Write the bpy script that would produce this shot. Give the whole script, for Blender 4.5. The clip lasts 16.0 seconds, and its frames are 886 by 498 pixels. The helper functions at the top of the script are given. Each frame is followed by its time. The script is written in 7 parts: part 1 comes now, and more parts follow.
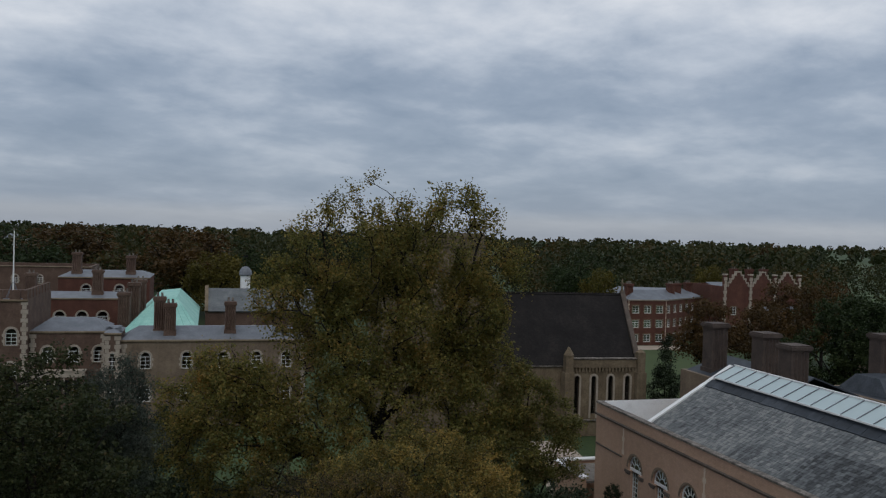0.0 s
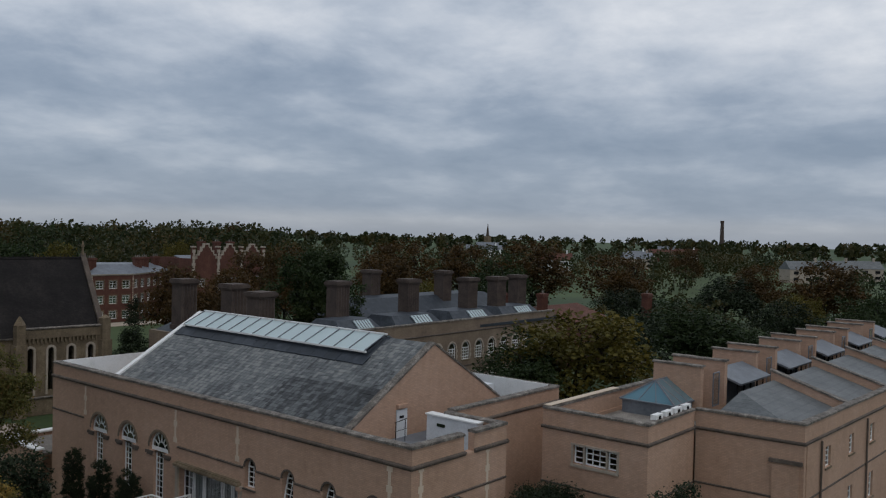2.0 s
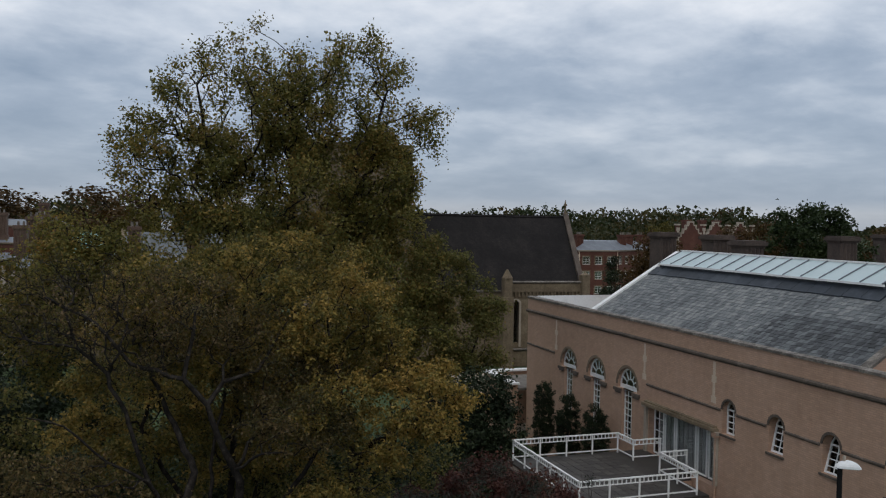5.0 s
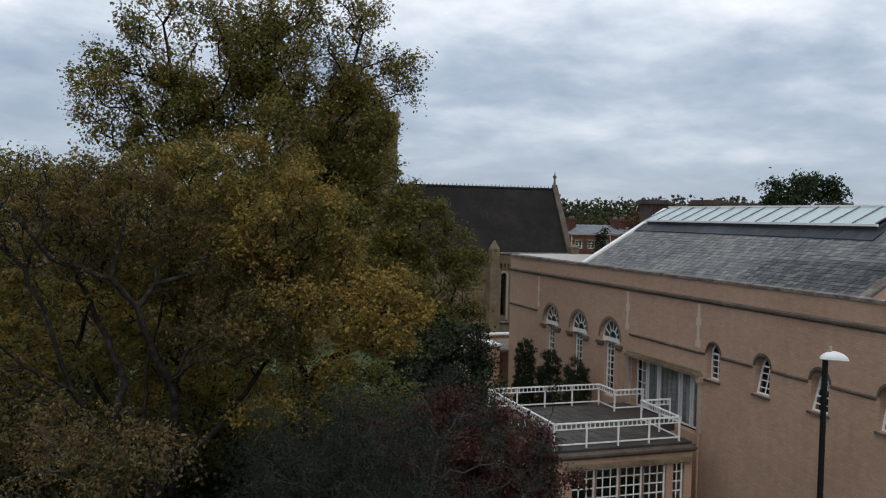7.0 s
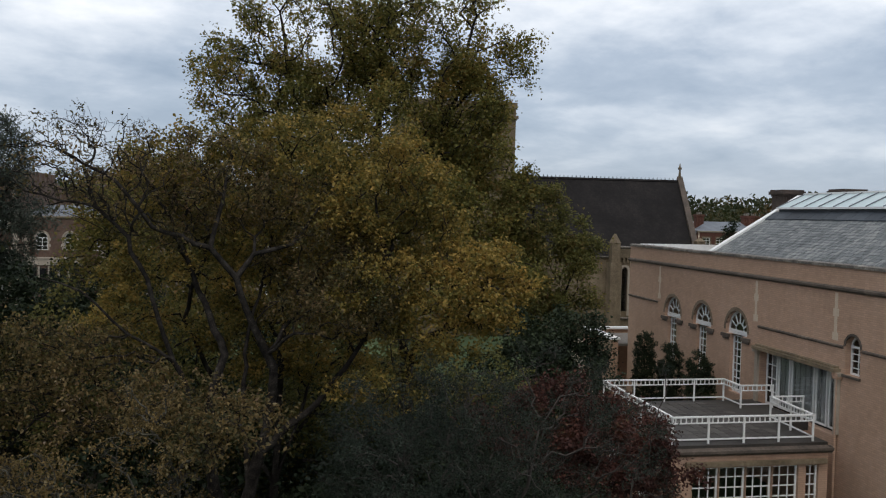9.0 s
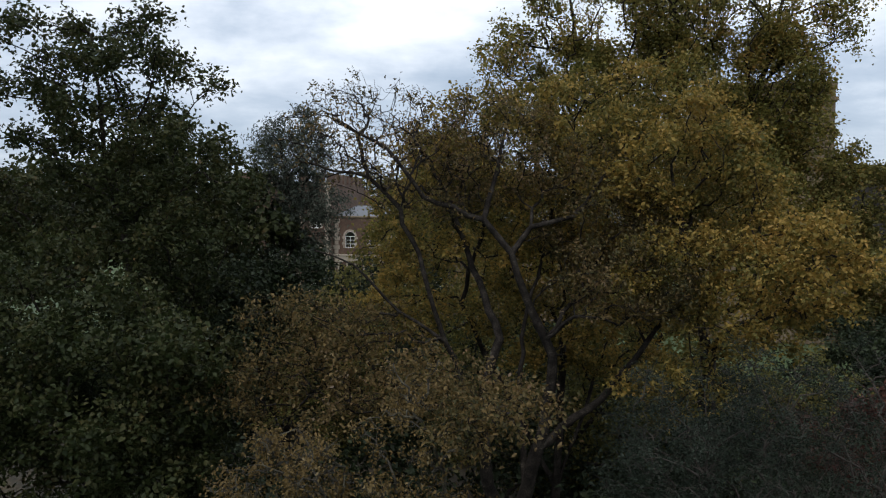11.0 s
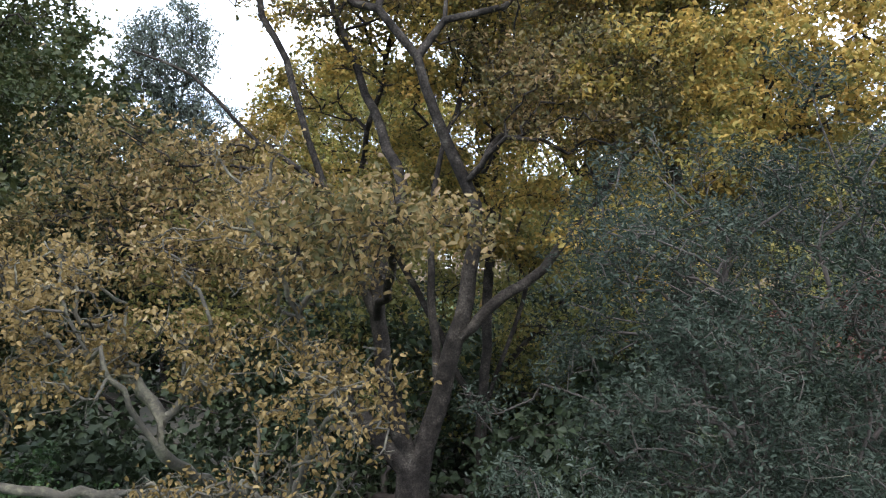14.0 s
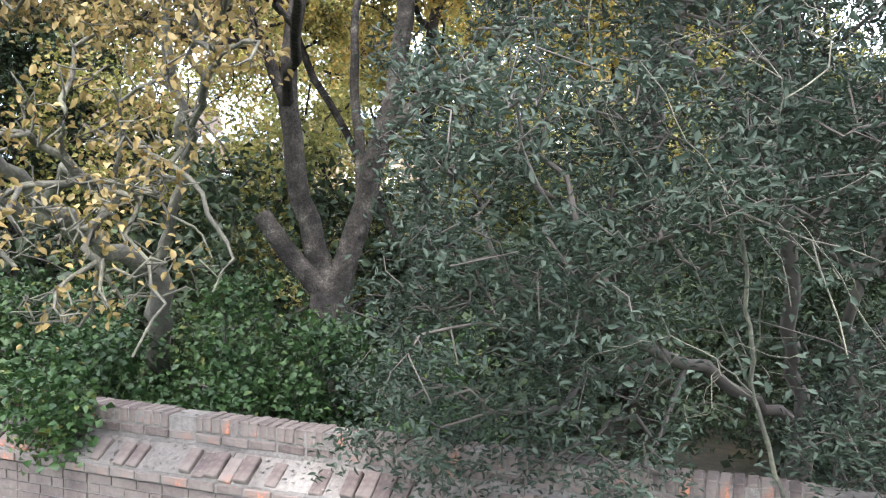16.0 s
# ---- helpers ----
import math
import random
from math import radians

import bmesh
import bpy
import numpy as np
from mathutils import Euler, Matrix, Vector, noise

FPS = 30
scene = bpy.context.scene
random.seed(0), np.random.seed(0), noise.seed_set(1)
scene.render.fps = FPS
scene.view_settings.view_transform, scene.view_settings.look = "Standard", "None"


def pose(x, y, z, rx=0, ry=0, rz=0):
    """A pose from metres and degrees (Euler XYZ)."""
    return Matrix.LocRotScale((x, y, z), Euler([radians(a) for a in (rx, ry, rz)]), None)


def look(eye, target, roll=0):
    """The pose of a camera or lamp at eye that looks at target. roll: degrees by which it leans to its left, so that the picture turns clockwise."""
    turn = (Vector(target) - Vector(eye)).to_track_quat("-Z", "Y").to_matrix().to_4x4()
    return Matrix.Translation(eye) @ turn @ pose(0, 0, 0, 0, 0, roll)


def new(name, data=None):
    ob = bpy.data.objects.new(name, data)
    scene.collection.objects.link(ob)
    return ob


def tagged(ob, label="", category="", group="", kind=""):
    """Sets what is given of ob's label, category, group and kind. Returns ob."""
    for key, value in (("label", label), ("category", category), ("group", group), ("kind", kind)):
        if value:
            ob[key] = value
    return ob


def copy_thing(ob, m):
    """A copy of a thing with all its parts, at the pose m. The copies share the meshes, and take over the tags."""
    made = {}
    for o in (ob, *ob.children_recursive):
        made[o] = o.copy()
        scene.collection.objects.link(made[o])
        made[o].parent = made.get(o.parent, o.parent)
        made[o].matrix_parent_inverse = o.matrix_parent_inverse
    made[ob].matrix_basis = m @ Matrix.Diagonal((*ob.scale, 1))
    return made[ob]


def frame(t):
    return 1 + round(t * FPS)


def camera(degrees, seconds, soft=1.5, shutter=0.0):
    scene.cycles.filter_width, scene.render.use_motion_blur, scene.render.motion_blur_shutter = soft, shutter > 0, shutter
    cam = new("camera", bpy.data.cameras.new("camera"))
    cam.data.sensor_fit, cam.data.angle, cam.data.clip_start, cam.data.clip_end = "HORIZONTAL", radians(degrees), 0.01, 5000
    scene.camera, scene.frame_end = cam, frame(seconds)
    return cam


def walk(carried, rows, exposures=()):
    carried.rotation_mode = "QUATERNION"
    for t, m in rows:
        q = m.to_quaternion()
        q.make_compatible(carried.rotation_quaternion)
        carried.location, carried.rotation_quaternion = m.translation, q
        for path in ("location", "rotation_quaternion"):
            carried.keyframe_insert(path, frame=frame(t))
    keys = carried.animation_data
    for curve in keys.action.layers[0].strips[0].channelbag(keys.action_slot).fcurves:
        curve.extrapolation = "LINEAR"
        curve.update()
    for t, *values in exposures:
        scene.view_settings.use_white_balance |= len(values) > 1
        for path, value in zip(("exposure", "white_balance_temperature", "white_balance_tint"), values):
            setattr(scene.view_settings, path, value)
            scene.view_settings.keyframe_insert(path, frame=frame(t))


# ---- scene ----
cam = camera(55.1, 16.0, soft=1.2)
PATH = [
    (0, (-3.934, -4.555, 21.745), (-3.399, -2.628, 21.705), 1.7),
    (0.5, (-2.851, -3.716, 20.758), (-2.02, -1.897, 20.721), 1.8),
    (1, (-2.913, -3.439, 20.1), (-1.793, -1.783, 20.063), 1.7),
    (1.5, (-2.675, -2.993, 19.301), (-1.294, -1.547, 19.266), 1.5),
    (2, (-2.57, -2.617, 18.667), (-1.031, -1.34, 18.63), 1.4),
    (2.5, (-1.985, -2.127, 17.954), (-0.418, -0.885, 17.909), 1.3),
    (3, (-1.065, -1.134, 17.117), (-0.24, 0.687, 17.049), 1.2),
    (3.2, (-0.909, -0.376, 16.88), (-0.309, 1.53, 16.806), 1.1),
    (5.3, (1.747, 2.192, 14.001), (2.383, 4.087, 13.937), 1.1),
    (5.5, (1.946, 2.539, 13.711), (2.587, 4.432, 13.647), 1.2),
    (6, (2.419, 2.95, 13.019), (2.99, 4.866, 12.956), 1.1),
    (6.5, (2.692, 3.033, 12.374), (3.322, 4.93, 12.298), 1.4),
    (7, (2.97, 3.148, 11.901), (3.605, 5.043, 11.826), 1.3),
    (7.5, (3.251, 3.579, 11.634), (3.765, 5.511, 11.561), 1.4),
    (8, (3.472, 3.765, 11.322), (3.837, 5.73, 11.245), 1.2),
    (8.5, (3.588, 3.786, 11.18), (3.947, 5.751, 11.098), 1.2),
    (9, (3.713, 4.036, 11.185), (4.07, 6.002, 11.104), 1.3),
    (9.5, (3.841, 4.498, 11.211), (4.199, 6.464, 11.131), 1.3),
    (10, (4.026, 5.218, 11.105), (3.925, 7.213, 11.019), 0.8),
    (10.2, (3.987, 5.576, 10.876), (3.662, 7.548, 10.801), 0.7),
    (12.3, (3.994, 7.956, 9.822), (3.683, 9.930, 9.730), 0.7),
    (12.5, (3.978, 8.412, 9.530), (3.694, 10.390, 9.439), 0.7),
    (13, (3.998, 9.533, 8.691), (3.751, 11.517, 8.615), 0.5),
    (13.5, (3.998, 10.681, 7.876), (3.793, 12.669, 7.809), 0.5),
    (14, (3.939, 11.695, 7.139), (3.781, 13.687, 7.074), 0.7),
    (14.5, (3.959, 12.059, 6.427), (3.841, 14.054, 6.341), 0.9),
    (15, (4.046, 12.476, 5.662), (3.959, 14.471, 5.572), 0.9),
    (15.5, (4.139, 13.065, 4.965), (4.081, 15.061, 4.875), 0.9),
    (16, (4.162, 13.835, 4.273), (4.119, 15.832, 4.185), 1.2),
]
EXPOSURES = [(0, -0.1, 6500, 10), (1, -0.15, 6500, 10), (3, -0.15, 6450, 10), (5.5, 0.25, 6600, 10), (9.5, 0.5, 6800, 10), (10.2, 0.5, 6800, 10), (12.5, 1.75, 6450, 10), (13.5, 2.4, 6350, 10), (14.5, 3.25, 6300, 10), (16.0, 4.15, 6400, 10)]
walk(cam, [(t, look(eye, target, roll)) for t, eye, target, roll in PATH], EXPOSURES)

# ---- sky and sun: a layered overcast ----
world = bpy.data.worlds.new("overcast_sky")
scene.world = world
world.use_nodes = True
wt = world.node_tree
wt.nodes.clear()


def wnode(kind, **values):
    n = wt.nodes.new(kind)
    for k, v in values.items():
        if k in n.inputs:
            n.inputs[k].default_value = v
    return n


def wmath(op, a, b=0.0, clamp=False):
    n = wt.nodes.new("ShaderNodeMath")
    n.operation, n.use_clamp = op, clamp
    for i, v in enumerate((a, b)):
        if isinstance(v, (int, float)):
            n.inputs[i].default_value = v
        else:
            wt.links.new(v, n.inputs[i])
    return n.outputs[0]


def ramp_of(tree, fac, stops):
    n = tree.nodes.new("ShaderNodeValToRGB")
    while len(n.color_ramp.elements) < len(stops):
        n.color_ramp.elements.new(0.5)
    for e, (p, c) in zip(n.color_ramp.elements, stops):
        e.position, e.color = p, (*c, 1)
    tree.links.new(fac, n.inputs[0])
    return n.outputs[0]


coords = wt.nodes.new("ShaderNodeTexCoord")
split = wt.nodes.new("ShaderNodeSeparateXYZ")
wt.links.new(coords.outputs["Generated"], split.inputs[0])
up = wmath("MAXIMUM", split.outputs[2], 0.0)


def sky_noise(scale, detail, rough, distortion, stretch, base):
    m = wt.nodes.new("ShaderNodeMapping")
    m.inputs["Scale"].default_value = stretch
    m.inputs["Rotation"].default_value = (0, 0, radians(-20))
    flat = wmath("ADD", up, base)
    plane = wt.nodes.new("ShaderNodeCombineXYZ")
    wt.links.new(wmath("DIVIDE", split.outputs[0], flat), plane.inputs[0])
    wt.links.new(wmath("DIVIDE", split.outputs[1], flat), plane.inputs[1])
    wt.links.new(plane.outputs[0], m.inputs[0])
    n = wnode("ShaderNodeTexNoise", Scale=scale, Detail=detail, Roughness=rough, Distortion=distortion)
    wt.links.new(m.outputs[0], n.inputs["Vector"])
    return n.outputs["Fac"]


big = sky_noise(0.55, 3.0, 0.5, 0.0, (1.0, 1.0, 1), 0.13)
fine = sky_noise(2.5, 10.0, 0.57, 0.12, (1.0, 1.0, 1), 0.22)
cover = wmath("ADD", wmath("MULTIPLY", big, 0.46), wmath("MULTIPLY", fine, 0.54))
cover = wmath("ADD", cover, wmath("MULTIPLY", wmath("SUBTRACT", wmath("MINIMUM", up, 0.3), 0.12), 0.75))
# the unseen deck overhead is dimmed a little, to lower the light below
cover = wmath("SUBTRACT", cover, wmath("MULTIPLY", wmath("MAXIMUM", wmath("SUBTRACT", up, 0.34), 0.0), 0.12))
cloud = ramp_of(wt, cover, [(0.36, (0.225, 0.295, 0.40)), (0.47, (0.335, 0.405, 0.51)), (0.58, (0.54, 0.60, 0.69)), (0.72, (0.82, 0.85, 0.90))])
# a paler, faintly warm slit low over the horizon
low = ramp_of(wt, up, [(0.0, (0.36, 0.39, 0.44)), (0.014, (0.45, 0.475, 0.515)), (0.03, (0.32, 0.375, 0.46)), (0.11, (0.33, 0.39, 0.48))])
near = ramp_of(wt, up, [(0.0, (0.75,) * 3), (0.06, (0.5,) * 3), (0.22, (0.0,) * 3)])
mix = wt.nodes.new("ShaderNodeMix")
mix.data_type = "RGBA"
wt.links.new(near, mix.inputs[0])
wt.links.new(cloud, mix.inputs[6])
wt.links.new(low, mix.inputs[7])
sky = wt.nodes.new("ShaderNodeTexSky")
sky.sky_type, sky.sun_disc = "NISHITA", False
sky.sun_elevation, sky.sun_rotation = radians(61), radians(200)
veil = wt.nodes.new("ShaderNodeBackground")
veil.inputs[1].default_value = 0.008
wt.links.new(sky.outputs[0], veil.inputs[0])
deck = wt.nodes.new("ShaderNodeBackground")
deck.inputs[1].default_value = 0.92
wt.links.new(mix.outputs[2], deck.inputs[0])
both = wt.nodes.new("ShaderNodeAddShader")
wt.links.new(veil.outputs[0], both.inputs[0])
wt.links.new(deck.outputs[0], both.inputs[1])
out = wt.nodes.new("ShaderNodeOutputWorld")
wt.links.new(both.outputs[0], out.inputs[0])

sun = new("sun", bpy.data.lights.new("sun", "SUN"))
sun.data.energy, sun.data.angle, sun.data.color = 0.7, radians(35), (1.0, 0.95, 0.88)
sun.matrix_world = look((0, 0, 60), (8, 22, 60 - 42))

# ---- materials ----


def material(name, stops, scale=1.0, fine=12.0, rough=0.8, bump=0.2, metal=0.0, spread=0.5, courses=None, streak=0.0, islands=0.0, per_object=0.0, spec=0.5, leaf=0.0, run=(3.0, 3.0, 0.25), placed=False):
    """A surface whose colour wanders over the stops at two scales. courses: (width, height, mortar) of brickwork."""
    m = bpy.data.materials.new(name)
    m.use_nodes = True
    nt = m.node_tree
    nt.nodes.clear()
    node, link = nt.nodes.new, nt.links.new

    def calc(op, a, b=0.0, clamp=False):
        n = node("ShaderNodeMath")
        n.operation, n.use_clamp = op, clamp
        for i, v in enumerate((a, b)):
            if isinstance(v, (int, float)):
                n.inputs[i].default_value = v
            else:
                link(v, n.inputs[i])
        return n.outputs[0]

    tc = node("ShaderNodeTexCoord")
    where = node("ShaderNodeNewGeometry").outputs["Position"] if placed else tc.outputs["Object"]
    bsdf = node("ShaderNodeBsdfPrincipled")
    end = node("ShaderNodeOutputMaterial")

    def noise_at(s, detail=5.0, stretch=(1, 1, 1)):
        mp = node("ShaderNodeMapping")
        mp.inputs["Scale"].default_value = stretch
        link(where, mp.inputs[0])
        n = node("ShaderNodeTexNoise")
        n.inputs["Scale"].default_value, n.inputs["Detail"].default_value = s, detail
        n.inputs["Roughness"].default_value = 0.6
        link(mp.outputs[0], n.inputs["Vector"])
        return n.outputs["Fac"]

    wide, grain = noise_at(scale), noise_at(fine)
    fac = calc("ADD", calc("MULTIPLY", calc("SUBTRACT", wide, 0.5), 1.6 * spread), calc("MULTIPLY", calc("SUBTRACT", grain, 0.5), 1.2 * spread))
    fac = calc("ADD", fac, 0.5)
    if streak:
        fac = calc("ADD", fac, calc("MULTIPLY", calc("SUBTRACT", noise_at(1.0, 4.0, run), 0.5), streak))
    if islands:
        geo = node("ShaderNodeNewGeometry")
        fac = calc("ADD", fac, calc("MULTIPLY", calc("SUBTRACT", geo.outputs["Random Per Island"], 0.5), islands))
    if per_object:
        info = node("ShaderNodeObjectInfo")
        fac = calc("ADD", fac, calc("MULTIPLY", calc("SUBTRACT", info.outputs["Random"], 0.5), per_object))
    colour = ramp_of(nt, calc("ADD", fac, 0.0, True), stops)
    height = calc("MULTIPLY", grain, 1.0)
    if courses:
        w, h, mortar = courses
        xyz = node("ShaderNodeSeparateXYZ")
        link(where, xyz.inputs[0])
        uv = node("ShaderNodeCombineXYZ")
        link(calc("ADD", xyz.outputs[0], xyz.outputs[1]), uv.inputs[0])
        link(xyz.outputs[2], uv.inputs[1])
        brick = node("ShaderNodeTexBrick")
        brick.inputs["Scale"].default_value = 1.0
        brick.inputs["Brick Width"].default_value, brick.inputs["Row Height"].default_value = w, h
        brick.inputs["Mortar Size"].default_value = mortar
        brick.inputs["Mortar Smooth"].default_value = 0.3
        brick.inputs["Color1"].default_value = (0.91, 0.91, 0.91, 1)
        brick.inputs["Color2"].default_value = (1.10, 1.08, 1.05, 1)
        brick.inputs["Mortar"].default_value = (0.85, 0.85, 0.85, 1)
        link(uv.outputs[0], brick.inputs["Vector"])
        times = node("ShaderNodeMix")
        times.data_type, times.blend_type = "RGBA", "MULTIPLY"
        times.inputs[0].default_value = 1.0
        link(colour, times.inputs[6])
        link(brick.outputs["Color"], times.inputs[7])
        colour = times.outputs[2]
        height = calc("ADD", calc("MULTIPLY", height, 0.3), calc("SUBTRACT", 1.0, brick.outputs["Fac"]))
    bump_node = node("ShaderNodeBump")
    bump_node.inputs["Strength"].default_value = bump
    bump_node.inputs["Distance"].default_value = 0.02
    link(height, bump_node.inputs["Height"])
    link(colour, bsdf.inputs["Base Color"])
    link(bump_node.outputs[0], bsdf.inputs["Normal"])
    bsdf.inputs["Metallic"].default_value = metal
    bsdf.inputs["Specular IOR Level"].default_value = spec
    link(calc("ADD", rough - 0.1, calc("MULTIPLY", grain, 0.2), True), bsdf.inputs["Roughness"])
    if leaf:
        through_leaf = node("ShaderNodeBsdfTranslucent")
        link(colour, through_leaf.inputs[0])
        blend = node("ShaderNodeMixShader")
        blend.inputs[0].default_value = leaf
        link(bsdf.outputs[0], blend.inputs[1])
        link(through_leaf.outputs[0], blend.inputs[2])
        link(blend.outputs[0], end.inputs[0])
    else:
        link(bsdf.outputs[0], end.inputs[0])
    return m


def leaf_material(name, stops, rough=0.55, patch=0.6, spread=0.85, glow=0.3, islands=0.5):
    return material(name, stops, scale=patch, fine=3.0, rough=rough, bump=0.0, spread=spread, islands=islands, leaf=glow, spec=0.2)


PALE = material("pale_pink_brick", [(0.1, (0.3104, 0.1927, 0.1297)), (0.5, (0.4192, 0.2715, 0.1925)), (0.9, (0.4954, 0.3384, 0.2551))], 0.22, 3, 0.9, 0.2, spread=0.5, courses=(0.2452, 0.0799, 0.0133), streak=0.35)
TAN = material("tan_brick", [(0.15, (0.12, 0.087, 0.062)), (0.5, (0.18, 0.134, 0.095)), (0.85, (0.25, 0.192, 0.138))], 0.5, 6, 0.9, 0.25, spread=0.6, courses=(0.225, 0.075, 0.012), streak=0.4)
RED = material("dark_red_brick", [(0.15, (0.055, 0.019, 0.012)), (0.5, (0.092, 0.033, 0.021)), (0.85, (0.14, 0.062, 0.042))], 0.5, 6, 0.9, 0.25, spread=0.6, courses=(0.225, 0.075, 0.012), streak=0.3)
OLDRED = material("old_mixed_brick", [(0.15, (0.062, 0.036, 0.027)), (0.5, (0.108, 0.066, 0.048)), (0.85, (0.17, 0.118, 0.088))], 0.6, 6, 0.9, 0.25, spread=0.6, courses=(0.225, 0.075, 0.012), streak=0.3)
CHIMNEY = material("sooty_chimney_brick", [(0.15, (0.0300, 0.0225, 0.0195)), (0.5, (0.0638, 0.0465, 0.0390)), (0.85, (0.1050, 0.0788, 0.0638))], 0.8, 6, 0.9, 0.3, spread=0.6, courses=(0.1688, 0.0562, 0.0090))
STONE = material("weathered_limestone", [(0.1, (0.075, 0.056, 0.036)), (0.5, (0.15, 0.113, 0.071)), (0.9, (0.26, 0.205, 0.14))], 0.7, 9, 0.9, 0.4, spread=0.7, streak=0.4)
PALEQUOIN = material("cream_tooth_stone", [(0.1, (0.44, 0.35, 0.26)), (0.5, (0.53, 0.43, 0.33)), (0.9, (0.60, 0.50, 0.40))], 0.9, 9, 0.9, 0.2, spread=0.6)
QUOIN = material("pale_quoin_stone", [(0.1, (0.24, 0.20, 0.155)), (0.5, (0.34, 0.29, 0.235)), (0.9, (0.44, 0.385, 0.32))], 0.9, 9, 0.9, 0.2, spread=0.6)
COPING = material("lichened_coping_stone", [(0.15, (0.055, 0.048, 0.042)), (0.45, (0.12, 0.105, 0.09)), (0.7, (0.22, 0.195, 0.17)), (0.95, (0.38, 0.35, 0.31))], 2.2, 14, 0.95, 0.6, spread=0.9)
MOULDING = material("dark_stained_string_course", [(0.15, (0.05, 0.040, 0.034)), (0.6, (0.105, 0.082, 0.066)), (0.95, (0.20, 0.16, 0.13))], 1.2, 10, 0.95, 0.4, spread=0.8)
SLATE = material("blue_grey_slate", [(0.1, (0.009, 0.009, 0.009)), (0.33, (0.032, 0.035, 0.036)), (0.52, (0.072, 0.078, 0.080)), (0.8, (0.115, 0.123, 0.124)), (1.0, (0.187, 0.192, 0.183))], 0.3, 5.0, 0.55, 0.35, spread=0.5, islands=0.5, per_object=0.5, streak=1.5, run=(0.10, 4.5, 0.10), placed=True)
PLAINSLATE = material("plain_grey_slate", [(0.1, (0.06, 0.066, 0.07)), (0.5, (0.105, 0.115, 0.12)), (0.9, (0.16, 0.17, 0.172))], 0.8, 7, 0.6, 0.3, spread=0.8, courses=(0.42, 0.17, 0.02))
DARKSLATE = material("dark_chapel_tiles", [(0.1, (0.0127, 0.0119, 0.0119)), (0.5, (0.0204, 0.0187, 0.0187)), (0.9, (0.0357, 0.0314, 0.0298))], 0.5, 5, 0.9, 0.3, spread=0.7, courses=(0.2550, 0.2125, 0.0127), spec=0.12)
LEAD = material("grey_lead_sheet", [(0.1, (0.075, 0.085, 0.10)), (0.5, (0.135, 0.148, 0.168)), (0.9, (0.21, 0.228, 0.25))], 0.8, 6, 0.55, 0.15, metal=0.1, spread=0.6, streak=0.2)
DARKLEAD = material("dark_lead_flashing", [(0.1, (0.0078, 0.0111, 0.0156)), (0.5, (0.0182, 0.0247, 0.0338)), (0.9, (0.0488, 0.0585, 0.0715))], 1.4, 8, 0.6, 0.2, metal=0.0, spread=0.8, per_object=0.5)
COPPER = material("verdigris_copper", [(0.1, (0.16, 0.37, 0.32)), (0.5, (0.26, 0.52, 0.45)), (0.9, (0.40, 0.64, 0.56))], 0.5, 5, 0.7, 0.15, spread=0.6, streak=0.3)
WHITE = material("white_paint", [(0.1, (0.60, 0.60, 0.58)), (0.5, (0.76, 0.76, 0.75)), (0.9, (0.82, 0.82, 0.81))], 1.5, 12, 0.5, 0.05, spread=0.6)
GREYPAINT = material("pale_grey_membrane", [(0.1, (0.42, 0.44, 0.46)), (0.5, (0.56, 0.58, 0.60)), (0.9, (0.68, 0.70, 0.71))], 0.8, 8, 0.6, 0.08, spread=0.6)
DECK = material("wet_grey_deck_paving", [(0.1, (0.023, 0.020, 0.017)), (0.5, (0.047, 0.041, 0.036)), (0.9, (0.090, 0.081, 0.072))], 1.0, 10, 0.6, 0.2, spread=0.8, per_object=0.5)
GRAVEL = material("roof_gravel", [(0.1, (0.08, 0.07, 0.06)), (0.5, (0.17, 0.15, 0.13)), (0.9, (0.30, 0.27, 0.23))], 0.9, 40, 0.95, 0.5, spread=0.9)
PATHSTONE = material("pale_gravel_path", [(0.1, (0.26, 0.21, 0.16)), (0.5, (0.36, 0.30, 0.24)), (0.9, (0.45, 0.39, 0.32))], 0.5, 14, 0.95, 0.3, spread=0.6)
BLACK = material("black_painted_steel", [(0.1, (0.004, 0.004, 0.005)), (0.9, (0.012, 0.012, 0.012))], 3, 20, 0.75, 0.05, spec=0.15)
SHADE = material("white_lamp_hood", [(0.1, (0.55, 0.56, 0.56)), (0.9, (0.74, 0.75, 0.75))], 4, 20, 0.4, 0.03)
CURTAIN = material("pale_curtain", [(0.1, (0.30, 0.29, 0.28)), (0.9, (0.48, 0.46, 0.44))], 2, 10, 0.9, 0.1)
# room darkness put into the colour; also on the chapel window frames
DIM = material("painted_interior_dimness", [(0.1, (0.010, 0.010, 0.011)), (0.9, (0.03, 0.028, 0.026))], 1, 8, 0.9, 0.0)
GRASS = material("autumn_grass_and_leaf_litter", [(0.1, (0.012, 0.022, 0.007)), (0.45, (0.028, 0.052, 0.014)), (0.75, (0.055, 0.085, 0.022)), (0.95, (0.09, 0.10, 0.035))], 0.02, 2.0, 0.95, 0.5, spread=0.7)
LAWN = material("mown_lawn", [(0.1, (0.0280, 0.0464, 0.0112)), (0.5, (0.0416, 0.0656, 0.0160)), (0.9, (0.0624, 0.0840, 0.0240))], 0.08, 2.5, 0.95, 0.3, spread=0.6)
# soil and leaf litter, with tree shade mixed into its dark colour
SOIL = material("leaf_litter_darkened_for_shade", [(0.1, (0.012, 0.010, 0.007)), (0.5, (0.030, 0.025, 0.015)), (0.9, (0.07, 0.052, 0.026))], 0.5, 6, 0.95, 0.6, spread=0.9)
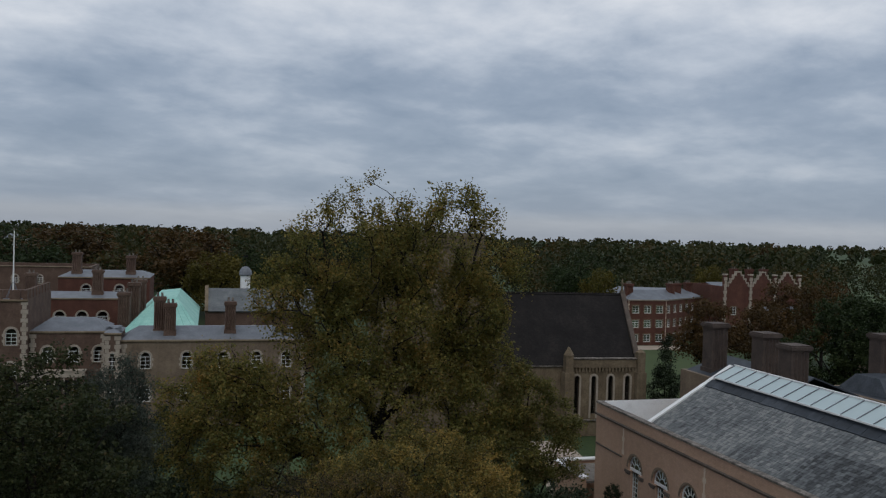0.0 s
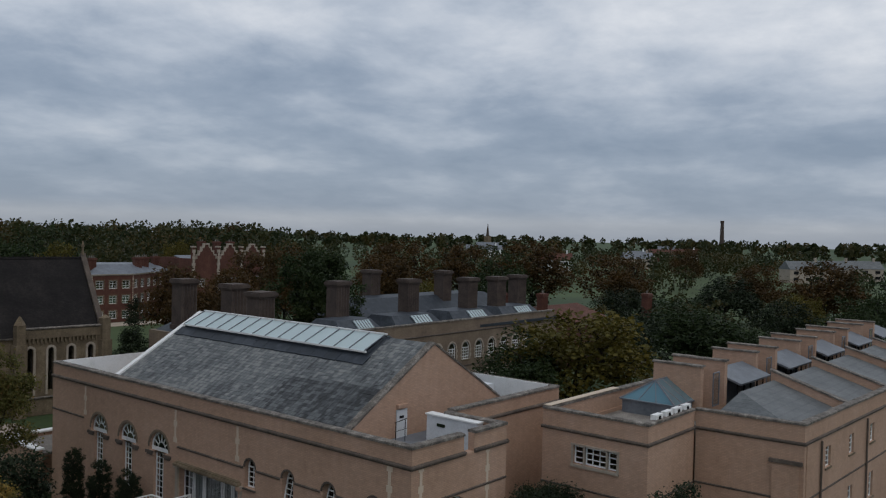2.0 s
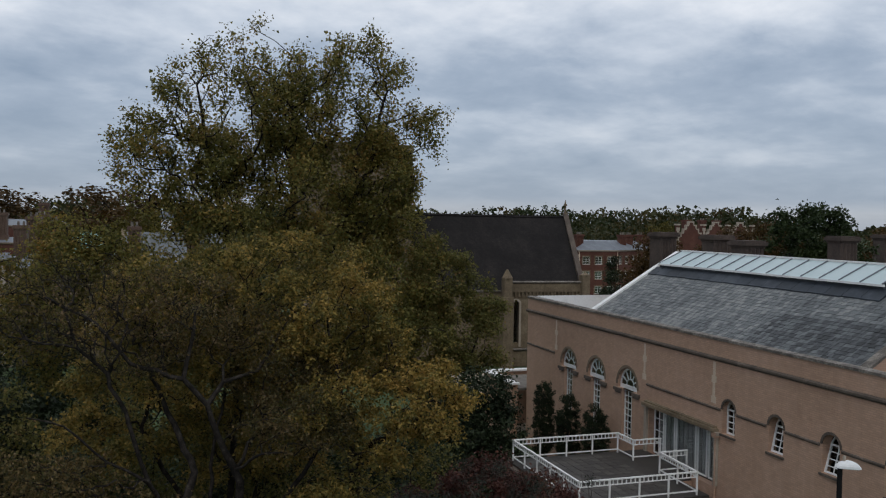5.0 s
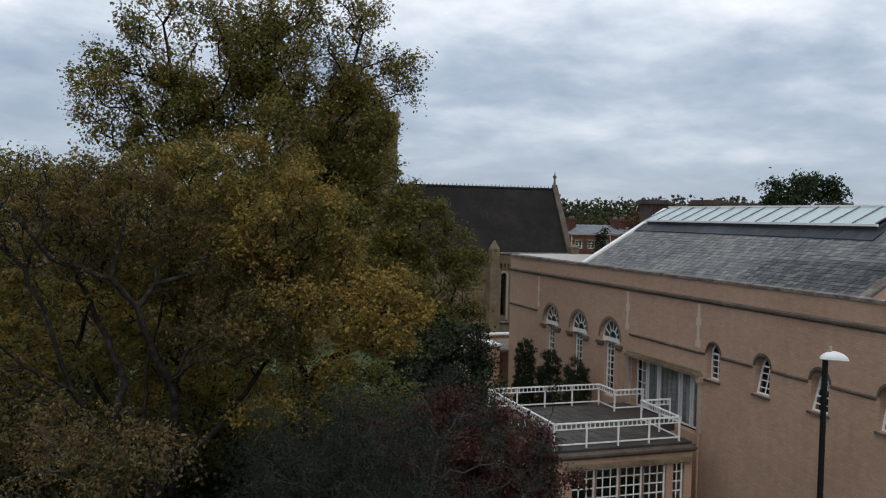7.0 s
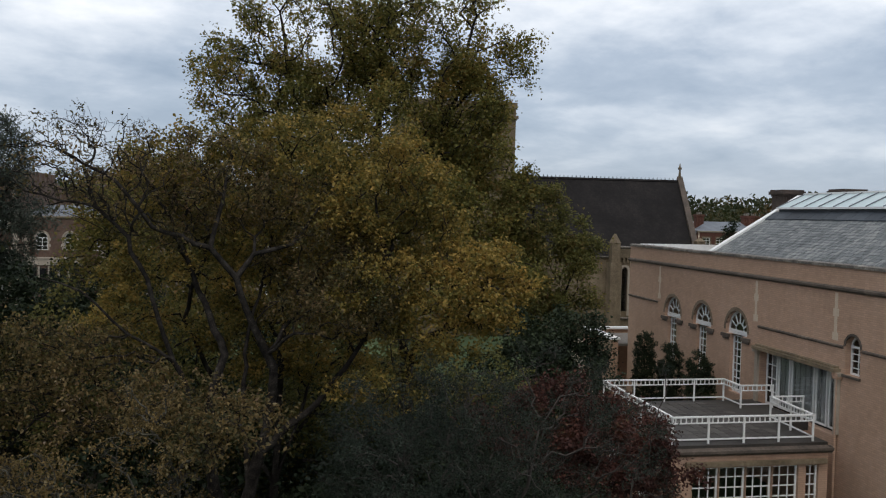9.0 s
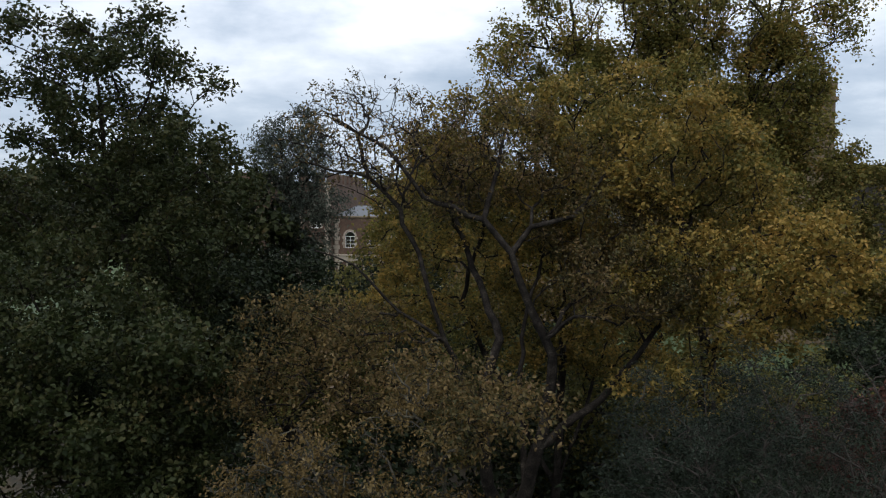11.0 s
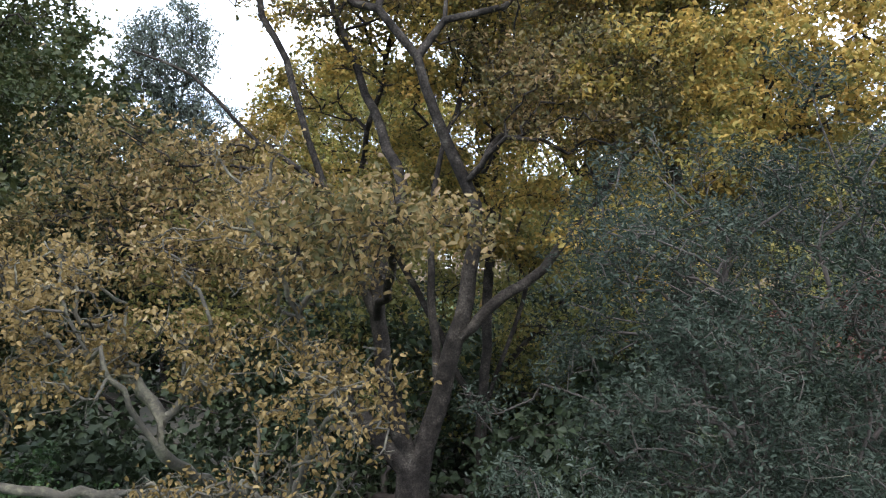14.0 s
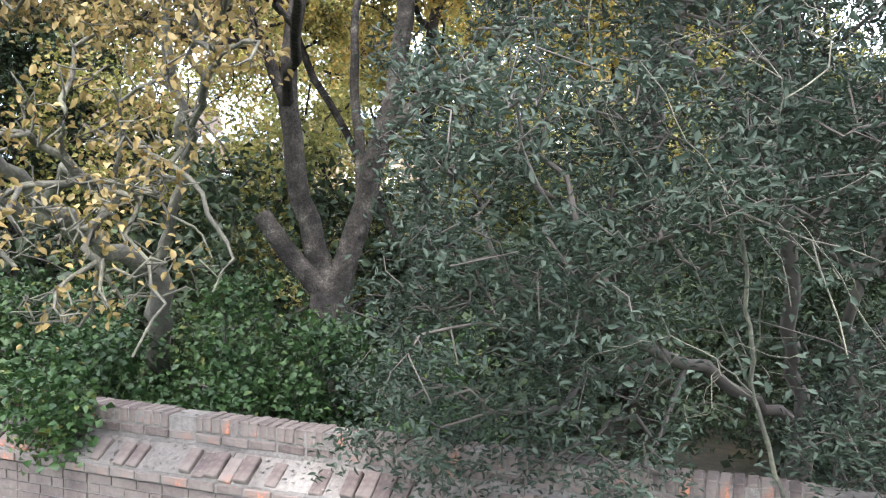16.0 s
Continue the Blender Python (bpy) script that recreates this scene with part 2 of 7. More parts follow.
BARK = material("grey_brown_bark", [(0.1, (0.006, 0.0055, 0.005)), (0.45, (0.0195, 0.0165, 0.0145)), (0.75, (0.042, 0.036, 0.031)), (0.95, (0.088, 0.08, 0.064))], 5.0, 34, 0.95, 1.0, spread=1.0, spec=0.1)
PALEBARK = material("lichened_pale_bark", [(0.1, (0.0210, 0.0182, 0.0140)), (0.5, (0.0462, 0.0406, 0.0301)), (0.85, (0.1120, 0.1036, 0.0700)), (1.0, (0.1820, 0.1645, 0.0700))], 3.5, 24, 0.95, 0.8, spread=0.9)
TWIG = material("thin_brown_twigs", [(0.1, (0.0175, 0.0130, 0.0110)), (0.9, (0.0600, 0.0475, 0.0400))], 1.5, 12, 0.9, 0.2)
OLDBRICK = material("mottled_garden_brick", [(0.04, (0.0198, 0.0135, 0.0126)), (0.22, (0.0396, 0.0261, 0.0234)), (0.45, (0.0612, 0.0450, 0.0396)), (0.72, (0.0810, 0.0639, 0.0567)), (0.95, (0.1080, 0.0558, 0.0423)), (0.995, (0.1980, 0.0765, 0.0450))], 2.5, 25, 0.95, 0.6, spread=0.8, per_object=0.6, islands=0.2)
MORTAR = material("crumbling_lime_mortar", [(0.1, (0.0405, 0.0333, 0.0297)), (0.5, (0.0792, 0.0675, 0.0612)), (0.9, (0.1215, 0.1080, 0.0972))], 3.0, 30, 0.95, 0.9, spread=0.9)
OAKLEAF = leaf_material("yellowing_oak_leaf", [(0.05, (0.0340, 0.0365, 0.0149)), (0.35, (0.0731, 0.0654, 0.0266)), (0.6, (0.1292, 0.0969, 0.0392)), (0.82, (0.1768, 0.1139, 0.0531)), (1.0, (0.2312, 0.1768, 0.1275))], patch=0.35, glow=0.42)
AMBERLEAF = leaf_material("amber_maple_leaf", [(0.05, (0.0504, 0.0597, 0.0171)), (0.35, (0.1410, 0.1227, 0.0343)), (0.65, (0.2719, 0.1900, 0.0474)), (1.0, (0.3928, 0.2400, 0.0658))], patch=0.45, glow=0.38)
LIMELEAF = leaf_material("yellow_green_lime_leaf", [(0.05, (0.0512, 0.0576, 0.0176)), (0.45, (0.1216, 0.1210, 0.0360)), (0.8, (0.2048, 0.1670, 0.0560)), (1.0, (0.2688, 0.1555, 0.0640))], patch=0.6, glow=0.5)
RUSTLEAF = leaf_material("tan_drying_leaf", [(0.05, (0.0632, 0.0445, 0.0175)), (0.4, (0.1354, 0.0939, 0.0350)), (0.7, (0.2122, 0.1471, 0.0601)), (1.0, (0.2980, 0.2419, 0.1358))], patch=0.9, glow=0.45)
PLANELEAF = leaf_material("olive_plane_leaf", [(0.05, (0.060, 0.070, 0.019)), (0.45, (0.149, 0.139, 0.036)), (0.75, (0.238, 0.178, 0.048)), (1.0, (0.315, 0.166, 0.043))], patch=0.4, glow=0.45)
HOLMLEAF = leaf_material("grey_green_holm_leaf", [(0.05, (0.0088, 0.0136, 0.0088)), (0.4, (0.0192, 0.0280, 0.0192)), (0.75, (0.0336, 0.0448, 0.0328)), (1.0, (0.0680, 0.0800, 0.0640))], rough=0.7, patch=0.9, glow=0.25, islands=0.5)
IVYLEAF = leaf_material("fresh_green_ivy_leaf", [(0.05, (0.0068, 0.0179, 0.0059)), (0.5, (0.0170, 0.0357, 0.0102)), (0.92, (0.0340, 0.0595, 0.0170)), (1.0, (0.0935, 0.0935, 0.0255))], rough=0.45, patch=1.2, glow=0.2, islands=0.7)
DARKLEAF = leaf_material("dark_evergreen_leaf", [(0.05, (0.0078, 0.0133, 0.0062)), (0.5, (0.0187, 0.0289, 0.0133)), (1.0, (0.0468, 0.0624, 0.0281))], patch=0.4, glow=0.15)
GREENLEAF = leaf_material("green_turning_leaf", [(0.05, (0.0148, 0.0230, 0.0082)), (0.5, (0.0328, 0.0426, 0.0139)), (0.85, (0.0615, 0.0590, 0.0213)), (1.0, (0.0984, 0.0640, 0.0246))], patch=0.4)
BLUELEAF = leaf_material("grey_eucalyptus_leaf", [(0.05, (0.03, 0.042, 0.034)), (0.6, (0.065, 0.08, 0.062)), (1.0, (0.13, 0.14, 0.11))], patch=0.4, glow=0.3)
REDLEAF = leaf_material("dark_red_leaf", [(0.05, (0.0300, 0.0150, 0.0128)), (0.5, (0.0713, 0.0300, 0.0248)), (0.85, (0.1275, 0.0510, 0.0345)), (1.0, (0.1050, 0.0788, 0.0375))], patch=0.6)
WOODLEAF = leaf_material("autumn_woodland_canopy", [(0.05, (0.0119, 0.0187, 0.0076)), (0.4, (0.0255, 0.0357, 0.0119)), (0.62, (0.0493, 0.0459, 0.0145)), (0.8, (0.0808, 0.0493, 0.0153)), (1.0, (0.1105, 0.0510, 0.0161))], patch=0.035, spread=0.9, islands=0.12)
FARGREEN = leaf_material("distant_green_canopy", [(0.05, (0.0114, 0.0209, 0.0076)), (0.5, (0.0266, 0.0427, 0.0142)), (1.0, (0.0522, 0.0646, 0.0190))], patch=0.1, islands=0.22)
FARRUST = leaf_material("distant_russet_canopy", [(0.05, (0.0266, 0.0190, 0.0076)), (0.5, (0.0684, 0.0399, 0.0133)), (1.0, (0.1425, 0.0712, 0.0190))], patch=0.1, islands=0.22)
FARGOLD = leaf_material("distant_golden_canopy", [(0.05, (0.0427, 0.0427, 0.0095)), (0.5, (0.0950, 0.0808, 0.0152)), (1.0, (0.1900, 0.1330, 0.0238))], patch=0.1, islands=0.22)


def glass_material(name, tint, rough=0.02, weight=1.0):
    m = bpy.data.materials.new(name)
    m.use_nodes = True
    b = m.node_tree.nodes["Principled BSDF"]
    b.inputs["Base Color"].default_value = (*tint, 1)
    b.inputs["Roughness"].default_value = rough
    b.inputs["IOR"].default_value = 1.45
    b.inputs["Transmission Weight"].default_value = weight
    return m


GLASS = glass_material("window_glass", (0.75, 0.80, 0.82))
FROSTED = glass_material("white_frosted_roof_glazing", (0.52, 0.63, 0.64), 0.3, 0.25)
BLUEGLASS = glass_material("blue_tinted_roof_glass", (0.22, 0.42, 0.50), 0.03, 0.55)

# ---- building helpers ----


def link_mesh(name, bm, mat, parent=None, label=""):
    me = bpy.data.meshes.new(name)
    bm.to_mesh(me)
    bm.free()
    me.materials.append(mat)
    ob = new(name, me)
    if parent is not None:
        ob.parent = parent
    if label:
        tagged(ob, label)
    return ob


def part(name, bm, mat, parent, label=""):
    return link_mesh(name, bm, mat, parent, label)


def thing(name, label, category, group="", kind="", at=(0, 0, 0)):
    ob = new(name)
    ob.empty_display_size = 0.2
    return tagged(ob, label, category, group, kind)


def hexa(bm, pts):
    v = [bm.verts.new(p) for p in pts]
    for f in ((3, 2, 1, 0), (4, 5, 6, 7), (0, 1, 5, 4), (1, 2, 6, 5), (2, 3, 7, 6), (3, 0, 4, 7)):
        bm.faces.new([v[i] for i in f])


def box(bm, x0, x1, y0, y1, z0, z1):
    hexa(bm, [(x0, y0, z0), (x1, y0, z0), (x1, y1, z0), (x0, y1, z0), (x0, y0, z1), (x1, y0, z1), (x1, y1, z1), (x0, y1, z1)])


def boxes(*rows):
    bm = bmesh.new()
    for r in rows:
        box(bm, *r)
    return bm


def prism(bm, outline, z0, z1):
    """A flat outline of (x, y) drawn up from z0 to z1."""
    lo, hi = [bm.verts.new((x, y, z0)) for x, y in outline], [bm.verts.new((x, y, z1)) for x, y in outline]
    n = len(outline)
    bm.faces.new(lo[::-1])
    bm.faces.new(hi)
    for i in range(n):
        bm.faces.new((lo[i], lo[(i + 1) % n], hi[(i + 1) % n], hi[i]))


def rod(bm, a, b, r0, r1=None, sides=8):
    a, b, r1 = Vector(a), Vector(b), r0 if r1 is None else r1
    q = (b - a).to_track_quat("Z", "Y")
    rings = [[bm.verts.new(p + q @ Vector((r * math.cos(k * math.tau / sides), r * math.sin(k * math.tau / sides), 0))) for k in range(sides)] for p, r in ((a, r0), (b, r1))]
    for k in range(sides):
        bm.faces.new((rings[0][k], rings[0][(k + 1) % sides], rings[1][(k + 1) % sides], rings[1][k]))
    bm.faces.new(rings[0][::-1])
    bm.faces.new(rings[1])


class Face:
    """A wall's own frame: u along it, v up, d inwards."""

    def __init__(self, start, end, base=0.0):
        self.o = Vector((start[0], start[1], base))
        run = Vector((end[0] - start[0], end[1] - start[1], 0))
        self.length = run.length
        self.u = run.normalized()
        self.d = Vector((-self.u.y, self.u.x, 0))

    def at(self, u, v, d=0.0):
        return self.o + self.u * u + Vector((0, 0, v)) + self.d * d

    def box(self, bm, u0, u1, v0, v1, d0, d1):
        hexa(bm, [self.at(*p) for p in ((u0, v0, d0), (u1, v0, d0), (u1, v0, d1), (u0, v0, d1), (u0, v1, d0), (u1, v1, d0), (u1, v1, d1), (u0, v1, d1))])


def arch_line(u0, u1, top, steps=10):
    """Points of a round arch from its left spring to its right one."""
    r, c = (u1 - u0) / 2, (u0 + u1) / 2
    return [(c - r * math.cos(k * math.pi / steps), top - r + r * math.sin(k * math.pi / steps)) for k in range(steps + 1)]


def wall_mesh(face, height, thick, openings, length=None, lead=None):
    """A wall with real openings (u0, u1, v0, v1, arched) cut through it."""
    bm = bmesh.new()
    length = length or face.length
    lead = lead or 0.0
    us = sorted({lead, length, *[o[0] for o in openings], *[o[1] for o in openings]})
    vs = sorted({0.0, height, *[o[2] for o in openings], *[o[3] for o in openings]})

    def quad(pts):
        bm.faces.new([bm.verts.new(face.at(*p)) for p in pts])

    for a, b in zip(us, us[1:]):
        for c, e in zip(vs, vs[1:]):
            mu, mv = (a + b) / 2, (c + e) / 2
            if any(o[0] < mu < o[1] and o[2] < mv < o[3] for o in openings):
                continue
            quad([(a, c, 0), (b, c, 0), (b, e, 0), (a, e, 0)])
            quad([(a, c, thick), (a, e, thick), (b, e, thick), (b, c, thick)])
    quad([(lead, height, 0), (length, height, 0), (length, height, thick), (lead, height, thick)])
    quad([(lead, 0, 0), (lead, height, 0), (lead, height, thick), (lead, 0, thick)])
    quad([(length, 0, 0), (length, 0, thick), (length, height, thick), (length, height, 0)])
    for u0, u1, v0, v1, arched in openings:
        quad([(u0, v0, 0), (u1, v0, 0), (u1, v0, thick), (u0, v0, thick)])
        if not arched:
            ring = [(u0, v0), (u0, v1), (u1, v1), (u1, v0)]
        else:
            line = arch_line(u0, u1, v1)
            ring = [(u0, v0), *line, (u1, v0)]
            half = len(line) // 2
            for d in (0, thick):
                quad([(u0, v1, d), *[(u, v, d) for u, v in line[: half + 1]]])
                quad([(u1, v1, d), *[(u, v, d) for u, v in line[half:][::-1]]])
        for (a, c), (b, e) in zip(ring, ring[1:]):
            quad([(a, c, 0), (a, c, thick), (b, e, thick), (b, e, 0)])
    bmesh.ops.remove_doubles(bm, verts=bm.verts, dist=0.0005)
    bmesh.ops.recalc_face_normals(bm, faces=bm.faces)
    return bm


def window(parent, face, u0, u1, v0, v1, arched=False, cols=2, rows=4, bar=0.035, rim=0.07, inset=0.14, sill=STONE, paint=None, fan=False, tilt=0.0, surround=None):
    """A glazed window in an opening: painted frame with bars, pane, sill and, if asked, a stone surround."""
    bm = bmesh.new()
    d0, d1 = inset, inset + 0.06
    spring = v1 - (u1 - u0) / 2 if arched else v1
    face.box(bm, u0, u0 + rim, v0, spring, d0, d1)
    face.box(bm, u1 - rim, u1, v0, spring, d0, d1)
    face.box(bm, u0 + rim, u1 - rim, v0, v0 + rim, d0, d1)
    if arched:
        outer, inner = arch_line(u0, u1, v1, 12), arch_line(u0 + rim, u1 - rim, v1 - rim, 12)
        for (a, b), (c, e) in zip(zip(outer, outer[1:]), zip(inner, inner[1:])):
            hexa(bm, [face.at(*a, d0), face.at(*b, d0), face.at(*e, d0), face.at(*c, d0), face.at(*a, d1), face.at(*b, d1), face.at(*e, d1), face.at(*c, d1)])
        face.box(bm, u0 + rim, u1 - rim, spring - rim * 0.6, spring + rim * 0.4, d0, d1)
        cu, r = (u0 + u1) / 2, (u1 - u0) / 2 - rim
        if fan:
            for k in range(1, 6):
                a = k * math.pi / 6
                n = Vector((math.sin(a), math.cos(a)))
                p, q = Vector((cu - math.cos(a) * r * 0.42, spring + math.sin(a) * r * 0.42)), Vector((cu - math.cos(a) * r, spring + math.sin(a) * r))
                w = n * bar * 0.6
                pts = [p - w, q - w, q + w, p + w]
                hexa(bm, [face.at(t.x, t.y, d0 + 0.01) for t in pts] + [face.at(t.x, t.y, d1 - 0.01) for t in pts])
            ring = [(cu - r * 0.42 * math.cos(k * math.pi / 8), spring + r * 0.42 * math.sin(k * math.pi / 8)) for k in range(9)]
            for a, b in zip(ring, ring[1:]):
                hexa(bm, [face.at(a[0], a[1], d0), face.at(b[0], b[1], d0), face.at(b[0], b[1] + bar, d0), face.at(a[0], a[1] + bar, d0), face.at(a[0], a[1], d1), face.at(b[0], b[1], d1), face.at(b[0], b[1] + bar, d1), face.at(a[0], a[1] + bar, d1)])
    else:
        face.box(bm, u0 + rim, u1 - rim, v1 - rim, v1, d0, d1)
    for k in range(1, cols):
        u = u0 + (u1 - u0) * k / cols
        face.box(bm, u - bar / 2, u + bar / 2, v0 + rim, spring - rim * (0.6 if arched else 1.0), d0 + 0.012, d1 - 0.012)
    for k in range(1, rows):
        v = v0 + (spring - v0) * k / rows
        for a, b in ((u0 + rim + (u1 - u0 - 2 * rim) * i / cols + (bar / 2 if i else 0), u0 + rim + (u1 - u0 - 2 * rim) * (i + 1) / cols - (bar / 2 if i < cols - 1 else 0)) for i in range(cols)):
            face.box(bm, a, b, v - bar / 2, v + bar / 2, d0 + 0.012, d1 - 0.012)
    swing = Matrix.Translation(face.at(u0, (v0 + spring) / 2, d0)) @ Matrix.Rotation(tilt, 4, face.u) @ Matrix.Translation(-face.at(u0, (v0 + spring) / 2, d0))
    if tilt:
        bmesh.ops.transform(bm, matrix=swing, verts=bm.verts[:])
    w = part("window", bm, paint or WHITE, parent)
    bm = bmesh.new()
    g = d0 + 0.03
    ring = [(u0, v0)] + (arch_line(u0, u1, v1) if arched else [(u0, v1), (u1, v1)]) + [(u1, v0)]
    front = [bm.verts.new(face.at(u, v, g)) for u, v in ring]
    back = [bm.verts.new(face.at(u, v, g + 0.006)) for u, v in ring]
    bm.faces.new(front)
    bm.faces.new(back[::-1])
    for k in range(len(ring)):
        j = (k + 1) % len(ring)
        bm.faces.new((front[k], back[k], back[j], front[j]))
    bmesh.ops.recalc_face_normals(bm, faces=bm.faces)
    if tilt:
        bmesh.ops.transform(bm, matrix=swing, verts=bm.verts[:])
    part("pane", bm, GLASS, w).visible_shadow = False
    if sill:
        bm = bmesh.new()
        face.box(bm, u0 - 0.08, u1 + 0.08, v0 - 0.09, v0 - 0.002, -0.07, inset)
        part("sill", bm, sill, w)
    if surround:
        h = v0
        k = 0
        while h < spring - 0.05:
            e = min(h + 0.3, spring)
            wide = 0.28 if k % 2 else 0.16
            for a, b in ((u0 - wide, u0 - 0.002), (u1 + 0.002, u1 + wide)):
                bm = bmesh.new()
                face.box(bm, a, b, h + 0.004, e - 0.004, -0.025, 0.12)
                part("jamb_stone", bm, surround, w)
            h, k = e, k + 1
        if arched:
            o, i = arch_line(u0 - 0.2, u1 + 0.2, v1 + 0.2, 9), arch_line(u0 - 0.002, u1 + 0.002, v1 + 0.002, 9)
            for (a, b), (c, e) in zip(zip(o, o[1:]), zip(i, i[1:])):
                bm = bmesh.new()
                hexa(bm, [face.at(*p, -0.025) for p in (a, b, e, c)] + [face.at(*p, 0.12) for p in (a, b, e, c)])
                part("arch_stone", bm, surround, w)
        else:
            bm = bmesh.new()
            face.box(bm, u0 - 0.2, u1 + 0.2, v1 + 0.002, v1 + 0.22, -0.025, 0.12)
            part("lintel", bm, surround, w)
    return w


def band(parent, face, u0, u1, v0, v1, out, mat, name="string_course"):
    """A moulded course that stands out of a wall, with a sloped upper edge."""
    bm = bmesh.new()
    prof = [(0.02, v0), (-out * 0.5, v0), (-out, v0 + (v1 - v0) * 0.35), (-out, v0 + (v1 - v0) * 0.7), (0.02, v1)]
    ends = [[bm.verts.new(face.at(u, v, d)) for d, v in prof] for u in (u0, u1)]
    for k in range(len(prof)):
        j = (k + 1) % len(prof)
        bm.faces.new((ends[0][k], ends[0][j], ends[1][j], ends[1][k]))
    bm.faces.new(ends[0][::-1])
    bm.faces.new(ends[1])
    bmesh.ops.recalc_face_normals(bm, faces=bm.faces)
    return part(name, bm, mat, parent)


def coping(parent, face, u0, u1, v, thick, h=0.14, out=0.06, mat=None, stone=0.9):
    """Weathered coping stones, each a little out of line, on top of a parapet."""
    rnd = random.Random(int(u0 * 7 + v * 13 + face.o.x * 31))
    u = u0
    while u < u1 - 0.05:
        bm = bmesh.new()
        e = min(u + stone * rnd.uniform(0.8, 1.2), u1)
        if u1 - e < 0.3:
            e = u1
        j = rnd.uniform(-0.012, 0.012)
        top = v + h + rnd.uniform(-0.012, 0.012)
        pts = [(u + 0.006, v, -out + j), (e - 0.006, v, -out + j), (e - 0.006, v, thick + out + j), (u + 0.006, v, thick + out + j)]
        mid = [(a, top - 0.03, d) for a, _, d in pts]
        hexa(bm, [face.at(*p) for p in pts] + [face.at(*p) for p in mid])
        cap = [(a, top - 0.03, d) for a, _, d in pts]
        ridge = [(pts[0][0], top, thick * 0.3), (pts[1][0], top, thick * 0.3), (pts[1][0], top, thick * 0.7), (pts[0][0], top, thick * 0.7)]
        hexa(bm, [face.at(*p) for p in cap] + [face.at(*p) for p in ridge])
        part("coping_stone", bm, mat or COPING, parent)
        u = e


def toothed_strip(parent, face, u, v0, v1, name="quoin"):
    """A strip of alternating pale stones, barely proud of the brickwork."""
    v, k = v0, 0
    while v < v1 - 0.05:
        e = min(v + 0.3, v1)
        w = 0.17 if k % 3 == 0 else 0.085
        bm = bmesh.new()
        face.box(bm, u - w, u + w, v, e - 0.004, -0.012, 0.03)
        part(name, bm, PALEQUOIN, parent)
        v, k = e, k + 1


def slab(bm, a, b, c, e, thick):
    """A sloping slab through four corners."""
    n = (Vector(b) - Vector(a)).cross(Vector(e) - Vector(a)).normalized()
    if n.z < 0:
        n = -n
    pts = [Vector(p) for p in (a, b, c, e)]
    hexa(bm, [p - n * thick for p in pts] + pts)
    bmesh.ops.recalc_face_normals(bm, faces=bm.faces)


# ---- the ground ----
def ground_sheet(name, outline, z, mat, label, category, seed=0):
    bm = bmesh.new()
    prism(bm, outline, z - 0.3, z)
    return tagged(link_mesh(name, bm, mat), label, category, kind="structure")


bm = bmesh.new()
bmesh.ops.create_grid(bm, x_segments=60, y_segments=60, size=2600)
for v in bm.verts:
    v.co.z = -0.05
tagged(link_mesh("ground", bm, GRASS), "rough grass and leaf litter reaching to the horizon", "ground", kind="structure")
ground_sheet("lawn", [(40, 92), (66, 96), (95, 140), (70, 145), (50, 120)], 0.02, LAWN, "mown green lawn beside the red brick court", "lawn")
ground_sheet("lawn", [(88, 45), (170, 30), (240, 70), (150, 110), (95, 60)], 0.02, LAWN, "mown green lawn behind the pale ranges", "lawn")
ground_sheet("meadow", [(230, 60), (700, 60), (800, 420), (260, 230)], 0.03, LAWN, "open green meadow with far trees beyond", "meadow")
ground_sheet("path", [(23, 55.5), (30, 55.5), (33, 78), (27, 79), (25.5, 66)], 0.03, PATHSTONE, "pale gravel path between lawn and chapel", "path")
# dark sheet under the trees, its colour carrying part of their shade
ground_sheet("garden_soil", [(-34, 19.5), (0.6, 21.5), (12, 17.5), (17, 26), (16, 30), (17.5, 50), (-34, 52)], 0.03, SOIL, "soil and fallen leaves under the trees, darkened for shade", "soil")
ground_sheet("path", [(72, 144), (112, 142), (112, 149), (72, 149)], 0.05, PATHSTONE, "pale gravel court before the red brick house", "path")

# ---- the pale brick library ----
lib = thing("library_building", "pale pink brick library with slate roof and long skylight", "building")
TOP, LEDGE = 9.55, 8.72
west = Face((24, 52.4), (24, 20.85))
south = Face((24, 20.85), (30.85, 20.85))
inner = Face((30.85, 20.85), (30.85, 24.47))
wing = Face((30.85, 24.47), (41.37, 24.47))
east = Face((41.37, 24.47), (41.37, 52.4))
north = Face((41.37, 52.4), (24, 52.4))
Y = lambda y: 52.4 - y
mids = [Y(y) for y in (46.45, 43.15, 39.85)]
tall = [(c - 0.95, c + 0.95, 5.96, 7.08, True) for c in mids] + [(c - 0.5, c + 0.5, 3.3, 5.96, False) for c in mids]
small = [(Y(y) - 0.42, Y(y) + 0.42, 5.62, 7.08, True) for y in (31.66, 28.76, 25.9, 23.0)]
bay = (Y(37.75), Y(32.55), 3.2, 5.62, False)
part("wall", wall_mesh(west, LEDGE, 0.4, tall + small + [bay], lead=0.4), PALE, lib)
part("wall", wall_mesh(south, LEDGE, 0.4, [(1.75, 4.05, 4.2, 6.95, True)], lead=0.4), PALE, lib)
part("wall", wall_mesh(inner, LEDGE, 0.4, [], lead=0.4), PALE, lib)
part("wall", wall_mesh(wing, LEDGE, 0.4, [(0.5, 1.5, 5.3, 6.6, False)]), PALE, lib)
part("wall", wall_mesh(east, LEDGE, 0.4, [], lead=0.4), PALE, lib)
part("wall", wall_mesh(north, LEDGE, 0.4, [], lead=0.4), PALE, lib)
